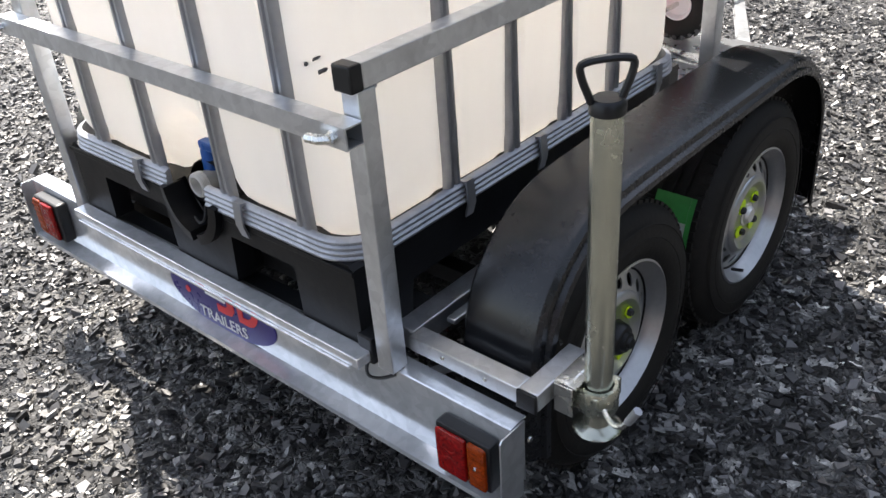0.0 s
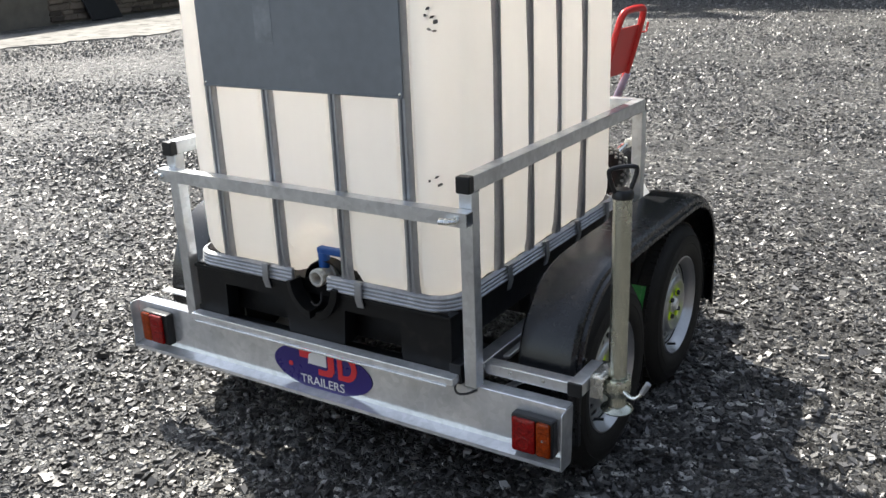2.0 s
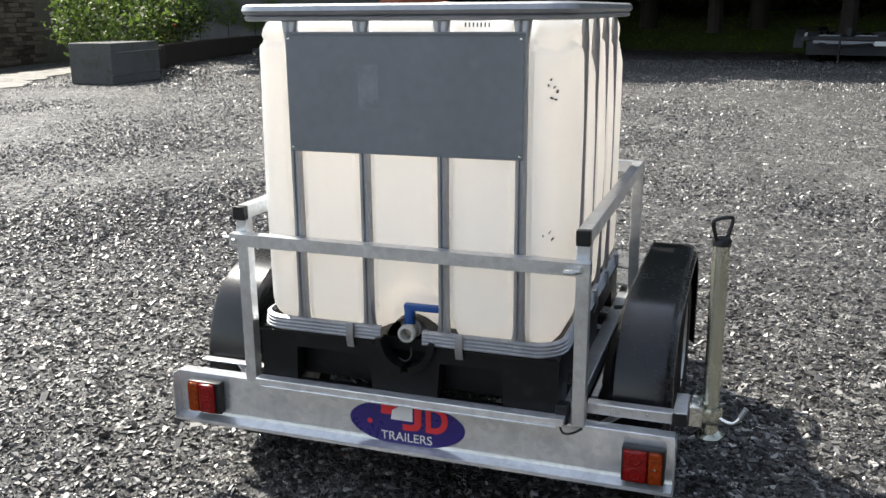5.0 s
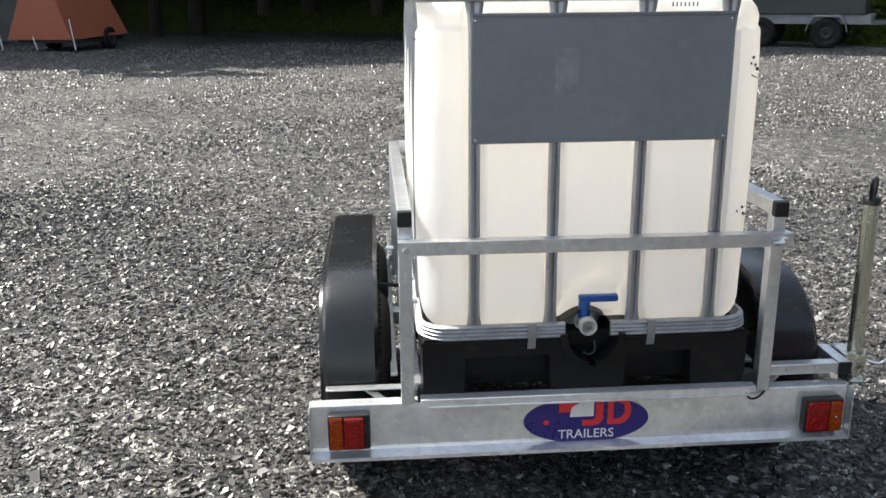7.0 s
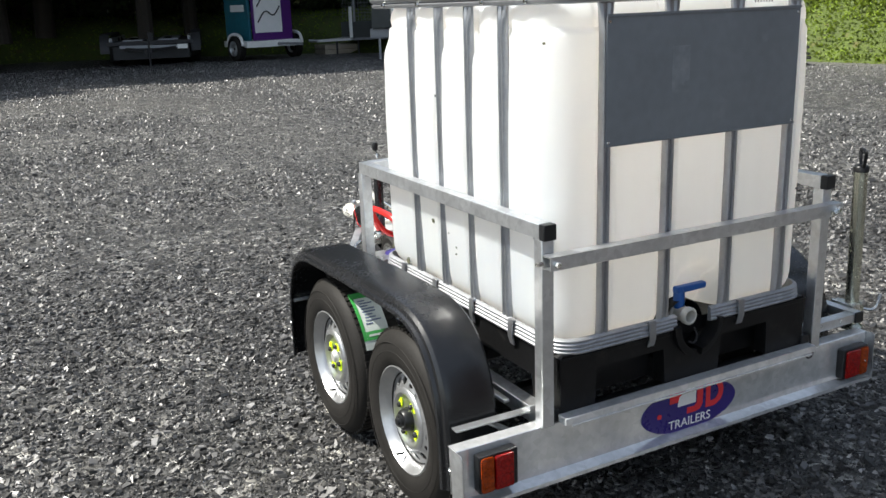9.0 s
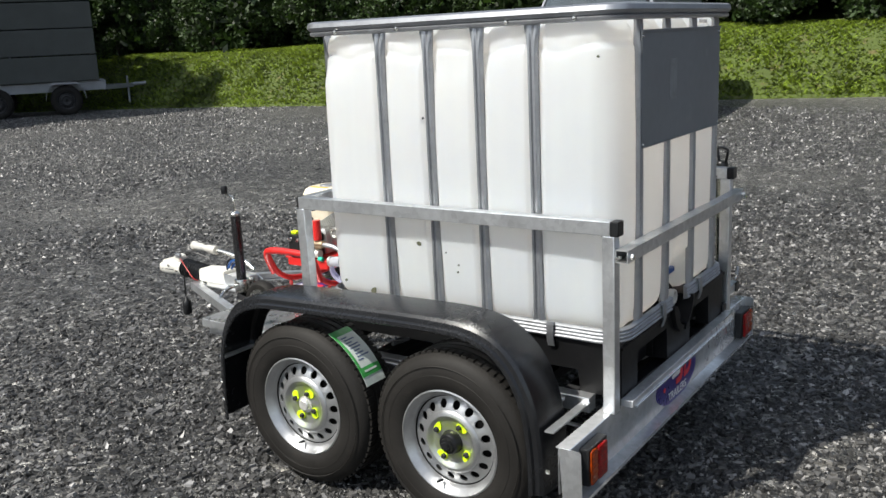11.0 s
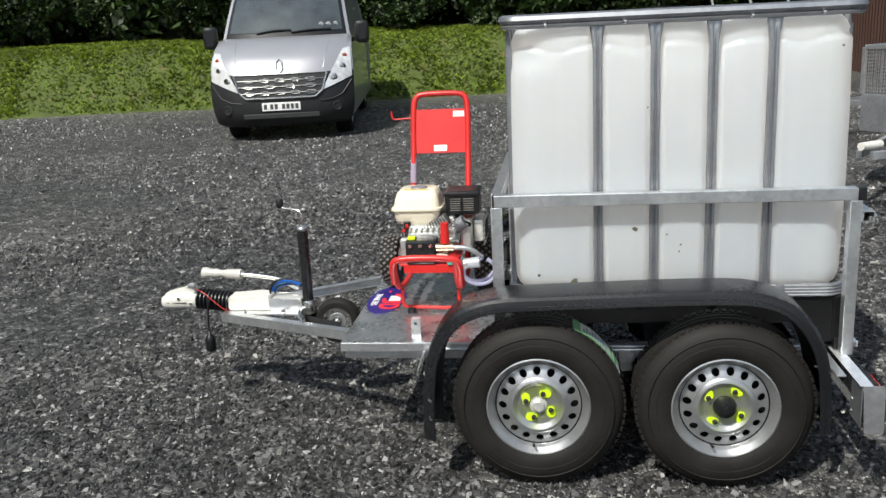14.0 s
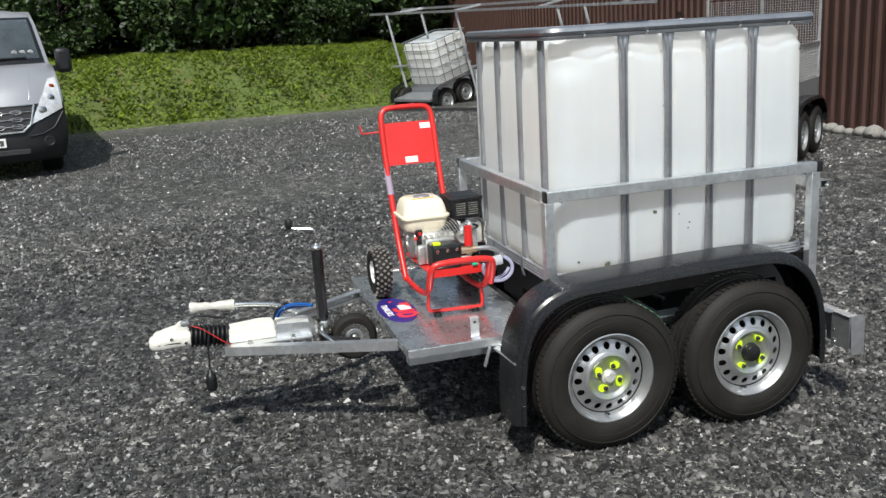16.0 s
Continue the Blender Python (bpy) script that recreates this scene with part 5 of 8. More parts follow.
def cage():
    # vertical tubes with a pressed rib and flattened, flared ends
    def upright(at, n):
        n = Vector(n)
        side = Vector((-n.y, n.x, 0))
        rows = []
        for z in (0.622, 0.640, 0.665, 0.70, 0.9, 1.2, 1.50, 1.535, 1.560, 1.586):
            f = max(0, 1 - (z - 0.622) / 0.05) if z < 1 else max(0, (z - 1.515) / 0.07)
            w, d = 0.0160 + 0.011 * f, 0.011 - 0.006 * f
            sec = [(-w, -d), (-w, d * 0.3), (-w * 0.72, d), (-w * 0.28, d), (-w * 0.10, d * 0.45), (w * 0.10, d * 0.45), (w * 0.28, d), (w * 0.72, d), (w, d * 0.3), (w, -d)]
            rows.append([Vector((*at, z)) + side * a + n * b for a, b in sec])
        bm = bmesh.new()
        sweep(bm, None, rows)
        return bm
    o = 0.006
    for y in SIDE_TUBES:
        for s in (-1, 1):
            part("cage_upright", upright((s * (TX - 0.008 + o), y), (s, 0, 0)), CAGE, IBC)
    for x in END_TUBES:
        part("cage_upright", upright((x, TY0 + 0.008 - o), (0, -1, 0)), CAGE, IBC)
    for x in FRONT_TUBES:
        part("cage_upright", upright((x, TY1 - 0.008 + o), (0, 1, 0)), CAGE, IBC)
    cy, hy = (TY0 + TY1) / 2, (TY1 - TY0) / 2
    top = [(0.0, 1.580), (0.010, 1.583), (0.012, 1.592), (0.006, 1.597), (0.014, 1.600), (0.020, 1.610), (0.016, 1.624), (0.004, 1.630), (-0.012, 1.630), (-0.018, 1.61), (-0.012, 1.583)]
    part("top_ring", ring_band((0, cy, 0), TX + 0.004, hy + 0.010, 0.06, top, 8), CAGE, IBC, "ribbed steel top ring")
    low = [(-0.006, 0.600)]
    for k in range(4):
        z = 0.603 + 0.011 * k
        low += [(0.010 - 0.0015 * k, z), (0.0125 - 0.0015 * k, z + 0.003), (0.0125 - 0.0015 * k, z + 0.006), (0.008 - 0.0015 * k, z + 0.0095)]
    low += [(-0.006, 0.648)]
    ring = ring_band((0, cy, 0), TX + 0.004, hy + 0.006, 0.085, low, 10, 24)
    # the ring is cut away round the outlet
    gone = [f for f in ring.faces if abs(f.calc_center_median().x - 0.012) < 0.07 and f.calc_center_median().y < 0]
    bmesh.ops.delete(ring, geom=gone, context="FACES")
    bmesh.ops.holes_fill(ring, edges=[e for e in ring.edges if e.is_boundary], sides=0)
    part("bottom_ring", ring, ZINC_DULL, IBC, "ribbed steel bottom ring")
    for x in (-0.172, 0.192):
        clip(Vector((x, TY0 - 0.006, 0)), Vector((0, -1, 0)))
        clip(Vector((x, TY1 + 0.006, 0)), Vector((0, 1, 0)))
    for s, ys in ((-1, (0.20, 0.44, 0.70, 0.95)), (1, (0.28, 0.53, 0.78, 1.03))):
        for y in ys:
            clip(Vector((s * (TX + 0.004), y, 0)), Vector((s, 0, 0)))
    # label plate, screwed to the outer tubes
    pl = part("label_plate", Box((-0.352, TY0 - 0.012, 1.196), (0.382, TY0 - 0.0095, 1.548), 0.001), PLATE, IBC, "plain grey steel label plate")
    part("label_residue", Box((-0.120, TY0 - 0.0128, 1.325), (-0.055, TY0 - 0.0121, 1.455)), WORN_PLATE, pl, "faint pale patch left by a label")
    part("plate_fold", Box((-0.352, TY0 - 0.016, 1.542), (0.382, TY0 - 0.0122, 1.550), 0.001), PLATE, pl)
    part("plate_fold", Box((-0.352, TY0 - 0.015, 1.194), (0.382, TY0 - 0.0122, 1.200), 0.001), PLATE, pl)
    for x in (-0.343, 0.372):
        for z in (1.205, 1.53):
            part("screw", Lathe([(0, 0.003), (0.004, 0.002), (0.005, 0)], 8, Matrix.Translation((x, TY0 - 0.012, z)) @ Matrix.Rotation(-math.pi / 2, 4, "Z")), CHROME, pl)
    for y in (0.10, 0.33, 0.75, 1.02):
        part("ring_bolt", Lathe([(0, 0.006), (0.006, 0.005), (0.008, 0)], 8, Matrix.Translation((-TX - 0.018, y, 1.591)) @ Matrix.Rotation(math.pi, 4, "Z")), CHROME, IBC)


def clip(p, n):
    side = Vector((-n.y, n.x, 0))
    rows = []
    for a in (-0.012, 0.012):
        sec = [(0.002, 0.650), (0.016, 0.652), (0.018, 0.640), (0.019, 0.600), (0.013, 0.580), (0.010, 0.570), (0.007, 0.570), (0.009, 0.583), (0.0145, 0.602), (0.0135, 0.640), (0.010, 0.647), (0.002, 0.646)]
        rows.append([p + side * a + n * o + Vector((0, 0, z)) for o, z in sec])
    bm = bmesh.new()
    sweep(bm, None, rows)
    part("ring_clip", bm, CAGE, IBC)


cage()


def pallet():
    y0, y1, x0, x1 = TY0 - 0.008, TY1 + 0.008, -TX - 0.002, TX + 0.002
    zb = 0.4285
    notch = [(-0.088, 0.606), (-0.078, 0.572), (-0.052, 0.532), (-0.015, 0.506), (0.03, 0.502), (0.07, 0.520), (0.100, 0.556), (0.114, 0.606)]
    rear = [(x0 + 0.01, 0.606), (x0, 0.596), (x0, zb), (-0.375, zb), (-0.370, 0.545), (-0.115, 0.545), (-0.105, zb), (0.115, zb), (0.125, 0.545), (0.325, 0.545), (0.330, zb), (x1, zb), (x1, 0.596), (x1 - 0.01, 0.606)] + notch[::-1]
    m = Matrix(((1, 0, 0, 0), (0, 0, 1, y0), (0, 1, 0, 0), (0, 0, 0, 1)))
    pal = part("pallet", Prism(rear, 0.05, m), PALLET, IBC, "black plastic pallet")
    front = [(x0, 0.606), (x0, zb), (-0.355, zb), (-0.345, 0.50), (-0.125, 0.50), (-0.115, zb), (0.115, zb), (0.125, 0.50), (0.345, 0.50), (0.355, zb), (x1, zb), (x1, 0.606)]
    part("pallet_end", Prism(front, 0.05, Matrix.Translation((0, y1 - y0 - 0.05, 0)) @ m), PALLET, pal)
    ya, yb = y0 + 0.051, y1 - 0.051
    sidep = [(ya, 0.606), (ya, zb), (ya + 0.09, zb), (ya + 0.10, 0.50), (0.44, 0.50), (0.45, zb), (0.67, zb), (0.68, 0.50), (yb - 0.10, 0.50), (yb - 0.09, zb), (yb, zb), (yb, 0.606)]
    for x in (x0, x1 - 0.045):
        part("pallet_side", Prism(sidep, 0.045, Matrix(((0, 0, 1, x), (1, 0, 0, 0), (0, 1, 0, 0), (0, 0, 0, 1)))), PALLET, pal)
    part("pallet_deck", Box((x0 + 0.046, ya, 0.552), (x1 - 0.046, yb, 0.600), 0.004), PALLET, pal)
    for x in (-0.06, 0.06):
        part("pallet_runner", Box((x - 0.05, ya, zb), (x + 0.05, yb, 0.50), 0.004), PALLET, pal)
    # saddle arms curving up beside the tap
    for a0, a1 in ((185, 262), (278, 355)):
        bm = bmesh.new()
        rows = []
        for i in range(10):
            a = radians(a0 + (a1 - a0) * i / 9)
            c, q = math.cos(a), math.sin(a)
            rows.append([(0.014 + r * c * 1.02, y, 0.622 + r * q * 1.25) for r, y in ((0.078, y0 - 0.022), (0.098, y0 - 0.018), (0.098, y0 - 0.001), (0.078, y0 + 0.03))])
        sweep(bm, None, rows)
        part("pallet_saddle", bm, PALLET, pal, angle=25)
    # black sheet added behind the fork openings to stand for the shade inside
    part("fork_opening_shade", Box((x0 + 0.05, y0 + 0.075, zb + 0.002), (x1 - 0.05, y0 + 0.095, 0.551)), PALLET, pal)
    # ridge along the rear face, as moulded
    part("pallet_lip", Box((x0 - 0.004, y0 - 0.006, 0.586), (-0.095, y0 - 0.0005, 0.598), 0.002), PALLET, pal)
    part("pallet_lip", Box((0.120, y0 - 0.006, 0.586), (x1 + 0.004, y0 - 0.0005, 0.598), 0.002), PALLET, pal)
    # outlet bay behind the notch
    bay = Lathe([(0.078, 0.0), (0.079, 0.12), (0.0, 0.121)], 28, Matrix.Translation((0.010, y0 + 0.0505, 0.590)) @ Matrix.Rotation(math.pi / 2, 4, "Z"))
    part("outlet_bay", bay, PALLET, pal)


pallet()


def outlet():
    inset = Matrix.Translation((-0.020, 0.028, -0.018))

    def put(name, geo, mat, parent, label=""):
        return part(name, geo, mat, parent, label, inset)
    x, z = 0.027, 0.640
    back = Matrix.Rotation(-math.pi / 2, 4, "Z")
    m = Matrix.Translation((x, 0.033, z)) @ back
    tap = put("outlet_valve", Lathe([(0.024, -0.05), (0.024, 0.006), (0.030, 0.008), (0.032, 0.026), (0.026, 0.030), (0.024, 0.056), (0.0265, 0.060), (0.0265, 0.082), (0.022, 0.084), (0.019, 0.082), (0.019, 0.045), (0.0, 0.043)], 28, m), VALVE, IBC, "translucent plastic outlet valve")
    for k in range(5):
        put("thread", Lathe([(0.0267, 0.0625 + 0.0038 * k), (0.0282, 0.0643 + 0.0038 * k), (0.0267, 0.0661 + 0.0038 * k)], 28, m), VALVE, tap)
    put("valve_boss", Lathe([(0.0, 0.052), (0.016, 0.052), (0.018, 0.046), (0.018, 0.0)], 20, Matrix.Translation((x - 0.004, 0.001, z + 0.018)) @ Matrix.Rotation(-math.pi / 2, 4, "Y")), BLUE, tap)
    bm = bmesh.new()
    lathe(bm, [(0.0, 0.022), (0.013, 0.022), (0.015, 0.016), (0.015, 0.0), (0.0, 0.0)], 18, Matrix.Translation((x - 0.004, 0.001, z + 0.062)) @ Matrix.Rotation(-math.pi / 2, 4, "Y"))
    box(bm, (x - 0.022, -0.012, z + 0.066), (x + 0.10, 0.014, z + 0.088), 0.006)
    put("valve_handle", bm, BLUE, tap, "blue lever handle")
    # swelling of the bottle round the outlet
    put("outlet_flange", Lathe([(0.0, -0.01), (0.06, -0.010), (0.050, 0.001), (0.034, 0.007), (0.0, 0.007)], 28, Matrix.Translation((x, 0.046, z + 0.005)) @ back), BOTTLE, tap)
    put("drain_hook", Tube(soften([(0.045, -0.05, 0.60), (0.05, -0.06, 0.57), (0.03, -0.065, 0.555), (0.01, -0.06, 0.565)], 2), 0.003, 6), DARK, tap)


outlet()


# ---- pressure washer on the front deck ----
PW = thing("pressure_washer", (0.0, 1.51, 0.442), "red-framed petrol pressure washer with knobbly wheels on the front deck", "pressure washer")


def washer():
    yl, yr = 1.640, 1.388
    legs = [(0.10, 0.53), (0.22, 0.72), (0.285, 0.90), (0.343, 1.050), (0.398, 1.262)]
    pts = [(x, yl, z) for x, z in legs] + [(0.410, yl - 0.012, 1.307), (0.413, yl - 0.045, 1.320), (0.413, yr + 0.045, 1.320), (0.410, yr + 0.012, 1.307)] + [(x, yr, z) for x, z in legs[::-1]]
    part("push_handle", Tube(soften(pts, 2), 0.0135, 12), RED, PW, "red tubular push handle")
    part("handle_wrap", Tube([(0.29, yl, 0.912), (0.342, yl, 1.04)], 0.0155, 12), HOSE, PW, "clear film left on the handle tube")
    bm = bmesh.new()
    a, b = Vector((0.340, 0, 1.046)), Vector((0.394, 0, 1.247))
    d = (b - a).normalized()
    nn = Vector((-d.z, 0, d.x))
    rows = [[v + Vector((0, y, 0)) for v in (a, b, b + nn * 0.003, a + nn * 0.003)] for y in (yr - 0.006, yl + 0.006)]
    sweep(bm, None, rows)
    panel = part("instrument_panel", bm, RED, PW, "red steel panel with small stickers")
    for y0, y1, u0, u1 in ((1.405, 1.455, 0.82, 0.95), (1.485, 1.545, 0.04, 0.18)):
        bm = bmesh.new()
        p, q = a.lerp(b, u0) + nn * 0.0032, a.lerp(b, u1) + nn * 0.0032
        sweep(bm, None, [[v + Vector((0, y, 0)) for v in (p, q, q + nn * 0.001, p + nn * 0.001)] for y in (y0, y1)])
        part("sticker", bm, SIGN_WHITE, panel, "small white sticker")
    part("lance_hook", Tube(soften([(0.385, yl, 1.211), (0.385, yl + 0.085, 1.206), (0.384, yl + 0.10, 1.211), (0.388, yl + 0.102, 1.246)], 2), 0.004, 8), RED, PW)
    # base: tray, side tubes and front hoop with feet
    for y in (1.635, 1.385):
        part("base_tube", Tube(soften([(0.19, y, 0.568), (0.10, y, 0.535), (-0.10, y, 0.535), (-0.225, y, 0.552), (-0.30, y, 0.60), (-0.345, y, 0.700)], 2), 0.0125, 12), RED, PW)
    part("front_hoop", Tube(soften([(-0.305, 1.64, 0.60), (-0.345, 1.64, 0.690), (-0.350, 1.615, 0.718), (-0.350, 1.392, 0.716), (-0.345, 1.368, 0.690), (-0.305, 1.372, 0.59)], 2), 0.0145, 12), RED, PW, "red front carrying hoop")
    part("engine_tray", Box((-0.24, 1.39, 0.654), (0.12, 1.63, 0.660), 0.002), RED, PW)
    part("tray_lip", Box((-0.243, 1.388, 0.624), (-0.2405, 1.612, 0.659), 0.001), RED, PW, "folded front lip of the engine tray")
    for y in (1.40, 1.60):
        part("tray_strut", Beam((-0.20, y, 0.542), (-0.20, y, 0.656), 0.03, 0.006), RED, PW)
        part("tray_strut", Beam((0.09, y, 0.542), (0.09, y, 0.656), 0.03, 0.006), RED, PW)
    foot = soften([(-0.225, 1.625, 0.548), (-0.215, 1.628, 0.470), (-0.215, 1.60, 0.466), (-0.235, 1.41, 0.466), (-0.235, 1.388, 0.470), (-0.235, 1.392, 0.548)], 1)
    part("front_foot", Tube(foot, 0.0075, 8), RED, PW)
    for y in (1.59, 1.42):
        part("rubber_foot", Lathe([(0.0, 0.0), (0.017, 0.0), (0.019, 0.006), (0.015, 0.020), (0, 0.020)], 14, Matrix.Translation((-0.225, y, 0.4425)) @ Matrix.Rotation(-math.pi / 2, 4, "Y")), BLACK, PW)
    part("wheel_axle", Tube([(0.196, 1.300, 0.565), (0.196, 1.764, 0.565)], 0.008, 10), CHROME, PW)
    tyre = Lathe([(0.050, 0.030), (0.075, 0.040), (0.100, 0.040), (0.114, 0.030), (0.119, 0.0), (0.114, -0.030), (0.100, -0.040), (0.075, -0.040), (0.050, -0.030)], 40)
    lugs = bmesh.new()
    for k in range(24):
        for i, xx in enumerate((-0.032, -0.016, 0.0, 0.016, 0.032)):
            m = Matrix.Rotation(2 * math.pi * (k + 0.5 * (i % 2)) / 24, 4, "X") @ Matrix.Translation((xx, 0, 0)) @ Matrix.Rotation(0.785, 4, "Z")
            top = 0.1225 - abs(xx) * 0.22
            box(lugs, (-0.0055, -0.0055, top - 0.010), (0.0055, 0.0055, top + 0.002), 0.0, m)
    tyre, lugs = finish(tyre, "knobbly_tyre", RUBBER), finish(lugs, "tread_lugs", RUBBER_GREY)
    hub = Lathe([(0, 0.036), (0.012, 0.036), (0.016, 0.026), (0.040, 0.022), (0.050, 0.034), (0.054, 0.034), (0.054, -0.034), (0.050, -0.034), (0.040, -0.022), (0, -0.026)], 28)
    hub = finish(hub, "wheel_hub", WHITE)
    for y in (1.742, 1.318):
        m = Matrix.Translation((0.196, y, 0.565)) @ Matrix.Rotation(math.pi / 2, 4, "Z")
        w = part("transport_wheel", tyre, None, PW, "pneumatic knobbly transport wheel", m)
        part("hub", hub, None, w, "white hub", m)
        part("tread", lugs, None, w, "dusty grey knobbly tread", m)
    # engine
    eng = part("engine_block", Box((-0.11, 1.46, 0.661), (0.10, 1.61, 0.80), 0.018), ALLOY, PW, "cast aluminium petrol engine")
    part("crankcase_cover", Lathe([(0, 0.02), (0.035, 0.018), (0.052, 0.010), (0.058, 0.0), (0.058, -0.02)], 28, Matrix.Translation((-0.11, 1.550, 0.722)) @ Matrix.Rotation(math.pi, 4, "Z")), ALLOY, eng)
    part("recoil_cover", Lathe([(0, 0.018), (0.028, 0.018), (0.030, 0.030), (0.060, 0.028), (0.085, 0.018), (0.092, 0.0), (0.092, -0.03)], 32, Matrix.Translation((0.01, 1.612, 0.745)) @ Matrix.Rotation(math.pi / 2, 4, "Z")), ALLOY, eng)
    part("starter_grip", Tube([(-0.088, 1.618, 0.790), (-0.088, 1.632, 0.765)], 0.008, 8), RED, eng)
    part("switch_box", Box((-0.100, 1.600, 0.780), (-0.070, 1.628, 0.812), 0.004), BLACK, eng)
    part("engine_switch", Box((-0.106, 1.607, 0.788), (-0.100, 1.620, 0.804), 0.002), RED, eng)
    part("gearbox_flange", Box((-0.150, 1.602, 0.664), (-0.118, 1.640, 0.752), 0.010), ALLOY, eng)
    # finned barrel leaning away from the tank
    lean = Matrix.Translation((-0.050, 1.486, 0.797)) @ Matrix.Rotation(radians(-30), 4, "X")
    part("barrel", Box((-0.045, -0.056, -0.019), (0.10, 0.050, 0.019), 0.004, lean), DARK, eng)
    for k in range(9):
        part("cooling_fin", Box((-0.068, 0.046 - 0.0115 * k, -0.026), (0.11, 0.0495 - 0.0115 * k, 0.026), 0.001, lean), ALLOY, eng)
    part("cylinder_head", Box((-0.085, 1.345, 0.68), (0.075, 1.394, 0.81), 0.012), ALLOY, eng)
    part("exhaust", Box((-0.02, 1.30, 0.70), (0.13, 1.344, 0.80), 0.012), CAST, eng)
    # fuel tank: two rounded halves with a seam
    rows = []
    for z, sx, sy in ((0.806, 0.070, 0.074), (0.811, 0.082, 0.087), (0.824, 0.090, 0.094), (0.860, 0.097, 0.099), (0.871, 0.098, 0.100), (0.872, 0.106, 0.108), (0.881, 0.106, 0.108), (0.882, 0.097, 0.099), (0.918, 0.091, 0.093), (0.945, 0.081, 0.083), (0.956, 0.069, 0.070)):
        rows.append([Vector((0.005, 1.574, z - 0.012)) + p for p, _ in round_rect(sx, sy, 0.035, 5, 2)])
    bm = bmesh.new()
    sweep(bm, None, rows)
    ft = part("fuel_tank", bm, CREAM, PW, "cream plastic fuel tank", angle=45)
    part("fuel_cap", Lathe([(0, 0.007), (0.022, 0.007), (0.034, 0.005), (0.036, 0.002), (0.036, -0.004)], 24, Matrix.Translation((0.0, 1.570, 0.945)) @ Matrix.Rotation(-math.pi / 2, 4, "Y")), GREY_STEEL, ft, "low steel fuel cap")
    part("warning_label", Box((-0.060, 1.525, 0.9435), (-0.040, 1.625, 0.9455)), YELLOW_LABEL, ft, "yellow warning label")
    # air filter box with louvres
    af = part("air_filter", Box((-0.062, 1.310, 0.830), (0.085, 1.455, 0.936), 0.012), BLACK, PW, "black louvred air filter box")
    for k in range(6):
        for y0 in (1.332, 1.388):
            part("louvre", Box((-0.0655, y0, 0.850 + 0.010 * k), (-0.0610, y0 + 0.044, 0.854 + 0.010 * k), 0.001), RUBBER_GREY, af)
    part("filter_lid", Box((-0.066, 1.306, 0.913), (0.089, 1.459, 0.932), 0.006), BLACK, af)
    part("intake_pipe", Tube(soften([(-0.01, 1.40, 0.832), (-0.02, 1.40, 0.80), (0.0, 1.42, 0.77)], 2), 0.022, 12), DARK, PW)
    # pump with black face, bolts, brass fittings, red unloader
    pump = part("pump_head", Box((-0.250, 1.475, 0.662), (-0.150, 1.600, 0.765), 0.010), BLACK, PW, "black pump head with plated bolts")
    for y in (1.495, 1.5375, 1.58):
        for z in (0.684, 0.743):
            part("bolt", Lathe([(0, 0.007), (0.008, 0.007), (0.0095, 0.003), (0.0095, 0)], 8, Matrix.Translation((-0.250, y, z)) @ Matrix.Rotation(math.pi, 4, "Z")), CHROME, pump)
    part("oil_cap", Box((-0.235, 1.560, 0.765), (-0.205, 1.592, 0.777), 0.003), YELLOW, pump, "yellow oil filler cap")
    part("pump_body", Box((-0.150, 1.470, 0.661), (-0.105, 1.605, 0.78), 0.012), ALLOY, PW)
    part("unloader_knob", Tube([(-0.235, 1.438, 0.752), (-0.235, 1.437, 0.838)], [0.019, 0.016], 14), RED, PW, "red pressure control knob")
    part("brass_fitting", Tube([(-0.235, 1.475, 0.732), (-0.235, 1.405, 0.732)], 0.016, 14), BRASS, PW, "brass outlet fitting")
    part("brass_fitting", Tube([(-0.235, 1.438, 0.71), (-0.235, 1.438, 0.756)], 0.013, 12), BRASS, PW)
    part("inlet_fitting", Tube([(-0.235, 1.475, 0.688), (-0.235, 1.43, 0.688)], 0.018, 14), CAST, PW)
    part("green_fitting", Tube([(-0.245, 1.43, 0.668), (-0.245, 1.408, 0.668)], 0.010, 10), SEAL_GREEN, PW)
    part("plug_lead", Tube(soften([(-0.07, 1.36, 0.78), (-0.10, 1.34, 0.80), (-0.09, 1.40, 0.82), (-0.02, 1.45, 0.81)], 2), 0.005, 8), BLACK, PW)
    # supply hose: plated elbow, clear filter and one hanging turn of pale hose
    part("hose_elbow", Tube(soften([(-0.235, 1.420, 0.730), (-0.238, 1.372, 0.733), (-0.236, 1.330, 0.722), (-0.232, 1.303, 0.698)], 2), 0.0105, 10), ZINC_DULL, PW)
    turn = [Vector((-0.205 - 0.004 * k, 1.302 - 0.066 * math.cos(radians(64 - 27 * k)), 0.622 + 0.055 * math.sin(radians(64 - 27 * k)))) for k in range(13)]
    hose = [Vector((-0.232, 1.303, 0.698)), Vector((-0.226, 1.285, 0.684))] + turn[::-1]
    part("supply_hose", Tube(soften(hose, 2), 0.0080, 10), HOSE, PW, "pale coiled plastic supply hose")
    part("supply_hose", Tube(soften([v + Vector((0.016, 0.010, 0.010)) for v in turn[3:11]], 2), 0.0075, 10), HOSE, PW, "pale coiled plastic supply hose")
    part("water_filter", Tube([(-0.250, 1.350, 0.666), (-0.250, 1.300, 0.672)], [0.021, 0.023], 16), CLEAR, PW, "clear inline water filter")
    part("filter_collar", Tube([(-0.250, 1.352, 0.666), (-0.250, 1.362, 0.665)], 0.0235, 14), ALLOY, PW)
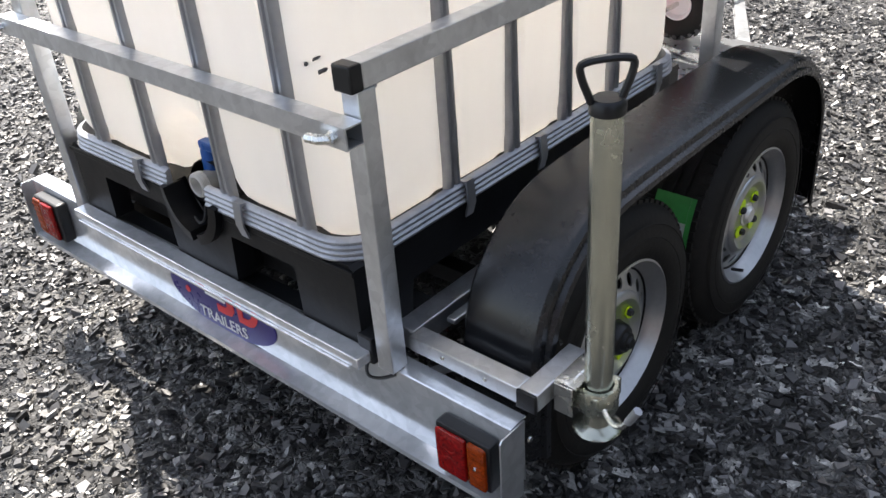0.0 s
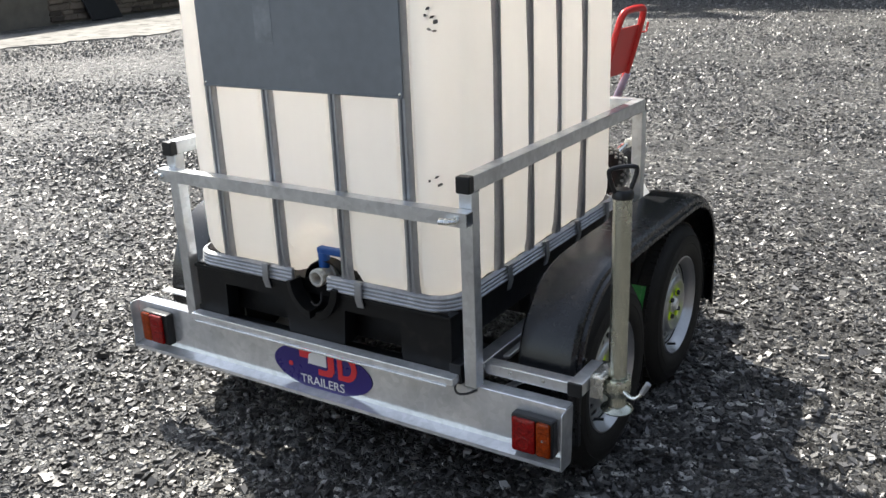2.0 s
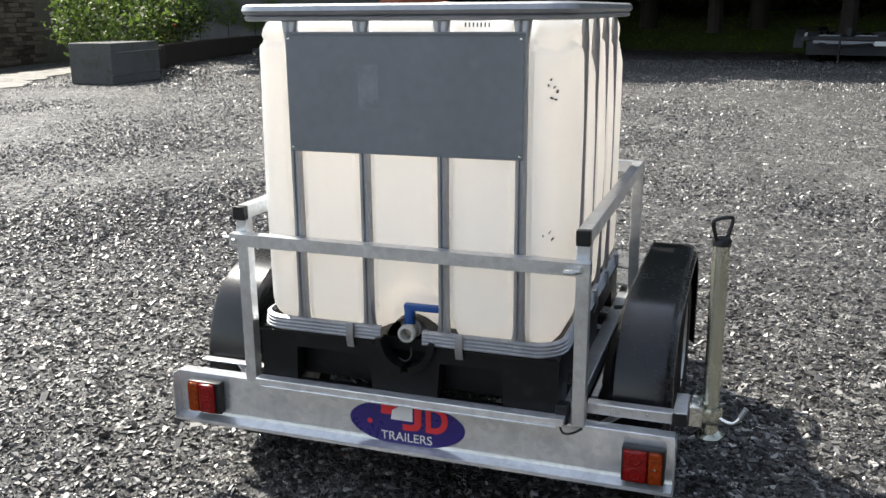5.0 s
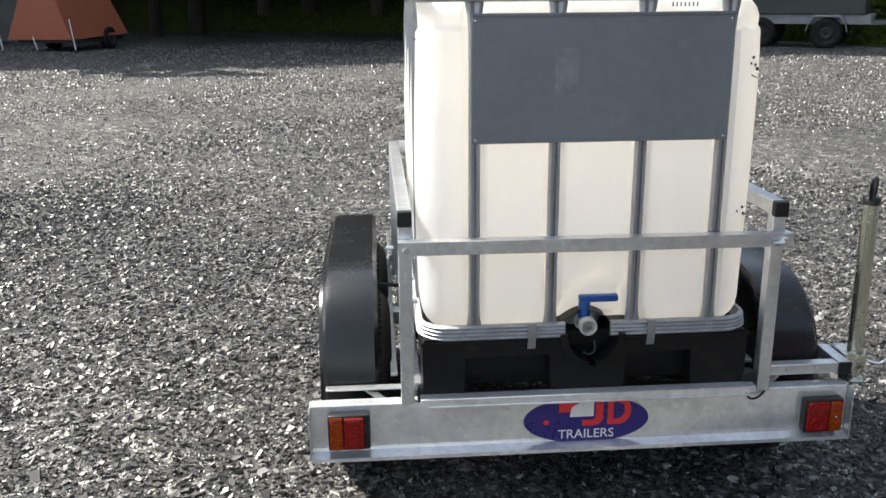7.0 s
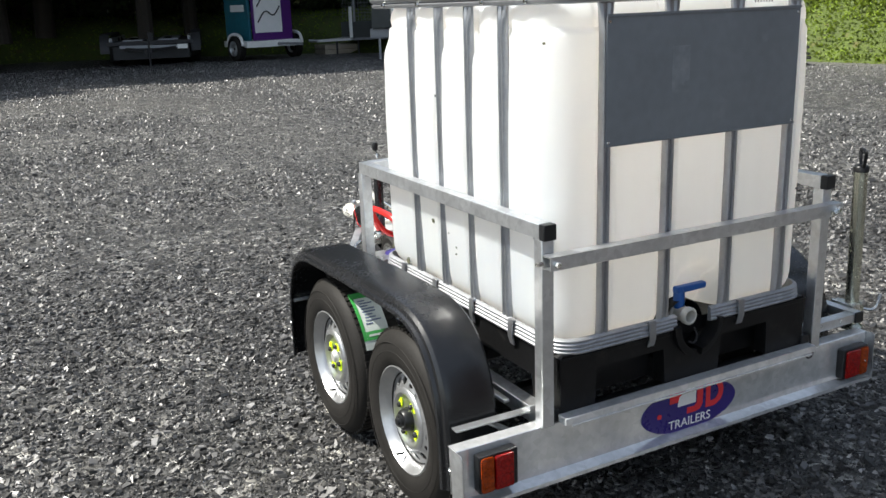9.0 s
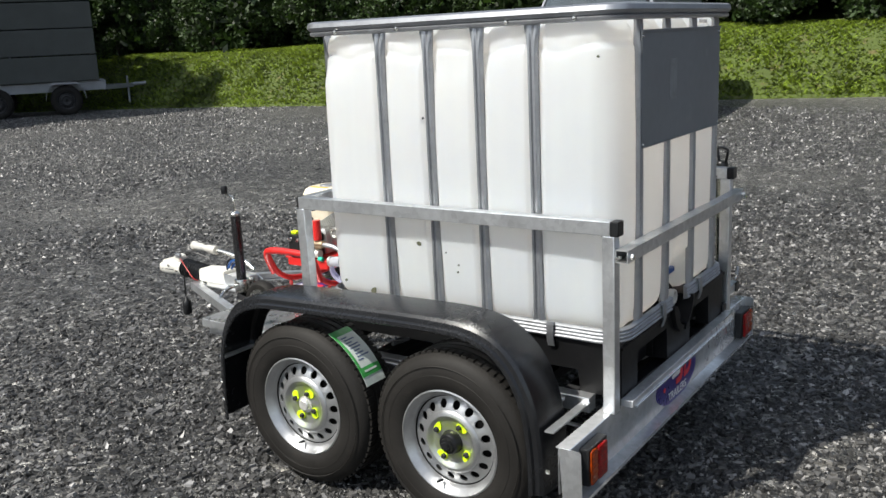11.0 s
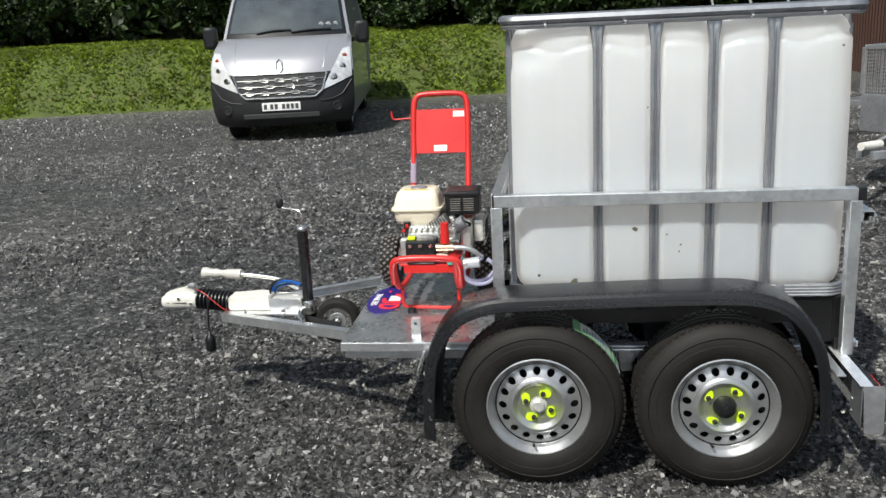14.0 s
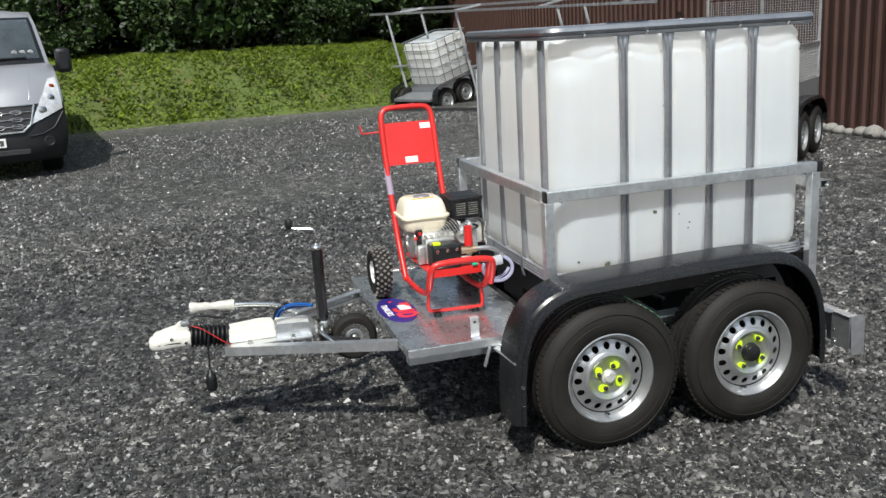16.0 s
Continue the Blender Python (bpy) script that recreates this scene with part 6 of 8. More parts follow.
    part("hose_clip", Tube([(-0.232, 1.298, 0.694), (-0.231, 1.292, 0.687)], 0.0115, 12), CHROME, PW)
    part("outlet_stub", Lathe([(0, 0.012), (0.016, 0.012), (0.018, 0.020), (0.024, 0.020), (0.026, 0.0), (0.026, -0.03)], 20, Matrix.Translation((-0.12, 1.430, 0.760)) @ Matrix.Rotation(math.pi, 4, "Z")), ALLOY, eng)
    spring = [Vector((-0.13, 1.415 + 0.010 * math.cos(0.9 * k), 0.775 + 0.0016 * k + 0.010 * math.sin(0.9 * k))) for k in range(36)]
    part("governor_spring", Tube(spring, 0.002, 5), CHROME, eng)
    # carburettor, governor links, covers and fixings that crowd the engine
    part("carburettor", Box((-0.075, 1.415, 0.765), (-0.025, 1.470, 0.825), 0.010), CAST, eng)
    part("carburettor_bowl", Lathe([(0, 0.022), (0.016, 0.020), (0.019, 0.0), (0.019, -0.02)], 16, Matrix.Translation((-0.055, 1.442, 0.748)) @ Matrix.Rotation(math.pi / 2, 4, "Y")), CHROME, eng)
    part("throttle_link", Tube([(-0.085, 1.43, 0.80), (-0.090, 1.50, 0.815), (-0.085, 1.56, 0.77)], 0.0025, 6), CHROME, eng)
    part("throttle_link", Tube([(-0.095, 1.46, 0.77), (-0.100, 1.53, 0.79), (-0.095, 1.58, 0.76)], 0.0025, 6), CHROME, eng)
    part("control_plate", Box((-0.094, 1.50, 0.742), (-0.088, 1.585, 0.795), 0.002), CHROME, eng)
    part("ignition_coil", Box((-0.10, 1.59, 0.735), (-0.06, 1.625, 0.775), 0.006), BLACK, eng)
    part("fuel_line", Tube(soften([(-0.03, 1.53, 0.785), (-0.06, 1.51, 0.755), (-0.075, 1.47, 0.77), (-0.06, 1.45, 0.79)], 2), 0.004, 6), BLACK, eng)
    part("oil_dipstick", Lathe([(0, 0.020), (0.012, 0.020), (0.015, 0.012), (0.010, 0.0), (0.010, -0.012)], 12, Matrix.Translation((-0.118, 1.600, 0.70)) @ Matrix.Rotation(math.pi, 4, "Z")), BLACK, eng)
    for k in range(9):
        a = 2 * math.pi * k / 9
        part("bolt", Lathe([(0, 0.006), (0.006, 0.006), (0.007, 0.002), (0.007, 0)], 6, Matrix.Translation((-0.112, 1.550 + 0.052 * math.cos(a), 0.722 + 0.052 * math.sin(a))) @ Matrix.Rotation(math.pi, 4, "Z")), CHROME, eng)
    for k in range(5):
        part("case_rib", Box((-0.118, 1.475 + 0.026 * k, 0.664), (-0.108, 1.481 + 0.026 * k, 0.70), 0.001), ALLOY, eng)
    for k in range(6):
        part("pump_rib", Box((-0.155, 1.473 + 0.024 * k, 0.78), (-0.108, 1.478 + 0.024 * k, 0.792), 0.001), ALLOY, eng)
    part("exhaust_cap", Lathe([(0, 0.004), (0.020, 0.004), (0.022, 0.010), (0.028, 0.008), (0.029, -0.06)], 20, Matrix.Translation((-0.085, 1.378, 0.806)) @ Matrix.Rotation(radians(-100), 4, "Z") @ Matrix.Rotation(radians(-35), 4, "Y")), GREY_STEEL, eng, "round steel exhaust outlet")
    part("exhaust_guard", Box((-0.05, 1.292, 0.69), (0.14, 1.298, 0.81), 0.002), CHROME, eng)
    # dark strips on the plate paint the shade of uncut slots
    for k in range(5):
        part("guard_slot_shade", Box((-0.03 + 0.034 * k, 1.290, 0.71), (-0.018 + 0.034 * k, 1.2925, 0.79)), DARK, eng)
    for y in (1.50, 1.565):
        part("bolt", Tube([(-0.20, y, 0.655), (-0.20, y, 0.667)], 0.007, 6), CHROME, PW)


RUBBER_GREY = material("dusty_tyre_rubber", (0.13, 0.125, 0.115), 0.85, 0, 0.4, 30, 90, 0.3, (0.20, 0.19, 0.17), 0.4)
YELLOW_LABEL = material("yellow_label", (0.62, 0.42, 0.06), 0.4, 0, 0.2, 60, 200, 0.0)
washer()
PW.matrix_world = Matrix.Translation((0, 0.005, 0.4560)) @ Matrix.Diagonal((1, 1, 0.965, 1)) @ Matrix.Translation((0, 0, -0.4425)) @ PW.matrix_world


# ---- bank, grass and hedge ----
def base_line(step=0.5):
    pts = soften([(x, y, 0) for x, y in BASE], 2)
    out = []
    for a, b in zip(pts, pts[1:]):
        n = max(1, int((b - a).length / step))
        out += [a.lerp(b, k / n) for k in range(n)]
    return out + [pts[-1]]


LINE = base_line()


def line_normal(i):
    a, b = LINE[max(i - 1, 0)], LINE[min(i + 1, len(LINE) - 1)]
    d = (b - a).normalized()
    return Vector((-d.y, d.x, 0)) if (-d.y + d.x) > 0 else Vector((d.y, -d.x, 0))


PROFILE = [(-0.6, -0.14), (0, 0.0), (0.3, 0.15), (0.75, 0.52), (1.25, 0.92), (1.75, 1.22), (2.25, 1.37), (3.0, 1.46), (4.2, 1.52), (6, 1.6), (12, 2.0), (16, 6.5), (40, 9.0)]


def bank_point(i, o):
    i = min(max(i, 0), len(LINE) - 1.001)
    k, f = int(i), i - int(i)
    p = LINE[k].lerp(LINE[k + 1], f)
    n = line_normal(k).lerp(line_normal(k + 1), f)
    for (o0, z0), (o1, z1) in zip(PROFILE, PROFILE[1:]):
        if o <= o1:
            z = z0 + (z1 - z0) * (o - o0) / (o1 - o0)
            break
    q = p + n * o
    z = z + height(p.x, p.y) + 0.10 * noise.noise(Vector((q.x * 0.5, q.y * 0.5, 3))) * smooth01(o / 1.2) + 0.03 * noise.noise(Vector((q.x * 2, q.y * 2, 5))) * smooth01(o)
    return Vector((q.x + 0.15 * noise.noise(Vector((q.x, q.y, 9))), q.y, z))


def build_bank():
    offs = [-0.6, -0.2, 0, 0.15, 0.3, 0.5, 0.75, 1.0, 1.25, 1.5, 1.75, 2.0, 2.25, 2.6, 3.0, 3.6, 4.2, 5, 6, 9, 12, 14, 16, 24, 39]
    verts, faces = [], []
    for i in range(len(LINE)):
        verts += [bank_point(i, o) for o in offs]
    w = len(offs)
    for i in range(len(LINE) - 1):
        for j in range(w - 1):
            a = i * w + j
            faces.append((a, a + 1, a + w + 1, a + w))
    solo("grass_bank", raw_mesh("grass_bank", verts, faces, TURF, True), None, "sloping bank of rough green turf at the yard's edge", "bank", kind="structure")
    rng = random.Random(11)
    verts, faces = [], []
    lo = next(i for i, p in enumerate(LINE) if p.x > -8)
    hi = next(i for i, p in enumerate(LINE) if p.x > 20 and p.y < -5.6)
    near = next(i for i, p in enumerate(LINE) if p.x > 11.5)
    for k in range(100000):
        i, o = rng.uniform(near if k % 6 else lo, hi), rng.random() ** 0.9 * 3.7 - 0.10
        p = bank_point(i, max(o, -0.1)) - Vector((0, 0, 0.02))
        patch = noise.noise(Vector((p.x * 0.8, p.y * 0.8, 1)))
        h = rng.uniform(0.05, 0.13) * (1 + 0.7 * patch) * (0.5 if o < 0.1 else 1)
        a = rng.uniform(0, 2 * math.pi)
        w = rng.uniform(0.018, 0.042)
        d = Vector((math.cos(a), math.sin(a), 0))
        lean = Vector((rng.uniform(-0.9, 0.9), rng.uniform(-0.9, 0.9), 0.9)) * h
        n = len(verts)
        verts += [p - d * w, p + d * w, p + lean * 0.6 + d * w * 0.7, p + lean * 0.6 - d * w * 0.7, p + lean + Vector((lean.x * 0.6, lean.y * 0.6, -0.1 * h))]
        faces += [(n, n + 1, n + 2, n + 3), (n + 3, n + 2, n + 4)]
    solo("grass", raw_mesh("grass", verts, faces, GRASS), None, "tufts of rough green grass covering the bank", "grass", kind="stuff")


build_bank()


def crown_mesh(name, seed, n, hx, hz, leaf):
    """Leaves in uneven clumps inside a rough upright shape, base at z = 0."""
    rng = np.random.RandomState(seed)
    k = 46
    c = rng.normal(size=(k, 3))
    c /= np.linalg.norm(c, axis=1)[:, None]
    c *= (0.45 + 0.55 * rng.rand(k, 1) ** 0.4)
    c = c * np.array([hx, hx, hz / 2]) + np.array([0, 0, hz / 2])
    r = hx * (0.22 + 0.25 * rng.rand(k))
    pick = rng.randint(0, k, n)
    d = rng.normal(size=(n, 3))
    d /= np.linalg.norm(d, axis=1)[:, None]
    p = c[pick] + d * (r[pick] * rng.rand(n) ** 0.35)[:, None]
    p[:, 2] = np.maximum(p[:, 2], -0.3)
    u = rng.normal(size=(n, 3))
    u /= np.linalg.norm(u, axis=1)[:, None]
    w = np.cross(u, rng.normal(size=(n, 3)))
    w /= np.linalg.norm(w, axis=1)[:, None]
    s = leaf * (0.6 + 0.8 * rng.rand(n))[:, None]
    v = np.empty((n, 4, 3))
    v[:, 0], v[:, 1], v[:, 2], v[:, 3] = p - u * s, p + w * s * 0.5, p + u * s, p - w * s * 0.5
    f = np.arange(n * 4).reshape(n, 4)
    return raw_mesh(name, v.reshape(-1, 3).tolist(), f.tolist(), LEAF)


def trunk_mesh(seed, h, r):
    rng = random.Random(seed)
    bm = Tube([(0, 0, -0.4), (0.05, 0, h * 0.3), (-0.05, 0.08, h * 0.6), (0.1, 0, h * 0.95)], [r, r * 0.8, r * 0.5, r * 0.12], 9)
    for k in range(8):
        z = h * rng.uniform(0.15, 0.8)
        a = rng.uniform(0, 6.28)
        q = h * rng.uniform(0.15, 0.3)
        tube(bm, [(0, 0, z), (q * 0.5 * math.cos(a), q * 0.5 * math.sin(a), z + q * 0.45), (q * math.cos(a), q * math.sin(a), z + q * 0.8)], [r * 0.4, r * 0.25, r * 0.06], 6)
    return finish(bm, "trunk", BARK)


def hedge():
    crowns = [crown_mesh("crown", 20 + k, 4400, 1.7, 4.2, 0.115) for k in range(3)]
    talls = [crown_mesh("crown", 40 + k, 4200, 3.0, 8.5, 0.21) for k in range(2)]
    trunk, tall = trunk_mesh(1, 3.6, 0.11), trunk_mesh(2, 7.0, 0.2)
    rng = random.Random(5)

    def plant(i, o, kind, scale):
        p = bank_point(i, o)
        name, label = ("hedge_tree", "dense dark green hedgerow tree above the bank") if kind == 0 else ("tree", "tall dark leafy tree behind the hedge")
        t = thing(name, (p.x, p.y, p.z - 0.1), label, "tree", "hedgerow trees", turn=rng.uniform(0, 360))
        m = PLACE[t] @ Matrix.Scale(scale, 4)
        part("trunk", trunk if kind == 0 else tall, None, t, "", m)
        part("crown", rng.choice(crowns if kind == 0 else talls), None, t, "", m @ pose(0, 0, 0.0 if kind == 0 else 0.8))
    n = len(LINE)
    lo = next(i for i, p in enumerate(LINE) if p.x > -16)
    hi = next(i for i, p in enumerate(LINE) if p.x > 31 and p.y < -5.6)
    i = lo
    while i < hi:
        plant(i, rng.uniform(4.0, 4.8), 0, rng.uniform(1.1, 1.4))
        i += rng.uniform(4.4, 5.6)
    i = lo + 2
    while i < hi:
        plant(i, rng.uniform(7.5, 9.0), 1, rng.uniform(0.95, 1.2))
        i += rng.uniform(7.5, 9.0)
    i = lo
    while i < hi:
        plant(i, rng.uniform(3.2, 3.9), 0, rng.uniform(0.4, 0.62))
        i += rng.uniform(2.1, 3.2)
    i = lo
    while i < hi:
        plant(i, rng.uniform(5.6, 6.6), 0, rng.uniform(0.9, 1.15))
        i += rng.uniform(4.0, 5.2)
    # the hedgerow bends round behind the steel building
    for x, y, kind, s in ((22.6, -3.3, 0, 0.75), (23.8, -4.0, 0, 0.95), (25.3, -4.4, 0, 1.2), (26.6, -5.0, 0, 1.2), (28.0, -5.9, 0, 1.35), (29.3, -7.2, 0, 1.3), (27.6, -3.6, 1, 0.95), (30.6, -5.6, 1, 1.05), (31.5, -8.6, 1, 1.1)):
        i = min(range(len(LINE)), key=lambda j: (LINE[j].x - x) ** 2 + (LINE[j].y - y) ** 2)
        plant(i, max(0.0, math.hypot(LINE[i].x - x, LINE[i].y - y)), kind, s)
    # dense thicket closing the view behind
    r2 = np.random.RandomState(77)
    n = 30000
    ii, oo, zz = r2.uniform(lo - 20, hi + 10, n), r2.uniform(9.5, 13.0, n), r2.rand(n) ** 0.8 * 9.0
    base = [bank_point(a, o) for a, o in zip(ii, oo)]
    p = np.array([(q.x, q.y, q.z) for q in base])
    p[:, 2] += zz
    u = r2.normal(size=(n, 3))
    u /= np.linalg.norm(u, axis=1)[:, None]
    w = np.cross(u, r2.normal(size=(n, 3)))
    w /= np.linalg.norm(w, axis=1)[:, None]
    s = 0.22 + 0.22 * r2.rand(n, 1)
    v = np.stack([p - u * s, p + w * s * 0.6, p + u * s, p - w * s * 0.6], 1)
    solo("thicket", raw_mesh("thicket", v.reshape(-1, 3).tolist(), np.arange(n * 4).reshape(n, 4).tolist(), LEAF), None, "dark tangled thicket behind the hedgerow", "thicket", kind="stuff")
    # spreading trees whose low crowns hang over the bank and back wall, holding off skylight
    spread = [crown_mesh("crown", 80 + k, 8000, 5.4, 6.5, 0.34) for k in range(2)]
    bole = trunk_mesh(4, 8.0, 0.26)
    for x, y in ((-31.0, 37.0), (-26.8, 37.2), (-22.4, 36.6), (-18.0, 35.0), (-13.5, 34.5), (-9.0, 34.0), (-4.6, 32.2), (-0.4, 30.4), (3.6, 28.2), (5.6, 30.6)):
        z = height(x, y) + (1.2 if x > -8 else 0.0)
        t = thing("tree", (x, y, z), "spreading dark tree overhanging the shaded bank", "tree", "shade trees", turn=rng.uniform(0, 360))
        part("trunk", bole, None, t, "", PLACE[t])
        part("crown", rng.choice(spread), None, t, "", PLACE[t] @ pose(0, 0, 2.0 if x > -8 else 3.0))
    # high crowns, out of view, added to lean out and shade the yard's edge
    high = [crown_mesh("crown", 90 + k, 8500, 4.6, 8.0, 0.46) for k in range(2)]
    for x, y in ((-16.5, 35.0), (-12.0, 35.5), (-7.5, 34.5), (-3.0, 33.5), (1.0, 32.2)):
        z = height(x, y) + (1.3 if x > -6 else 0.0)
        t = thing("tree", (x, y, z), "tall tree with an unseen crown added to shade the yard edge", "tree", "shade trees", turn=rng.uniform(-10, 10))
        trunk = Tube([(0, 0, -0.4), (0.1, -0.2, 3.0), (-0.05, -1.0, 7.0), (0.1, -2.6, 11.0), (0.0, -3.6, 14.0)], [0.34, 0.28, 0.22, 0.14, 0.04], 10)
        for k in range(6):
            a, h = rng.uniform(0, 6.28), rng.uniform(7.0, 11.0)
            tube(trunk, [(0, -1.0 - 0.4 * (h - 7), h), (1.2 * math.cos(a), -1.4 - 0.4 * (h - 7) + 1.2 * math.sin(a), h + 1.0), (2.8 * math.cos(a), -2.0 - 0.4 * (h - 7) + 2.8 * math.sin(a), h + 1.7)], [0.10, 0.07, 0.02], 6)
        part("trunk", trunk, BARK, t, "", PLACE[t])
        part("crown", rng.choice(high), None, t, "", PLACE[t] @ pose(0, -4.2, 7.6))
    # tall trees added behind the back wall, crowns unseen, to shade that yard end
    shade = [crown_mesh("crown", 70 + k, 8000, 6.2, 17.0, 0.5) for k in range(2)]
    stem = trunk_mesh(3, 14.0, 0.36)
    for x, y, s in ((-20.5, 35.0, 1.35), (-16.0, 36.0, 1.4), (-14.0, 43.0, 1.2), (-6.0, 41.0, 1.1), (1.0, 38.0, 0.9), (7.0, 34.5, 0.8)):
        z = height(x, y) + (1.2 if x > -8 else 0.2)
        t = thing("tree", (x, y, z), "very tall tree with an unseen crown, added behind the back wall for shade", "tree", "shade trees", turn=rng.uniform(0, 360))
        part("trunk", stem, None, t, "", PLACE[t] @ Matrix.Scale(s, 4))
        part("crown", rng.choice(shade), None, t, "", PLACE[t] @ Matrix.Scale(s, 4) @ pose(0, 0, 3.6))


hedge()


# ---- brown steel building ----
def brown_building():
    b = thing("steel_building", (14.0, -6.1, height(14, -6.1)), "dark brown corrugated steel farm building", "building", kind="")
    y = -6.15
    pitch, x0, x1, z1 = 0.20, 3.0, 24.5, 4.6
    prof = [(0, 0), (0.09, 0), (0.115, 0.035), (0.175, 0.035)]
    xs = []
    k = 0
    while x0 + k * pitch < x1:
        xs += [(x0 + k * pitch + a, d) for a, d in prof]
        k += 1
    xs.append((x1, 0.0))
    n = len(xs)
    bm = bmesh.new()
    rows = [[bm.verts.new((x, y + d, z)) for x, d in xs] for z in (-0.1, z1)]
    for i in range(n - 1):
        bm.faces.new((rows[0][i], rows[0][i + 1], rows[1][i + 1], rows[1][i]))
    ext = bmesh.ops.extrude_face_region(bm, geom=bm.faces[:])
    bmesh.ops.translate(bm, vec=(0, -0.12, 0), verts=[v for v in ext["geom"] if isinstance(v, bmesh.types.BMVert)])
    part("wall", bm, BROWN_STEEL, b, "ribbed brown wall sheeting", angle=20)
    part("wall", Box((x1 - 0.1, y - 12, -0.1), (x1, y - 0.12, z1)), BROWN_STEEL, b)
    part("wall", Box((x0, y - 12, -0.1), (x0 + 0.1, y - 0.12, z1)), BROWN_STEEL, b)
    roof = bmesh.new()
    sweep(roof, None, [[(x, y + 0.3, z1), (x, y - 6, z1 + 1.2), (x, y - 12.3, z1), (x, y - 12.3, z1 + 0.1), (x, y - 6, z1 + 1.3), (x, y + 0.3, z1 + 0.1)] for x in (x0 - 0.2, x1 + 0.2)])
    part("roof", roof, BROWN_STEEL, b)
    # loose pale stones along the foot of the wall
    rng = random.Random(2)
    x = 4.5
    while x < 9.5:
        r = rng.uniform(0.07, 0.13)
        bm = bmesh.new()
        bmesh.ops.create_icosphere(bm, subdivisions=2, radius=r)
        for v in bm.verts:
            v.co *= 1 + 0.25 * noise.noise(v.co * 9 + Vector((x, 0, 0)))
            v.co.z *= 0.75
        solo("edging_stone", bm, PALE_CONCRETE, "pale rounded edging stone at the foot of a steel wall", "stone", "edging stones", m=Matrix.Translation((x, y + 0.22 + rng.uniform(-0.04, 0.04), height(x, y) + r * 0.5)))
        x += r * 2 + rng.uniform(0.0, 0.05)


brown_building()


# ---- stone building, concrete strip, blocks and garden wall ----
def stone_building():
    b = thing("stone_building", (-18.2, 8.0, 0), "old rubble stone outbuilding with small pale windows", "building", turn=14.5)
    M = PLACE[b]
    y0, y1, z1 = -6.0, 18.0, 2.9
    wins = [(6.9, 7.42), (9.92, 10.42)]
    sill = 0.78
    cuts = [y0] + [v for w in wins for v in w] + [y1]
    bm = bmesh.new()
    for k in range(0, len(cuts), 2):
        box(bm, (-0.5, cuts[k], -0.2), (0, cuts[k + 1], z1))
    for a, c in wins:
        box(bm, (-0.5, a, -0.2), (0, c, sill))
        box(bm, (-0.5, a, sill + 1.3), (0, c, z1))
    wall = part("wall", bm, MORTAR, b, "rubble stone wall in lime mortar", M)
    roof = bmesh.new()
    sweep(roof, None, [[(0.25, y, z1 - 0.1), (-3, y, z1 + 1.8), (-6.3, y, z1 - 0.1), (-6.3, y, z1), (-3, y, z1 + 1.95), (0.25, y, z1 + 0.05)] for y in (y0 - 0.2, y1 + 0.2)])
    part("roof", roof, GREY_STEEL, b, "grey pitched roof", M)
    for y in (y0, y1 - 0.4):
        part("wall", Box((-6, y, -0.2), (-0.501, y + 0.4, z1)), MORTAR, b, "", M)
    for a, c in wins:
        w = part("window", Box((-0.22, a, sill), (-0.16, c, sill + 1.3)), WHITE, b, "pale painted window board", M)
        part("sill", Box((-0.2, a - 0.08, sill - 0.07), (0.06, c + 0.08, sill - 0.004), 0.01), PALE_CONCRETE, w, "", M)
    rng = random.Random(9)
    meshes = []
    for k in range(6):
        bm = bmesh.new()
        box(bm, (-0.5, -0.5, -0.5), (0.5, 0.5, 0.5), 0.12, None, 1)
        for q in bm.verts:
            q.co += Vector((0, rng.uniform(-0.08, 0.08), rng.uniform(-0.08, 0.08)))
        meshes.append(finish(bm, "stone", STONE))
    z, count = 0.04, 0
    while z < 2.3:
        hh = rng.uniform(0.11, 0.19)
        y = 4.6
        while y < 14.5 and count < 300:
            ln = rng.uniform(0.3, 0.8)
            if not any(a - 0.05 < y + ln and y < c + 0.05 and sill - 0.1 < z + hh and z < sill + 1.3 for a, c in wins):
                part("stone", rng.choice(meshes), None, wall, "", M @ Matrix.Translation((0.01, y + ln / 2, z + hh / 2)) @ Matrix.Diagonal((rng.uniform(0.06, 0.14), ln * 0.95, hh * 0.92, 1)))
                count += 1
            y += ln
        z += hh
    edge = [(-17.3, 5), (-17.9, 12.1), (-18.3, 15), (-18.8, 19.3), (-18.7, 21.5), (-17.8, 20.4), (-17.2, 18.3), (-15.9, 15.5), (-14.3, 12.9), (-13.5, 11.2), (-14.6, 9), (-14.6, 5)]
    edge = [(p.x + 0.5 * noise.noise(p * 1.3) + 0.25 * noise.noise(p * 4.1), p.y + 0.4 * noise.noise(p * 1.7 + Vector((9, 0, 0)))) for p in soften([(x, y, 0) for x, y in edge], 5, True)]
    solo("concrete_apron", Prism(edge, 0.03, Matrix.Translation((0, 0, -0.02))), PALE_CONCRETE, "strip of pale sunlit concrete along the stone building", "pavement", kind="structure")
    solo("slate_slab", Box((-0.03, -0.62, 0), (0.03, 0.62, 0.66), 0.01), DARK, "dark slate slab leaning on the stone wall", "slab", m=M @ Matrix.Translation((0.36, 6.4, -0.01)) @ Matrix.Rotation(-0.42, 4, "Y"))
    solo("loose_block", Box((-0.15, -0.28, 0.004), (0.15, 0.28, 0.07), 0.01), PALE_CONCRETE, "pale block lying by the stone wall", "block", m=M @ Matrix.Translation((1.1, 9.9, 0)))


stone_building()


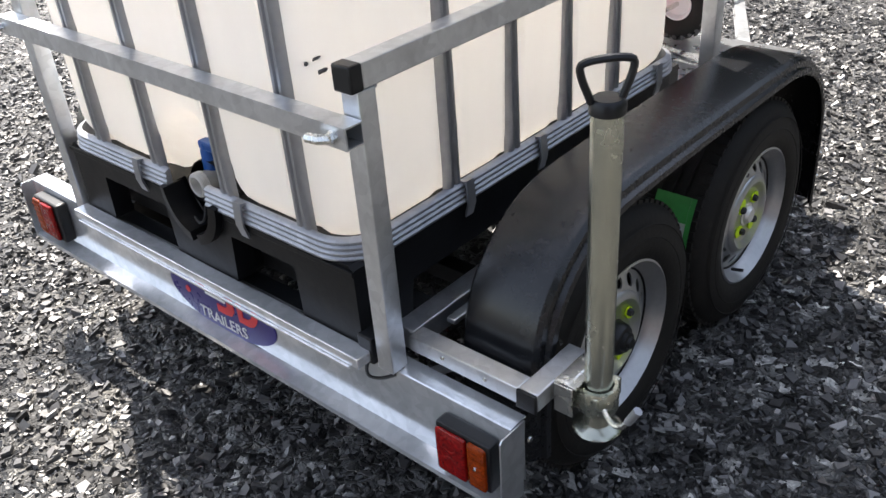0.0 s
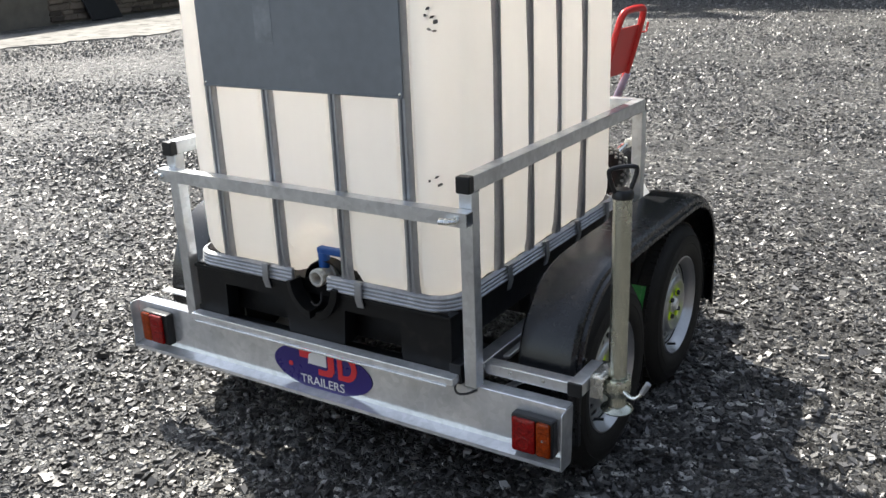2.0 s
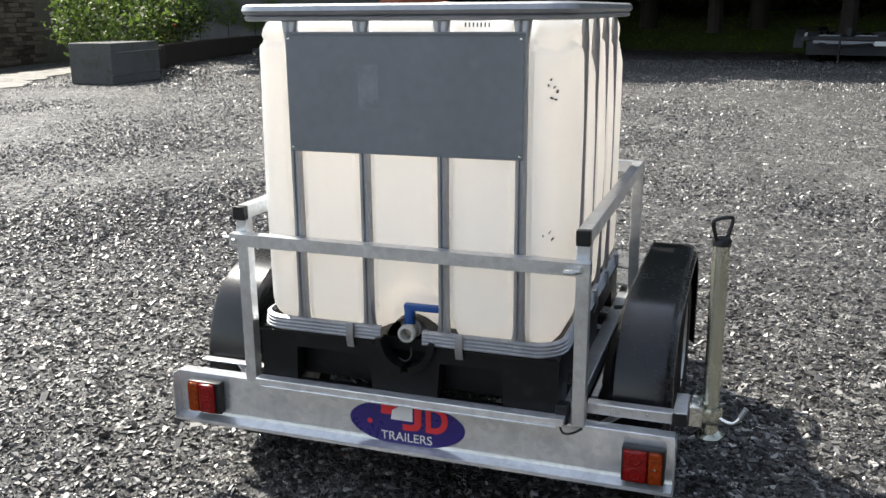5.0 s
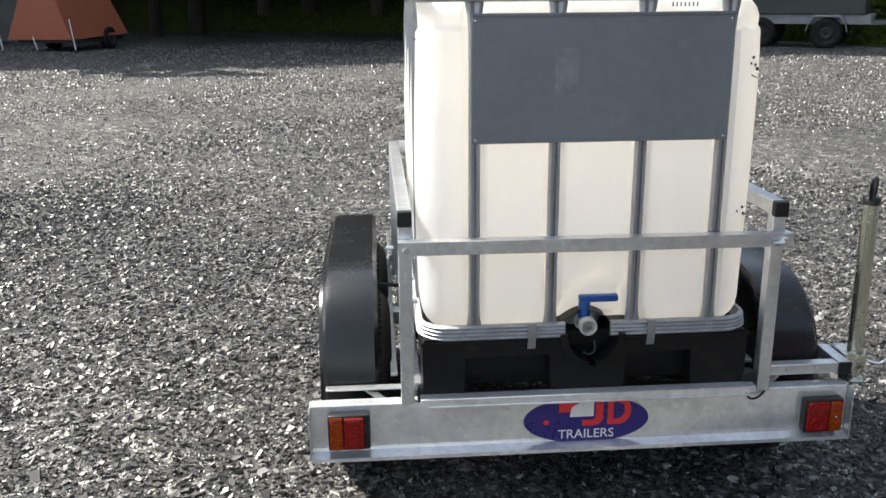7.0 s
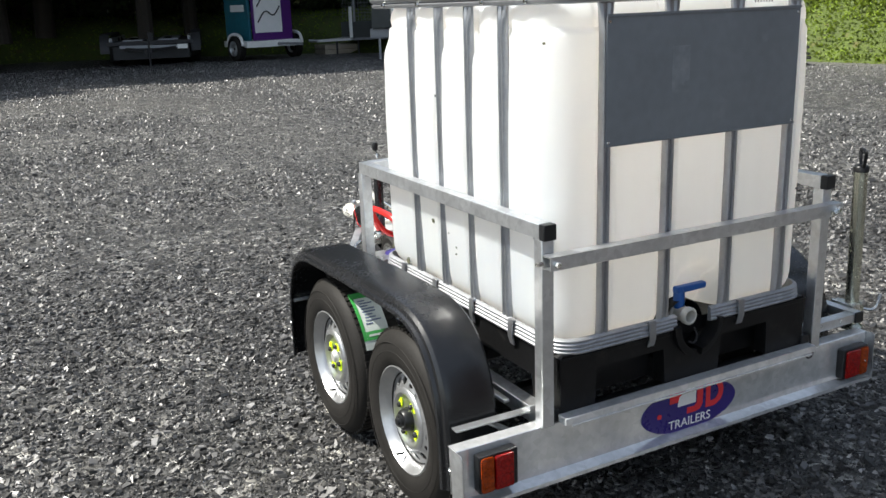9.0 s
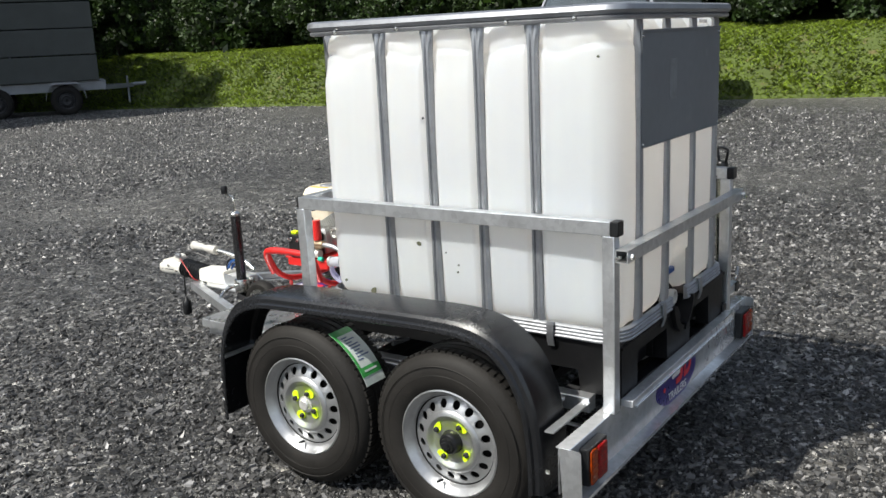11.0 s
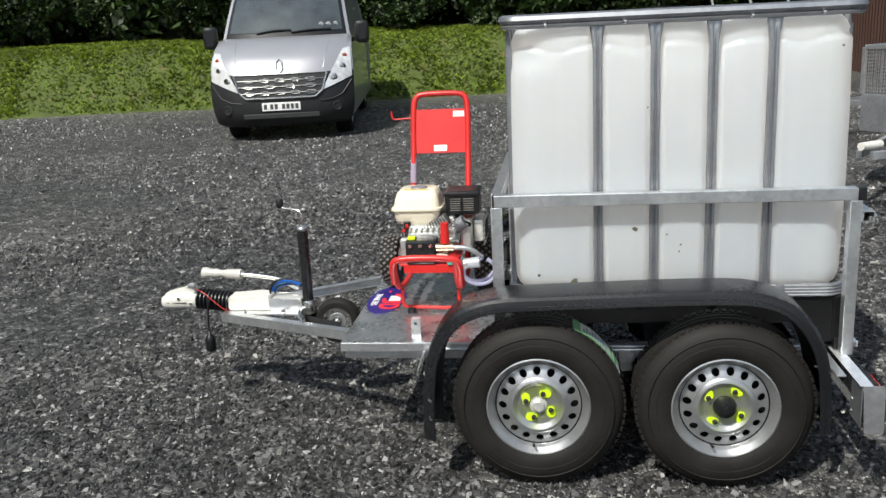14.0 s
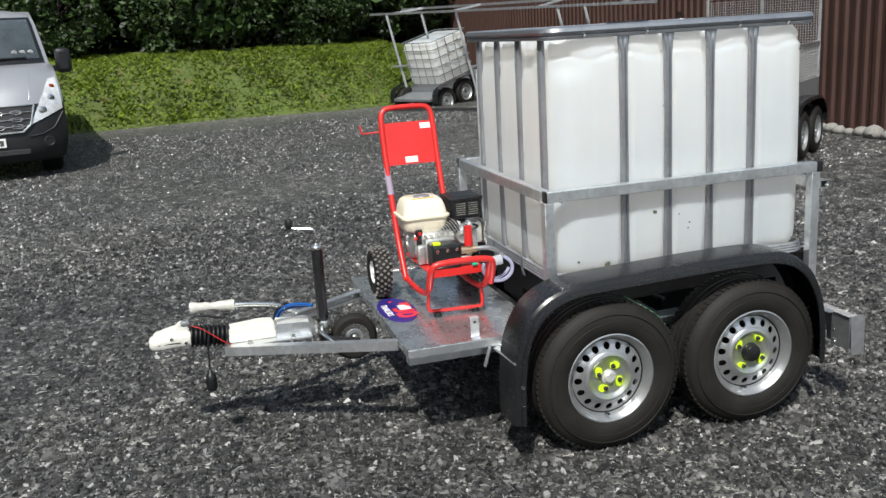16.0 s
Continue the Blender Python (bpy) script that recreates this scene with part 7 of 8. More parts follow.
def garden_side():
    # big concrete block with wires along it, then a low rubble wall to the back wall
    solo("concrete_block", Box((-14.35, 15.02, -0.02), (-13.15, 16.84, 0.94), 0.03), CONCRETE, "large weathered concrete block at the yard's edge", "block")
    for z in (0.22, 0.74):
        solo("fence_wire", Tube([(-13.13, 16.88, z), (-13.13, 15.0, z - 0.02)], 0.006, 5), ZINC, "thin wire strung along the concrete block", "wire")
    bm = bmesh.new()
    line = [Vector((-13.9, 17.2, 0.30)), Vector((-16.85, 21.9, 0.30)), Vector((-18.45, 28.3, 0.33)), Vector((-19.0, 31.8, 0.33))]
    for a, b in zip(line, line[1:]):
        beam(bm, a, b, 0.40, 0.68, 0.04)
    solo("stone_wall_low", bm, STONE, "low rubble garden wall below flowering shrubs", "wall", kind="structure")
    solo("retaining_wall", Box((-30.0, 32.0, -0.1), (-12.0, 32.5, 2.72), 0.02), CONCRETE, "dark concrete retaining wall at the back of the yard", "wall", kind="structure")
    solo("kerb_stone", Beam((-19.0, 30.75, 0.07), (-16.2, 29.95, 0.07), 0.32, 0.18, 0.03), PALE_CONCRETE, "pale kerb stone edging a planted bed", "kerb")
    rng = random.Random(21)
    shrub = [crown_mesh("crown", 60 + k, 2600, 0.9, 1.5, 0.055) for k in range(2)]
    for me in shrub:
        me.materials[0] = SUNLIT_LEAF
    for x, y, z, s in ((-14.9, 17.2, 0.5, 1.3), (-15.9, 18.6, 0.5, 1.5), (-16.8, 20.0, 0.5, 1.4), (-17.7, 21.6, 0.5, 1.5), (-18.3, 23.2, 0.5, 1.5), (-18.9, 25.0, 0.5, 1.6)):
        t = thing("shrub", (x, y, z), "leafy flowering shrub over a low wall", "shrub", "garden shrubs", turn=rng.uniform(0, 360))
        part("crown", rng.choice(shrub), None, t, "", PLACE[t] @ Matrix.Scale(s, 4))
        part("stem", Tube([(x, y, z - 0.4), (x, y, z + 0.6)], 0.03, 6), BARK, t)
        bm = bmesh.new()
        for _ in range(60):
            p = Vector((x, y, z + 0.7)) + Vector((rng.gauss(0, 0.45), rng.gauss(0, 0.5), rng.gauss(0, 0.35)))
            bmesh.ops.create_icosphere(bm, subdivisions=1, radius=rng.uniform(0.02, 0.04), matrix=Matrix.Translation(p))
        part("blossom", bm, SIGN_RED if rng.random() < 0.5 else PALE_WOOD, t, "small red and pale blossoms")
    for x, y, s in ((-17.2, 31.2, 0.55), (-18.4, 31.3, 0.4), (-16.4, 30.6, 0.28), (-15.7, 31.0, 0.3)):
        t = thing("shrub", (x, y, 0.0), "small bush in front of the retaining wall", "shrub", "garden shrubs")
        part("crown", shrub[0], None, t, "", PLACE[t] @ Matrix.Scale(s, 4))
        part("stem", Tube([(x, y, 0.0), (x, y, 0.4)], 0.02, 6), BARK, t)
    for x, z, s in ((-20.6, 1.1, 0.7), (-19.3, 0.9, 0.62), (-22.0, 1.3, 0.8), (-18.4, 1.6, 0.35)):
        t = thing("climbing_plant", (x, 31.95, 0.0), "pale-leaved climbing plant on the retaining wall", "climber", "wall climbers")
        part("crown", shrub[1], None, t, "", PLACE[t] @ pose(0, -0.05, z) @ Matrix.Diagonal((s, 0.22 * s, s, 1)))
        part("stem", Tube([(x, 31.9, 0.0), (x + 0.1, 31.92, z + 0.3)], 0.015, 6), BARK, t)


garden_side()


# ---- parked vehicles and trailers round the yard ----
def silver_van():
    c = Vector((9.38, 5.10))
    z0 = height(9.7, 5.0) - 0.02
    v = thing("panel_van", (c.x, c.y, z0), "silver panel van with dark grey bumper, parked nose out", "van", turn=-81)
    M = PLACE[v] @ Matrix.Scale(1.10, 4)
    # local: nose at y = 0, body running to +y; rows of (z, y, half width)
    prof = [(0.22, 0.08, 0.86), (0.27, 0.0, 0.93), (0.42, -0.03, 0.97), (0.58, -0.03, 0.985), (0.75, 0.0, 0.99), (0.93, 0.05, 0.985), (1.05, 0.10, 0.98), (1.16, 0.19, 0.97),
            (1.28, 0.40, 0.96), (1.38, 0.68, 0.95), (1.395, 0.84, 0.935), (1.41, 0.90, 0.92), (1.68, 1.10, 0.875), (1.93, 1.33, 0.835), (2.02, 1.42, 0.81), (2.10, 1.60, 0.79), (2.15, 1.95, 0.78), (2.17, 2.6, 0.78), (2.17, 5.6, 0.78)]

    def pt(row, u, out=0.0):
        z, y, w = prof[row]
        curve = 0.26 * abs(u) ** 3.2 if row < 11 else 0.20 * abs(u) ** 2.6
        if row > 15:
            curve = 0
            z = z - 0.10 * abs(u) ** 4
        return Vector((u * w, y + curve - out, z))

    def on(z, u, out=0.0):
        k = next(i for i in range(len(prof) - 2) if z <= prof[i + 1][0])
        f = (z - prof[k][0]) / (prof[k + 1][0] - prof[k][0])
        return pt(k, u, out).lerp(pt(k + 1, u, out), f)

    def sheet(grid, thick, name, mat, parent, label=""):
        bm = bmesh.new()
        g = [[bm.verts.new(p) for p in row] for row in grid]
        for a, b in zip(g, g[1:]):
            for q in range(len(a) - 1):
                bm.faces.new((a[q], a[q + 1], b[q + 1], b[q]))
        ext = bmesh.ops.extrude_face_region(bm, geom=bm.faces[:])
        bmesh.ops.translate(bm, vec=(0, thick, 0), verts=[q for q in ext["geom"] if isinstance(q, bmesh.types.BMVert)])
        return part(name, bm, mat, parent, label, M, 50)

    def skin(rows, u0, u1, mat, name, label="", out=0.0, thick=0.02):
        return sheet([[pt(r, u, out) for u in np.linspace(u0, u1, 25)] for r in rows], thick, name, mat, v, label)
    skin(range(0, 6), -1, 1, BUMPER, "bumper", "dark grey plastic bumper")
    bonnet = skin(range(5, 12), -1, 1, SILVER_PAINT, "bonnet")
    part("bonnet_crease", Tube([on(z, -0.60 - 0.10 * k / 6, 0.0) for k, z in enumerate((0.98, 1.05, 1.12, 1.2, 1.28, 1.34, 1.40))], 0.006, 6), SILVER_PAINT, bonnet, "", M)
    part("bonnet_crease", Tube([on(z, 0.60 + 0.10 * k / 6, 0.0) for k, z in enumerate((0.98, 1.05, 1.12, 1.2, 1.28, 1.34, 1.40))], 0.006, 6), SILVER_PAINT, bonnet, "", M)
    skin(range(11, 15), -1, 1, SILVER_PAINT, "windscreen_surround")
    skin(range(11, 15), -0.95, 0.95, BLACK, "windscreen_seal", "black windscreen edge", 0.006, 0.006)
    sheet([[on(z, u, 0.013) for u in np.linspace(-0.90, 0.90, 21)] for z in np.linspace(1.475, 1.99, 9)], 0.005, "windscreen", SCREEN, v, "dark windscreen reflecting the sky")
    skin(range(14, 19), -1, 1, SILVER_PAINT, "roof")
    for s in (-1, 1):
        side = [(0.30, 0.30), (0.30, 5.65), (1.2, 5.68), (2.09, 5.58), (2.08, 1.85), (1.96, 1.60), (1.39, 1.10), (1.15, 0.48), (0.7, 0.32)]
        bm = bmesh.new()
        wz = {0.30: 0.94, 1.2: 0.965, 2.09: 0.78, 2.08: 0.78, 1.96: 0.81, 1.39: 0.915, 1.15: 0.945, 0.7: 0.965}
        fo = [bm.verts.new((s * wz[z], y, z)) for z, y in side]
        fi = [bm.verts.new((s * (wz[z] - 0.03), y, z)) for z, y in side]
        k = len(side)
        bm.faces.new(fo)
        bm.faces.new(fi[::-1])
        for i in range(k):
            bm.faces.new((fo[i], fo[(i + 1) % k], fi[(i + 1) % k], fi[i]))
        part("body_side", bm, SILVER_PAINT, v, "", M)
        for y in (0.92, 4.5):
            m = M @ Matrix.Translation((s * 0.86, y, 0.34)) @ Matrix.Rotation(math.pi if s < 0 else 0, 4, "Z") @ Matrix.Scale(1.17, 4)
            w = part("wheel", WHEEL["tyre"], None, v, "black tyre on steel rim", m)
            part("rim", WHEEL["plain_rim"], None, w, "", m)
        # headlamp swept back along the wing
        grid = []
        for f in np.linspace(0, 1, 12):
            row = []
            for q in np.linspace(0, 1, 8):
                u = (0.56 + 0.42 * q) * (1 - f) + (0.88 + 0.10 * q) * f
                z = (0.68 + 0.17 * q) * (1 - f) + (1.22 + 0.02 * q) * f
                row.append(on(z, s * u, 0.016))
            grid.append(row)
        hl = sheet(grid, 0.03, "headlamp", LAMP_GLASS, v, "clear swept-back headlamp")
        for z, u, r, mat, nm in ((1.12, 0.90, 0.035, AMBER_LENS, "indicator"), (0.98, 0.86, 0.050, CHROME, "reflector"), (0.84, 0.74, 0.055, CHROME, "reflector")):
            part(nm, Lathe([(0, 0.010), (r * 0.7, 0.008), (r, 0)], 18, M @ Matrix.Translation(on(z, s * u, 0.014)) @ Matrix.Rotation(-math.pi / 2 + s * 0.45, 4, "Z")), mat, hl)
        bm = bmesh.new()
        box(bm, (s * 1.10 - 0.10, 1.00, 1.27), (s * 1.10 + 0.10, 1.16, 1.59), 0.05)
        beam(bm, (s * 0.90, 1.12, 1.32), (s * 1.05, 1.10, 1.34), 0.08, 0.07)
        part("door_mirror", bm, BLACK, v, "tall black door mirror", M)
        part("fog_lamp_recess", Lathe([(0, 0.004), (0.045, 0.006), (0.05, 0.012), (0.065, 0.010), (0.07, 0)], 18, M @ Matrix.Translation(on(0.46, s * 0.77, 0.004)) @ Matrix.Rotation(-math.pi / 2 + s * 0.3, 4, "Z")), BUMPER, v)
        # sculpted bumper crease from lamp to fog lamp
        part("bumper_crease", Tube([on(z, s * u, 0.002) for z, u in ((0.80, 0.97), (0.70, 0.90), (0.62, 0.84), (0.56, 0.70), (0.545, 0.55))], 0.012, 6), BUMPER, v, "", M)
    # grille: dark opening framed by a plated rim, three pierced bars
    def half(f):
        return 0.645 - 0.10 * (1 - f) - 0.07 * (1 - smooth01(f / 0.25))
    gr = sheet([[on(0.61 + 0.31 * f, u * half(f), 0.010) for u in np.linspace(-1, 1, 15)] for f in np.linspace(0, 1, 9)], 0.006, "grille", DARK, v, "black grille with plated bars")
    rim = [on(0.61 + 0.31 * f, -half(f), 0.022) for f in np.linspace(1, 0, 9)] + [on(0.61, u * half(0), 0.022) for u in np.linspace(-0.9, 0.9, 11)] + [on(0.61 + 0.31 * f, half(f), 0.022) for f in np.linspace(0, 1, 9)]
    part("grille_rim", Tube(rim, 0.013, 8), CHROME, gr, "plated grille rim", M)
    part("grille_rim", Tube([on(0.925, u * 0.645, 0.016) for u in np.linspace(-1, 1, 15)], 0.009, 8), CHROME, gr, "", M)
    for k, f in enumerate((0.22, 0.49, 0.76)):
        z = 0.61 + 0.31 * f
        part("grille_bar", Tube([on(z, u * half(f), 0.024) for u in np.linspace(-0.97, 0.97, 15)], 0.0045, 8), CHROME, gr, "", M)
        for u in np.linspace(-0.42, 0.42, 5 - k % 2):
            bm = Tube(soften([on(z + dz, u + du, 0.028) for du, dz in ((-0.065, 0), (-0.05, 0.022), (0.05, 0.022), (0.065, 0), (0.05, -0.022), (-0.05, -0.022))], 1, True), 0.0032, 6, True)
            part("grille_link", bm, CHROME, gr, "", M)
    part("lower_intake", Box((-0.52, -0.050, 0.335), (0.52, -0.02, 0.405), 0.012), DARK, v, "", M)
    hexa = [(0.065 * math.sin(a) * 0.72, 0.085 * math.cos(a)) for a in np.linspace(0, 2 * math.pi, 7)[:-1]]
    bm = Tube([on(1.03 + y, x / 0.98, 0.012) for x, y in hexa], 0.012, 8, True)
    part("badge", bm, CHROME, v, "plain plated badge", M)
    plate = part("number_plate", Box((-0.26, -0.046, 0.44), (0.26, -0.036, 0.55), 0.004), SIGN_WHITE, v, "white number plate with dark bars", M)
    for x in (-0.235, -0.15, -0.09, 0.01, 0.07, 0.13, 0.19):
        part("plate_bar", Box((x, -0.050, 0.462), (x + 0.042, -0.0465, 0.528)), INK, plate, "", M)
    for u0, u1, z0_, z1_ in ((-0.45, 0.10, 1.465, 1.50), (0.10, 0.72, 1.465, 1.49)):
        part("wiper", Tube([on(z0_, u0, 0.03), on(z1_, (u0 + u1) / 2, 0.035), on(z1_, u1, 0.03)], 0.012, 6), BLACK, v, "", M)
    for u in (0.58, 0.69, 0.80):
        part("tax_sticker", Lathe([(0, 0.003), (0.036, 0.003), (0.038, 0)], 16, M @ Matrix.Translation(on(1.555, u, 0.016)) @ Matrix.Rotation(-math.pi / 2, 4, "Z") @ Matrix.Rotation(0.5, 4, "Y")), SIGN_WHITE, v, "small round white sticker")


silver_van()


def small_wheel(parent, m, label="black tyre on steel rim", rim="plain_rim"):
    w = part("wheel", WHEEL["tyre"], None, parent, label, m)
    part("rim", WHEEL[rim], None, w, "", m)
    part("brake_drum", WHEEL["brake_drum"], None, w, "", m)


PALE_SHEET = galvanised("dull_pale_sheet", (0.62, 0.60, 0.55), 0.5, 0.3)


def mesh_trailer():
    a, d = Vector((4.24, -2.15)), Vector((0.63, -0.78)).normalized()
    ang = math.degrees(math.atan2(d.y, d.x)) - 90
    t = thing("mesh_side_trailer", (a.x, a.y, 0), "galvanised livestock trailer with mesh sides and dark mudguards", "trailer", turn=ang)
    M = PLACE[t] @ pose(0, 0, 0.045) @ Matrix.Scale(0.91, 4)
    W, L = 0.76, 3.5
    part("front_board", Box((-W, -0.02, 0.50), (W, 0.02, 0.86), 0.005), ZINC_DULL, t, "galvanised front board", M)
    for s in (-1, 1):
        part("side_board", Box((s * W - 0.02, 0.021, 0.50), (s * W + 0.02, L, 0.86), 0.005), ZINC_DULL, t, "galvanised side board", M)
        for y in (0.0, 1.0, 2.0, L):
            part("post", Box((s * W - 0.02, y - 0.02, 0.861), (s * W + 0.02, y + 0.02, 1.31), 0.003), ZINC, t, "", M)
        part("side_rail", Box((s * W - 0.02, 0.021, 1.29), (s * W + 0.02, L - 0.021, 1.33), 0.003), ZINC, t, "", M)
        mesh_panel(t, M @ Matrix.Translation((s * W, 0.02, 0.87)) @ Matrix(((0, 0, 1, 0), (1, 0, 0, 0), (0, 1, 0, 0), (0, 0, 0, 1))), L - 0.04, 0.42, 0.034, ZINC)
        for y in (2.05, 2.75):
            m = M @ Matrix.Translation((s * 0.93, y, 0.232)) @ Matrix.Rotation(math.pi if s < 0 else 0, 4, "Z")
            small_wheel(t, m, "tyre on silver rim")
        path = soften([(1.62, 0.30), (1.64, 0.48), (1.80, 0.64), (2.1, 0.68), (2.7, 0.68), (3.0, 0.64), (3.16, 0.48), (3.18, 0.30)], 2)
        bm = bmesh.new()
        sweep(bm, None, [[M @ Vector((s * x, p.x, p.y + o)) for x, o in ((0.78, 0), (0.95, 0), (0.97, -0.04), (0.96, -0.04), (0.945, -0.006), (0.78, -0.006))] for p in path])
        part("mudguard", bm, GUARD, t)
    part("front_rail", Box((-W + 0.021, -0.02, 1.29), (W - 0.021, 0.02, 1.33), 0.003), ZINC, t, "", M)
    mesh_panel(t, M @ Matrix.Translation((-W, 0.0, 0.87)) @ Matrix.Rotation(math.pi / 2, 4, "X"), 2 * W, 0.42, 0.034, ZINC)
    part("floor", Box((-W + 0.021, 0.021, 0.50), (W - 0.021, L, 0.53)), PALE_WOOD, t, "pale floor boards", M)
    # raised tailgate panel at the far end
    mesh_panel(t, M @ Matrix.Translation((-W, L, 0.87)) @ Matrix.Rotation(math.pi / 2, 4, "X"), 2 * W, 1.05, 0.034, ZINC)
    for x in (-W, 0, W):
        part("gate_post", Box((x - 0.018, L - 0.018, 0.862), (x + 0.018, L + 0.018, 1.95), 0.003), ZINC, t, "", M)
    part("gate_rail", Box((-W, L - 0.02, 1.951), (W, L + 0.02, 1.99), 0.003), ZINC, t, "", M)
    part("gate_sheet", Box((-W + 0.02, L - 0.05, 0.88), (W - 0.02, L - 0.03, 1.22), 0.003), PALE_SHEET, t, "pale gate sheet", M)
    part("inner_sheet", Box((0.02, 0.06, 0.55), (W - 0.03, 0.075, 1.28), 0.003), PALE_SHEET, t, "pale inner sheet", M)
    part("chassis", Box((-0.5, 0.2, 0.40), (0.5, L, 0.499)), ZINC_DULL, t, "", M)
    for s in (-1, 1):
        part("drawbar_arm", Beam((s * 0.5, 0.15, 0.45), (s * 0.06, -1.05, 0.45), 0.05, 0.07), ZINC, t, "", M)
    part("coupling", Tube([(0, -0.85, 0.52), (0, -1.12, 0.53)], [0.04, 0.035], 10), WHITE_CAST, t, "", M)
    part("jockey_tube", Tube([(0.12, -0.75, 0.10), (0.12, -0.75, 0.95)], 0.024, 12), CHROME, t, "", M)
    part("jockey_wheel", Lathe([(0, 0.03), (0.09, 0.03), (0.10, 0), (0.09, -0.03), (0, -0.03)], 20, M @ Matrix.Translation((0.12, -0.75, 0.045))), RUBBER, t)
    sign_panel(t, M @ Matrix.Translation((0.50, -0.021, 0.68)) @ Matrix.Rotation(math.pi / 2, 4, "X"), 0.46, 0.22)
    sign_panel(t, M @ Matrix.Translation((W + 0.021, 0.30, 0.70)) @ Matrix.Rotation(math.pi / 2, 4, "Z") @ Matrix.Rotation(math.pi / 2, 4, "X"), 0.30, 0.16)
    part("marker_lamp", Lathe([(0, 0.02), (0.03, 0.015), (0.035, 0)], 14, M @ Matrix.Translation((W + 0.021, 0.45, 0.54))), WHITE, t, "white marker lamp")


def mesh_panel(parent, M, w, h, pitch, mat):
    """Welded wire mesh in the local xy plane, from the origin."""
    verts, faces = [], []

    def bar(x0, y0, x1, y1, t=0.003):
        k = len(verts)
        if abs(x1 - x0) > abs(y1 - y0):
            c = [(x0, y0 - t), (x0, y0 + t), (x1, y1 + t), (x1, y1 - t)]
        else:
            c = [(x0 - t, y0), (x0 + t, y0), (x1 + t, y1), (x1 - t, y1)]
        verts.extend([(*p, -t) for p in c] + [(*p, t) for p in c])
        faces.extend([(k, k + 1, k + 2, k + 3), (k + 4, k + 7, k + 6, k + 5)] + [(k + i, k + 4 + i, k + 4 + (i + 1) % 4, k + (i + 1) % 4) for i in range(4)])
    x = pitch / 2
    while x < w:
        bar(x, 0, x, h)
        x += pitch
    y = pitch / 2
    while y < h:
        bar(0, y, w, y)
        y += pitch
    part("mesh_panel", raw_mesh("mesh_panel", verts, faces, mat), None, parent, "welded wire mesh panel", M)


mesh_trailer()


def rack_and_container():
    # steel frame rack with long rails, standing on its own skids
    r = thing("steel_rack", (13.6, -3.0, height(13.6, -3.0)), "tall galvanised pipe rack standing on the gravel", "rack")
    z0 = height(14, -2.9)
    posts = [(17.0, -2.3), (16.5, -3.0), (15.8, -3.6), (13.0, -4.8), (12.4, -5.1)]
    for i, (x, y) in enumerate(posts):
        part("rack_post", Beam((x - 0.12, y - 0.42, height(x, y) - 0.01), (x, y, 2.06 - 0.02 * i), 0.05, 0.05), ZINC_DULL, r)
    ends = ((17.6, -2.05, 2.11), (10.8, -5.75, 1.92)), ((17.3, -2.75, 2.18), (10.4, -6.0, 2.06))
    for p, q in ends:
        part("rack_rail", Beam(p, q, 0.05, 0.05), ZINC_DULL, r)
    for f in (0.1, 0.35, 0.65, 0.9):
        p, q = (Vector(a).lerp(Vector(b), f) for a, b in ends)
        part("rack_rung", Beam(p, q, 0.045, 0.045), ZINC_DULL, r)
    part("rack_brace", Beam((17.0, -2.35, 0.90), (15.8, -3.65, 0.95), 0.04, 0.04), ZINC_DULL, r)
    for (x0, y0), (x1, y1) in (((15.2, -1.9), (13.8, -3.3)), ((14.6, -2.5), (12.9, -3.8))):
        solo("steel_bar", Beam((x0, y0, height(x0, y0) + 0.04), (x1, y1, height(x1, y1) + 0.04), 0.05, 0.05), DARK, "loose steel bar lying on gravel", "bar", "loose steel bars")
    # second trailer tipped nose down, with another container
    M = Matrix.Translation((16.8, -3.75, height(16.8, -3.7) + 0.02)) @ Matrix.Rotation(radians(-152), 4, "Z") @ Matrix.Rotation(radians(14), 4, "X")
    t = thing("tipped_trailer", (15.9, -3.6, height(15.9, -3.6)), "twin-axle trailer resting nose down near the steel rack", "trailer")
    part("deck", Box((-0.6, -1.3, 0.40), (0.6, 0.9, 0.46), 0.005), ZINC_DULL, t, "", M)
    for s in (-1, 1):
        for y in (-0.25, -0.9):
            small_wheel(t, M @ Matrix.Translation((s * 0.72, y, 0.29)) @ Matrix.Rotation(math.pi if s < 0 else 0, 4, "Z"))
        path = soften([(-1.25, 0.35), (-1.2, 0.6), (-0.95, 0.68), (-0.2, 0.68), (0.05, 0.6), (0.1, 0.35)], 2)
        bm = bmesh.new()
        sweep(bm, None, [[M @ Vector((s * x, p.x, p.y + o)) for x, o in ((0.62, 0), (0.80, 0), (0.80, -0.01), (0.62, -0.01))] for p in path])
        part("mudguard", bm, GUARD, t)
        part("drawbar_arm", Beam((s * 0.5, 0.9, 0.42), (s * 0.06, 1.8, 0.42), 0.05, 0.06), ZINC_DULL, t, "", M)
    c = thing("bulk_container", (15.9, -3.6, height(15.9, -3.6) + 0.5), "white bulk container in a wire cage on a tipped trailer", "container")
    rows = [[(p.x, p.y - 0.2, z) for p, _ in round_rect(0.48 - i, 0.56 - i, 0.08, 5, 2)] for z, i in ((0.62, 0.06), (0.64, 0.02), (0.70, 0.0), (1.50, 0.0), (1.56, 0.02), (1.58, 0.06))]
    bm = bmesh.new()
    sweep(bm, None, rows)
    part("bottle", bm, BOTTLE, c, "", M)
    part("pallet", Box((-0.5, -0.78, 0.465), (0.5, 0.38, 0.60), 0.01), ZINC_DULL, c, "", M)
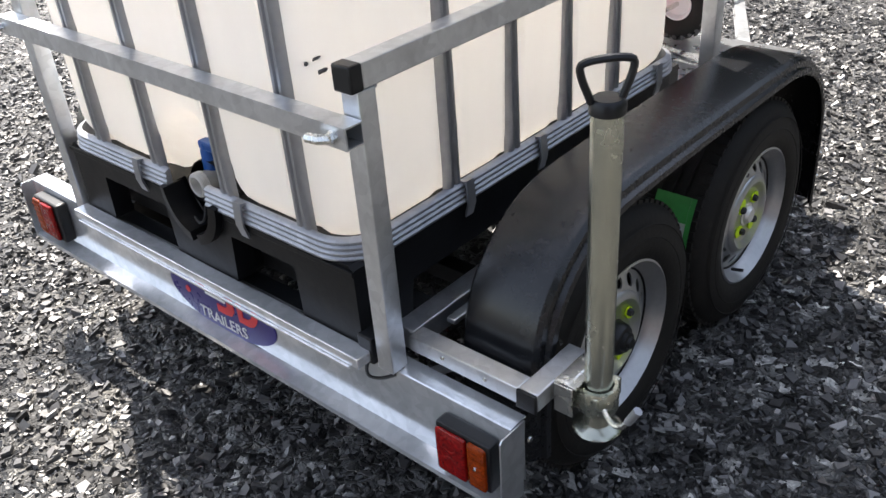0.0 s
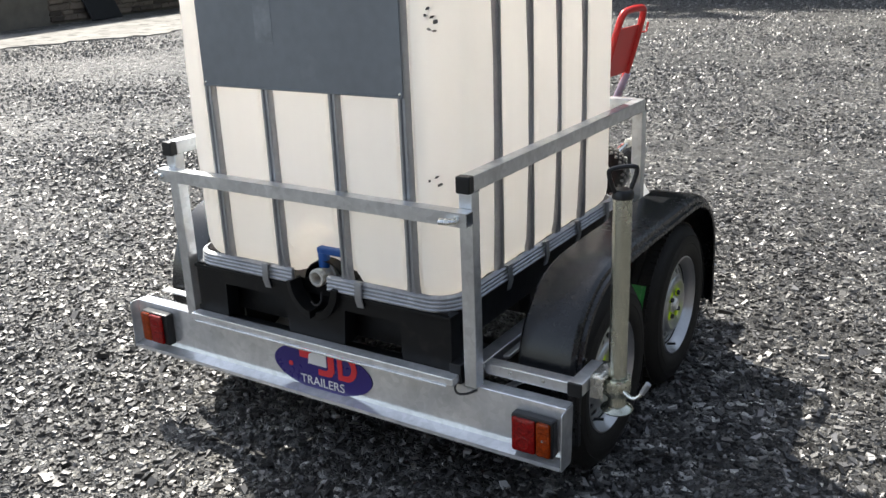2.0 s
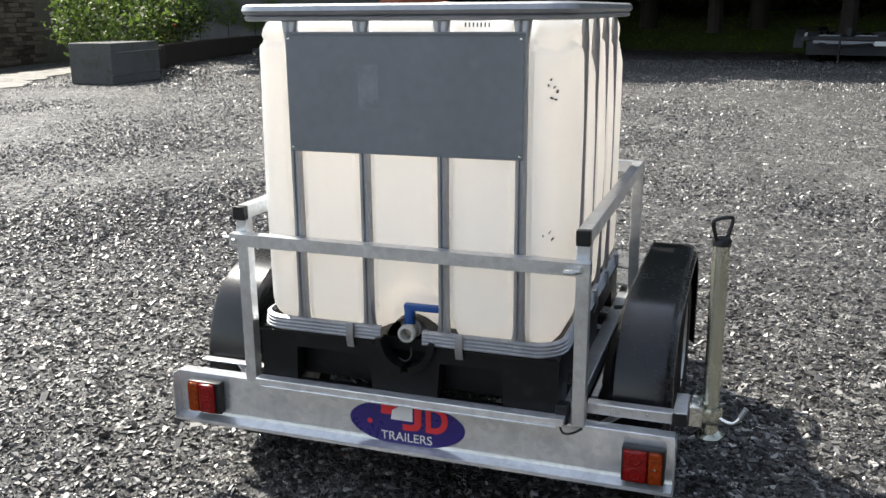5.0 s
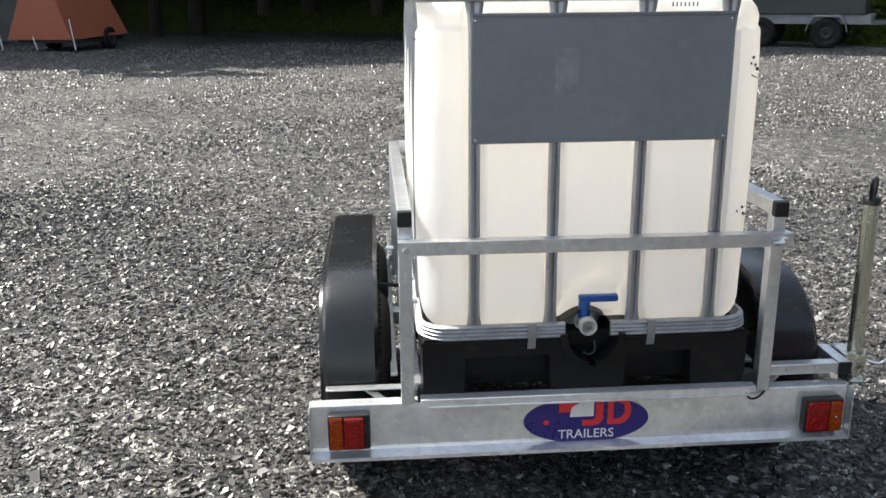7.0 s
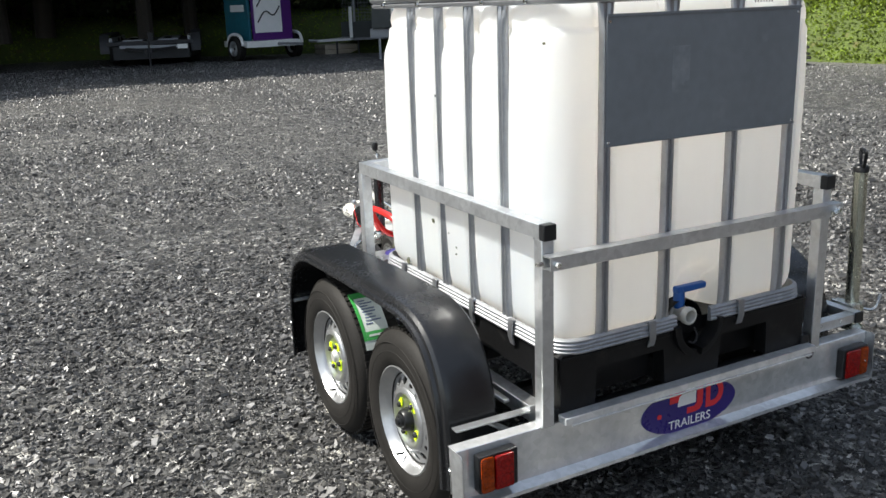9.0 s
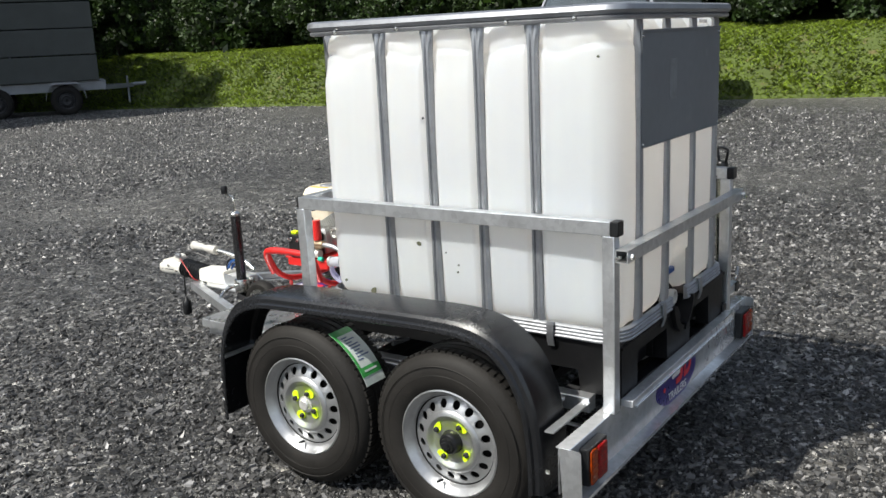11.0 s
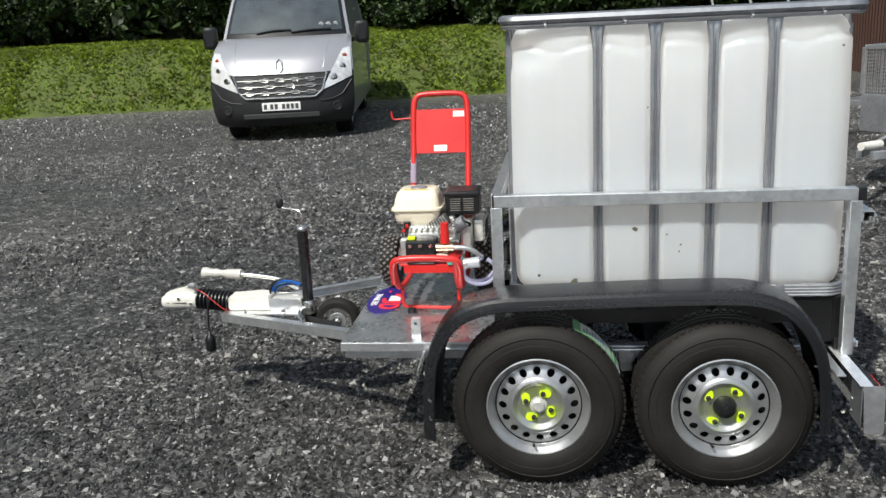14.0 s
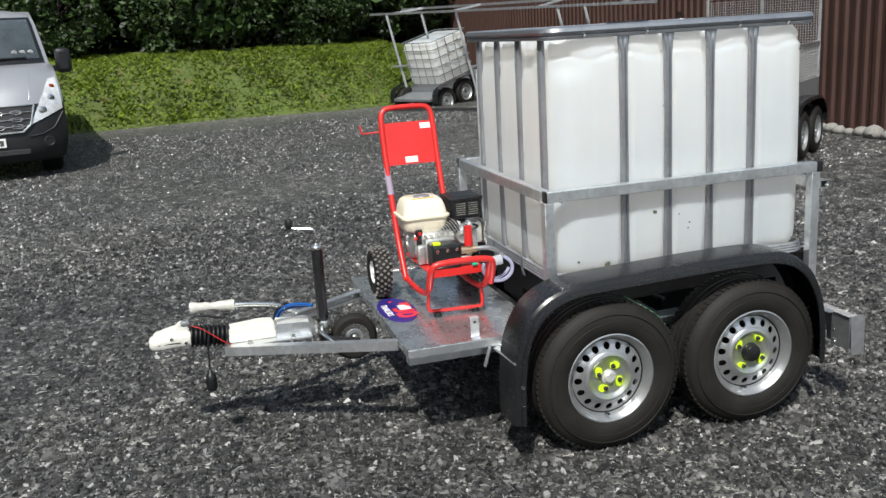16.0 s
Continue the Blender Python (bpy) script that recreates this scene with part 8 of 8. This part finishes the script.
    for z in (0.62, 0.82, 1.02, 1.22, 1.42, 1.6):
        part("cage_bar", ring_band((0, -0.2, z), 0.50, 0.58, 0.06, [(-0.008, -0.008), (0.008, -0.008), (0.008, 0.008), (-0.008, 0.008)], 4), CAGE, c, "", M)
    for x in (-0.35, -0.12, 0.12, 0.35):
        for y in (-0.785, 0.385):
            part("cage_bar", Tube([(x, y, 0.60), (x, y, 1.6)], 0.008, 6), CAGE, c, "", M)
    for y in (-0.6, -0.33, -0.06, 0.2):
        for x in (-0.505, 0.505):
            part("cage_bar", Tube([(x, y, 0.60), (x, y, 1.6)], 0.008, 6), CAGE, c, "", M)
    # low trailer whose drawbar and jockey wheel show beside the tank
    z0 = height(9, -2.5)
    k = thing("flat_trailer", (9.4, -3.4, z0), "low galvanised flat trailer with a jockey wheel", "trailer")
    part("drawbar", Beam((8.74, -1.70, z0 + 0.42), (9.2, -3.0, z0 + 0.42), 0.07, 0.07), ZINC, k)
    for dx in (-0.5, 0.5):
        part("drawbar_arm", Beam((8.95, -2.3, z0 + 0.42), (9.5 + dx, -3.6, z0 + 0.42), 0.05, 0.06), ZINC, k)
    part("deck_frame", Box((8.85, -5.6, z0 + 0.38), (10.25, -3.6, z0 + 0.46), 0.01), ZINC, k)
    for x in (8.75, 10.35):
        small_wheel(k, Matrix.Translation((x, -4.7, z0 + 0.29)) @ Matrix.Rotation(math.pi if x < 9 else 0, 4, "Z"))
    part("coupling", Tube([(8.76, -1.75, z0 + 0.46), (8.70, -1.47, z0 + 0.48)], 0.04, 10), WHITE_CAST, k)
    part("brake_lever", Tube([(8.85, -1.95, z0 + 0.46), (8.82, -1.80, z0 + 0.62)], 0.015, 8), CHROME, k)
    part("jockey_tube", Tube([(8.92, -2.35, z0 + 0.15), (8.92, -2.35, z0 + 0.72)], 0.024, 12), CHROME, k)
    part("jockey_wheel", Lathe([(0, 0.03), (0.09, 0.03), (0.10, 0), (0.09, -0.03), (0, -0.03)], 20, Matrix.Translation((8.92, -2.35, z0 + 0.105))), RUBBER, k)
    k.matrix_world = Matrix.Translation((-0.95, 0.06, 0.0)) @ k.matrix_world


rack_and_container()


def far_trailers():
    # boarded box trailer, side on, drawbar towards the tank
    z0 = height(11.6, 21.4)
    t = thing("box_trailer", (11.55, 21.3, z0), "dark boarded box trailer on a grey chassis by the bank", "trailer", turn=147)
    M = PLACE[t] @ Matrix.Scale(1.12, 4)
    for k in range(4):
        part("board", Box((-0.81, -1.75 - 0.01 * (k % 2), 0.80 + 0.63 * k), (2.62, -0.05 + 0.01 * (k % 2), 0.80 + 0.63 * k + 0.61), 0.02), BOARD, t, "dark weatherboard", M)
    for y in (-1.55, -0.25):
        part("side_rail", Box((-0.95, y - 0.05, 0.56), (2.70, y + 0.05, 0.795), 0.01), GREY_STEEL, t, "", M)
        part("drawbar_arm", Beam((-0.90, y, 0.60), (-1.62, -0.9, 0.60), 0.07, 0.10), GREY_STEEL, t, "", M)
    for x in (2.0, 1.1, -0.6):
        part("cross_rail", Box((x - 0.04, -1.50, 0.58), (x + 0.04, -0.30, 0.70), 0.005), GREY_STEEL, t, "", M)
    for x in (0.0, 1.54):
        for y, flip in ((-0.02, 1), (-1.78, -1)):
            small_wheel(t, M @ Matrix.Translation((x, y, 0.35)) @ Matrix.Rotation(flip * math.pi / 2, 4, "Z") @ Matrix.Scale(1.2, 4), "black tyre on a dark rim", "dark_rim")
    bm = bmesh.new()
    sweep(bm, None, [[M @ Vector((x, y, z)) for y, z in ((-0.16, z1), (0.06, z1), (0.06, z1 - 0.05), (0.05, z1 - 0.05), (0.05, z1 - 0.012), (-0.16, z1 - 0.012))] for x, z1 in ((-0.46, 0.42), (-0.40, 0.66), (-0.28, 0.80 - 0.01), (0.28, 0.79), (0.40, 0.66), (0.46, 0.42))])
    part("mudguard", bm, GREY_STEEL, t, "grey flat-topped mudguard")
    part("stand_leg", Beam((2.45, -0.2, 0.0), (2.45, -0.2, 0.56), 0.06, 0.06, 0.003, (1, 0, 0)), GREY_STEEL, t, "", M)
    part("jockey_tube", Tube([(-1.50, -0.9, 0.0), (-1.50, -0.9, 0.85)], 0.03, 10), GREY_STEEL, t, "", M)
    part("coupling", Tube([(-1.58, -0.9, 0.62), (-1.95, -0.9, 0.64)], 0.045, 10), GREY_STEEL, t, "", M)
    # caged trailer with its drawbar on two short props
    z0 = height(9.7, 26.5)
    t = thing("cage_trailer", (11.3, 26.9, z0), "dark mesh-sided trailer with its drawbar propped on short legs", "trailer", turn=-8)
    M = PLACE[t]
    part("deck", Box((-1.3, -0.85, 0.46), (1.6, 0.85, 0.54), 0.01), GREY_STEEL, t, "", M)
    for y in (-0.85, 0.85):
        part("side_board", Box((-1.28, y - 0.02, 0.545), (1.6, y + 0.02, 1.05), 0.005), BOARD, t, "dark side board", M)
        mesh_panel(t, M @ Matrix.Translation((-1.25, y, 1.06)) @ Matrix.Rotation(math.pi / 2, 4, "X"), 2.8, 0.95, 0.11, GREY_STEEL)
        part("drawbar_arm", Beam((-1.3, y * 0.6, 0.50), (-2.35, y * 0.06, 0.46), 0.06, 0.08), ZINC_DULL, t, "", M)
        small_wheel(t, M @ Matrix.Translation((0.5, y * 1.1, 0.30)) @ Matrix.Rotation(math.copysign(math.pi / 2, -y) + math.pi, 4, "Z"), "black tyre on a dark rim", "dark_rim")
    for x in (-1.25, 0.2, 1.58):
        part("cage_post", Box((x - 0.03, -0.88, 1.051), (x + 0.03, -0.872, 2.02)), ZINC_DULL, t, "", M)
    part("end_post", Box((-1.42, -0.9, 0.55), (-1.33, -0.80, 1.55), 0.005), WHITE, t, "white upright at the drawbar end", M)
    part("coupling", Tube([(-2.30, 0, 0.47), (-2.65, 0, 0.49)], 0.045, 10), GREY_STEEL, t, "", M)
    for x in (-1.75, -1.0):
        part("prop_leg", Tube([(x, -0.3, 0.004), (x, -0.3, 0.46)], 0.035, 8), DARK, t, "", M)
    # flat bed trailer with ramps; its dark colours stand for tree shade
    z0 = height(3.9, 28.8)
    t = thing("flat_bed_trailer", (3.95, 28.9, z0), "dull grey flat bed trailer, darkened to stand for the shade of the trees", "trailer", turn=-14)
    M = PLACE[t] @ Matrix.Scale(1.52, 4)
    part("deck", Box((-0.85, -1.2, 0.42), (0.85, 1.8, 0.50), 0.01), DARK, t, "", M)
    part("front_board", Box((-0.72, -1.24, 0.43), (0.72, -1.205, 0.50), 0.01), DARK, t, "dark front board", M)
    for x in (-0.34, 0.34):
        part("winch_drum", Lathe([(0, 0.07), (0.07, 0.06), (0.12, 0.02), (0.13, 0.0)], 18, M @ Matrix.Translation((x, -0.85, 0.50)) @ Matrix.Rotation(-math.pi / 2, 4, "Y")), GUNMETAL, t, "dark round drum on the deck")
        part("ramp", Box((x - 0.20, -1.12, 0.505), (x + 0.20, 1.7, 0.53), 0.005), GREY_STEEL, t, "", M)
    part("underframe", Box((-0.75, -1.15, 0.14), (0.75, 1.70, 0.415), 0.01), DARK, t, "dark underframe", M)
    part("front_rail", Beam((-0.60, -1.27, 0.40), (0.55, -1.27, 0.38), 0.04, 0.06), GREY_STEEL, t, "", M)
    part("number_board", Box((0.52, -1.30, 0.33), (0.72, -1.285, 0.42), 0.003), WHITE, t, "small white board", M)
    part("centre_post", Box((-0.05, -1.0, 0.50), (0.05, -0.92, 0.66), 0.01), DARK, t, "", M)
    for s in (-1, 1):
        for y in (0.2, 0.9):
            small_wheel(t, M @ Matrix.Translation((s * 0.90, y, 0.29)) @ Matrix.Rotation(math.pi if s < 0 else 0, 4, "Z"))
        bm = bmesh.new()
        sweep(bm, None, [[M @ Vector((s * x, y, z)) for x in (0.80, 0.98)] + [M @ Vector((s * x, y, z - 0.02)) for x in (0.98, 0.80)] for y, z in ((-1.22, 0.30), (-1.18, 0.50), (-1.02, 0.64), (-0.6, 0.66), (1.2, 0.66), (1.34, 0.5), (1.36, 0.32))])
        # grey mudguard coloured dark in place of the shade on it
        part("mudguard", bm, DARK, t)
        part("drawbar_arm", Beam((s * 0.5, -1.2, 0.36), (s * 0.05, -2.2, 0.34), 0.05, 0.06), DARK, t, "", M)
        part("side_rail", Box((s * 0.76 - 0.03, -1.2, 0.50), (s * 0.76 + 0.03, 1.75, 0.58), 0.005), GREY_STEEL, t, "", M)
    part("jockey_tube", Tube([M @ Vector((0.0, -1.9, 0.05)), M @ Vector((0.0, -1.9, 0.55))], 0.03, 10), DARK, t)
    # advertising trailer: two leaning boards in purple and teal on a white base
    z0 = height(7.1, 27.1)
    t = thing("advertising_trailer", (7.1, 27.2, z0), "small advertising trailer with purple, white and teal boards", "trailer", turn=14)
    M = PLACE[t] @ Matrix.Scale(1.38, 4)
    part("base", Prism([(-0.75, -0.55), (0.55, -0.75), (0.65, 0.75), (-0.65, 0.7)], 0.14, M @ Matrix.Translation((0, 0, 0.30))), WHITE, t, "white trailer base")
    part("board", Box((-0.55, -0.52, 0.45), (0.50, -0.46, 2.3), 0.01), PURPLE, t, "purple advertising board", M)
    part("board_print", Box((-0.50, -0.527, 0.62), (0.22, -0.521, 2.25)), SIGN_WHITE, t, "white print on the board", M)
    for k in range(3):
        part("print_stroke", Tube(soften([M @ Vector((-0.42, -0.53, 0.85 + 0.35 * k)), M @ Vector((-0.2, -0.53, 1.15 + 0.35 * k)), M @ Vector((0.0, -0.53, 0.95 + 0.35 * k)), M @ Vector((0.18, -0.53, 1.2 + 0.35 * k))], 2), 0.025, 5), INK, t)
    part("board", Box((-0.62, -0.45, 0.45), (-0.56, 0.6, 2.3), 0.01), TEAL, t, "teal advertising board", M)
    part("print_stroke", Box((-0.628, -0.35, 1.75), (-0.621, 0.4, 1.95)), SIGN_RED, t, "", M)
    part("print_stroke", Box((-0.628, -0.30, 1.1), (-0.621, 0.3, 1.25)), SIGN_WHITE, t, "", M)
    for s, y in ((-1, -0.1), (1, -0.1)):
        m = M @ Matrix.Translation((s * 0.85, y, 0.28)) @ Matrix.Rotation(math.pi if s < 0 else 0, 4, "Z") @ Matrix.Scale(0.95, 4)
        small_wheel(t, m)
        part("mudguard", Tube(soften([M @ Vector((s * 0.80, y - 0.34, 0.35)), M @ Vector((s * 0.80, y - 0.25, 0.60)), M @ Vector((s * 0.80, y + 0.25, 0.60)), M @ Vector((s * 0.80, y + 0.34, 0.35))], 2), 0.05, 6), SIGN_WHITE, t)
    part("drawbar", Beam((0, -0.6, 0.36), (0.1, -1.5, 0.36), 0.06, 0.06), GREY_STEEL, t, "", M)
    # stacked brown pallets beside it
    for k in range(2):
        solo("pallet_stack", Box((9.3, 27.4, height(9.3, 27.6) + 0.16 * k), (10.5, 28.4, height(9.3, 27.6) + 0.15 + 0.16 * k), 0.01), PALE_WOOD, "brown wooden pallet stacked beside the trailers", "pallet", "wooden pallets")
    # orange canvas cover over a small trailer, wedge-shaped
    z0 = height(-10.2, 25.0)
    t = thing("canvas_covered_trailer", (-10.2, 25.0, z0), "small trailer under a wedge-shaped orange canvas cover", "trailer", turn=-18)
    M = PLACE[t] @ Matrix.Scale(1.24, 4)
    rows = [[M @ Vector(p) for p in ring] for ring in (
        [(-0.92, -0.05, 0.28), (0.80, -0.05, 0.28), (1.05, 1.9, 0.35), (-0.75, 1.9, 0.35)],
        [(-0.55, 0.25, 1.6), (0.12, 0.25, 1.6), (0.62, 1.6, 1.6), (-0.35, 1.6, 1.6)],
        [(-0.40, 0.40, 2.5), (-0.25, 0.40, 2.5), (0.30, 1.4, 2.5), (-0.15, 1.4, 2.5)])]
    bm = bmesh.new()
    sweep(bm, None, rows)
    part("canvas", bm, ORANGE, t, "orange canvas cover", angle=20)
    part("chassis", Box((-0.7, 0.0, 0.20), (0.9, 1.9, 0.27), 0.01), DARK, t, "", M)
    for s in (-0.75, 0.95):
        small_wheel(t, M @ Matrix.Translation((s, 1.3, 0.26)) @ Matrix.Rotation(math.pi if s < 0 else 0, 4, "Z") @ Matrix.Scale(0.9, 4), "black tyre on a dark rim", "dark_rim")
    for x in (-1.05, -0.1, 0.92):
        part("peg", Tube([(x, -0.1, 0.05), (x - 0.05, -0.15, 0.75 if x != -0.1 else 0.35)], 0.012, 6), SIGN_WHITE, t, "thin white pole", M)


far_trailers()


# ---- loose slate chips over the yard, nearest the trailer ----
def chip_shapes(rng, pts, s, sides):
    """Flat broken chips: corners of the foot and of the smaller top, and the faces that join them."""
    n = len(pts)
    a = rng.rand(n) * 2 * np.pi
    elong = 0.45 + 0.55 * rng.rand(n)
    th = s * (0.12 + 0.28 * rng.rand(n))
    tilt = rng.normal(0, 0.28, (n, 2))
    zb = np.array([height(x, y) for x, y in pts]) + 0.001 + 0.005 * rng.rand(n)
    v = np.empty((n, 2 * sides, 3))
    for k in range(sides):
        ang = 2 * np.pi * (k + 0.5) / sides + rng.uniform(-1, 1, n) * 2.4 / sides
        r = s * (0.55 + 0.9 * rng.rand(n))
        lx, ly = r * np.cos(ang), r * np.sin(ang) * elong
        x, y = lx * np.cos(a) - ly * np.sin(a), lx * np.sin(a) + ly * np.cos(a)
        lift = x * tilt[:, 0] + y * tilt[:, 1]
        v[:, k] = np.column_stack([pts[:, 0] + x * 1.08, pts[:, 1] + y * 1.08, zb + lift - 0.006])
        v[:, sides + k] = np.column_stack([pts[:, 0] + x * 0.90, pts[:, 1] + y * 0.90, zb + lift + th])
    first = np.arange(n)[:, None] * 2 * sides
    tops = (first + np.arange(sides, 2 * sides)[None]).reshape(-1)
    ring = np.array([[k, (k + 1) % sides, sides + (k + 1) % sides, sides + k] for k in range(sides)])
    walls = (first[:, :, None] + ring[None]).reshape(-1)
    return v.reshape(-1, 3), np.concatenate([tops, walls]), np.concatenate([np.full(n, sides), np.full(n * sides, 4)])


def stone_points(rng, pts, s, sides, rise):
    """Broken stones that show only an uneven peak over the packed ground."""
    n = len(pts)
    zb = np.array([height(x, y) for x, y in pts]) + 0.002
    v = np.empty((n, sides + 1, 3))
    turn = rng.rand(n) * 2 * np.pi
    for k in range(sides):
        ang = turn + 2 * np.pi * k / sides + rng.uniform(-1, 1, n) * 1.3 / sides
        r = s * (0.55 + 0.9 * rng.rand(n))
        v[:, k] = np.column_stack([pts[:, 0] + r * np.cos(ang), pts[:, 1] + r * np.sin(ang), zb - 0.004])
    off = rng.uniform(-0.6, 0.6, (n, 2)) * s[:, None]
    v[:, sides] = np.column_stack([pts + off, zb + s * rise * (0.3 + 0.7 * rng.rand(n))])
    first = np.arange(n)[:, None] * (sides + 1)
    ring = np.array([[k, (k + 1) % sides, sides] for k in range(sides)])
    return v.reshape(-1, 3), (first[:, :, None] + ring[None]).reshape(-1), np.full(n * sides, 3)


def gravel():
    rng = np.random.RandomState(3)

    def strewn(tries, most, reach, floor, side):
        """Places, denser where the way round the trailer passes; fewer on the packed side if side is set."""
        u = rng.rand(tries, 2)
        pts = np.column_stack([-9.5 + 18.5 * u[:, 0], -4.0 + 19.0 * u[:, 1]])
        d = np.hypot(np.maximum(np.abs(pts[:, 0] + 0.5) - 0.9, 0), np.maximum(np.abs(pts[:, 1] - 0.9) - 1.4, 0))
        soft = np.clip((9.0 - np.hypot(pts[:, 0] + 0.4, (pts[:, 1] - 3.2) * 0.85)) / 4.0, 0, 1)
        like = (np.clip(1.1 - d / reach, 0.0, 1.0) ** 1.3 + floor) * soft
        if side:
            like *= 1 - 0.30 * np.clip((pts[:, 0] - 0.3) / 0.9, 0, 1) * np.clip((pts[:, 1] + 1.2) / 1.2, 0, 1)
        keep = rng.rand(tries) < like
        return pts[keep][:most], d[keep][:most]
    pts, d = strewn(620000, 100000, 4.4, 0.13, True)
    s = (0.0066 + 0.0135 * rng.rand(len(pts)) ** 2.3) * (1 + 0.06 * d)
    s[rng.rand(len(pts)) < 0.02] *= 1.5
    sets = [chip_shapes(rng, pts, s, 4)]
    pts, d = strewn(900000, 115000, 3.4, 0.06, False)
    s = (0.0036 + 0.0050 * rng.rand(len(pts)) ** 1.5) * (1 + 0.07 * d)
    sets.append(stone_points(rng, pts, s, 3, 1.0))
    # coarser stones right across the yard
    u = rng.rand(360000, 2)
    pts = np.column_stack([-17 + 32 * u[:, 0], -5.8 + 34 * u[:, 1]])
    d = np.hypot(np.maximum(np.abs(pts[:, 0] + 0.5) - 2.2, 0), np.maximum(np.abs(pts[:, 1] - 0.9) - 2.6, 0))
    clump = np.array([noise.noise(Vector((x * 0.9, y * 0.9, 2))) for x, y in pts])
    keep = (rng.rand(len(pts)) < np.clip(d / 1.6, 0.08, 1) * np.clip(1.15 - d / 26, 0.25, 1) * np.clip(0.88 + 0.6 * clump, 0.55, 1)) & (pts[:, 0] < 14.5) & (pts[:, 1] < 33 - 0.62 * np.maximum(pts[:, 0], 0) * 1.6)
    pts, d = pts[keep][:195000], d[keep][:195000]
    s = (0.008 + 0.012 * rng.rand(len(pts)) ** 2) * (1 + 0.045 * d)
    sets.append(stone_points(rng, pts, s, 4, 1.1))
    v = np.concatenate([q[0] for q in sets])
    starts = np.cumsum([0] + [len(q[0]) for q in sets])
    loops = np.concatenate([q[1] + k for q, k in zip(sets, starts)]).astype(np.int32)
    counts = np.concatenate([q[2] for q in sets])
    me = bpy.data.meshes.new("gravel")
    me.vertices.add(len(v))
    me.vertices.foreach_set("co", v.reshape(-1))
    me.loops.add(len(loops))
    me.loops.foreach_set("vertex_index", loops)
    me.polygons.add(len(counts))
    me.polygons.foreach_set("loop_start", np.concatenate([[0], np.cumsum(counts)[:-1]]).astype(np.int32))
    me.materials.append(CHIP)
    me.polygons.foreach_set("use_smooth", [False] * len(counts))
    me.update(calc_edges=True)
    me.validate()
    solo("gravel", me, None, "loose angular grey slate chips covering the yard", "gravel", kind="stuff")


gravel()
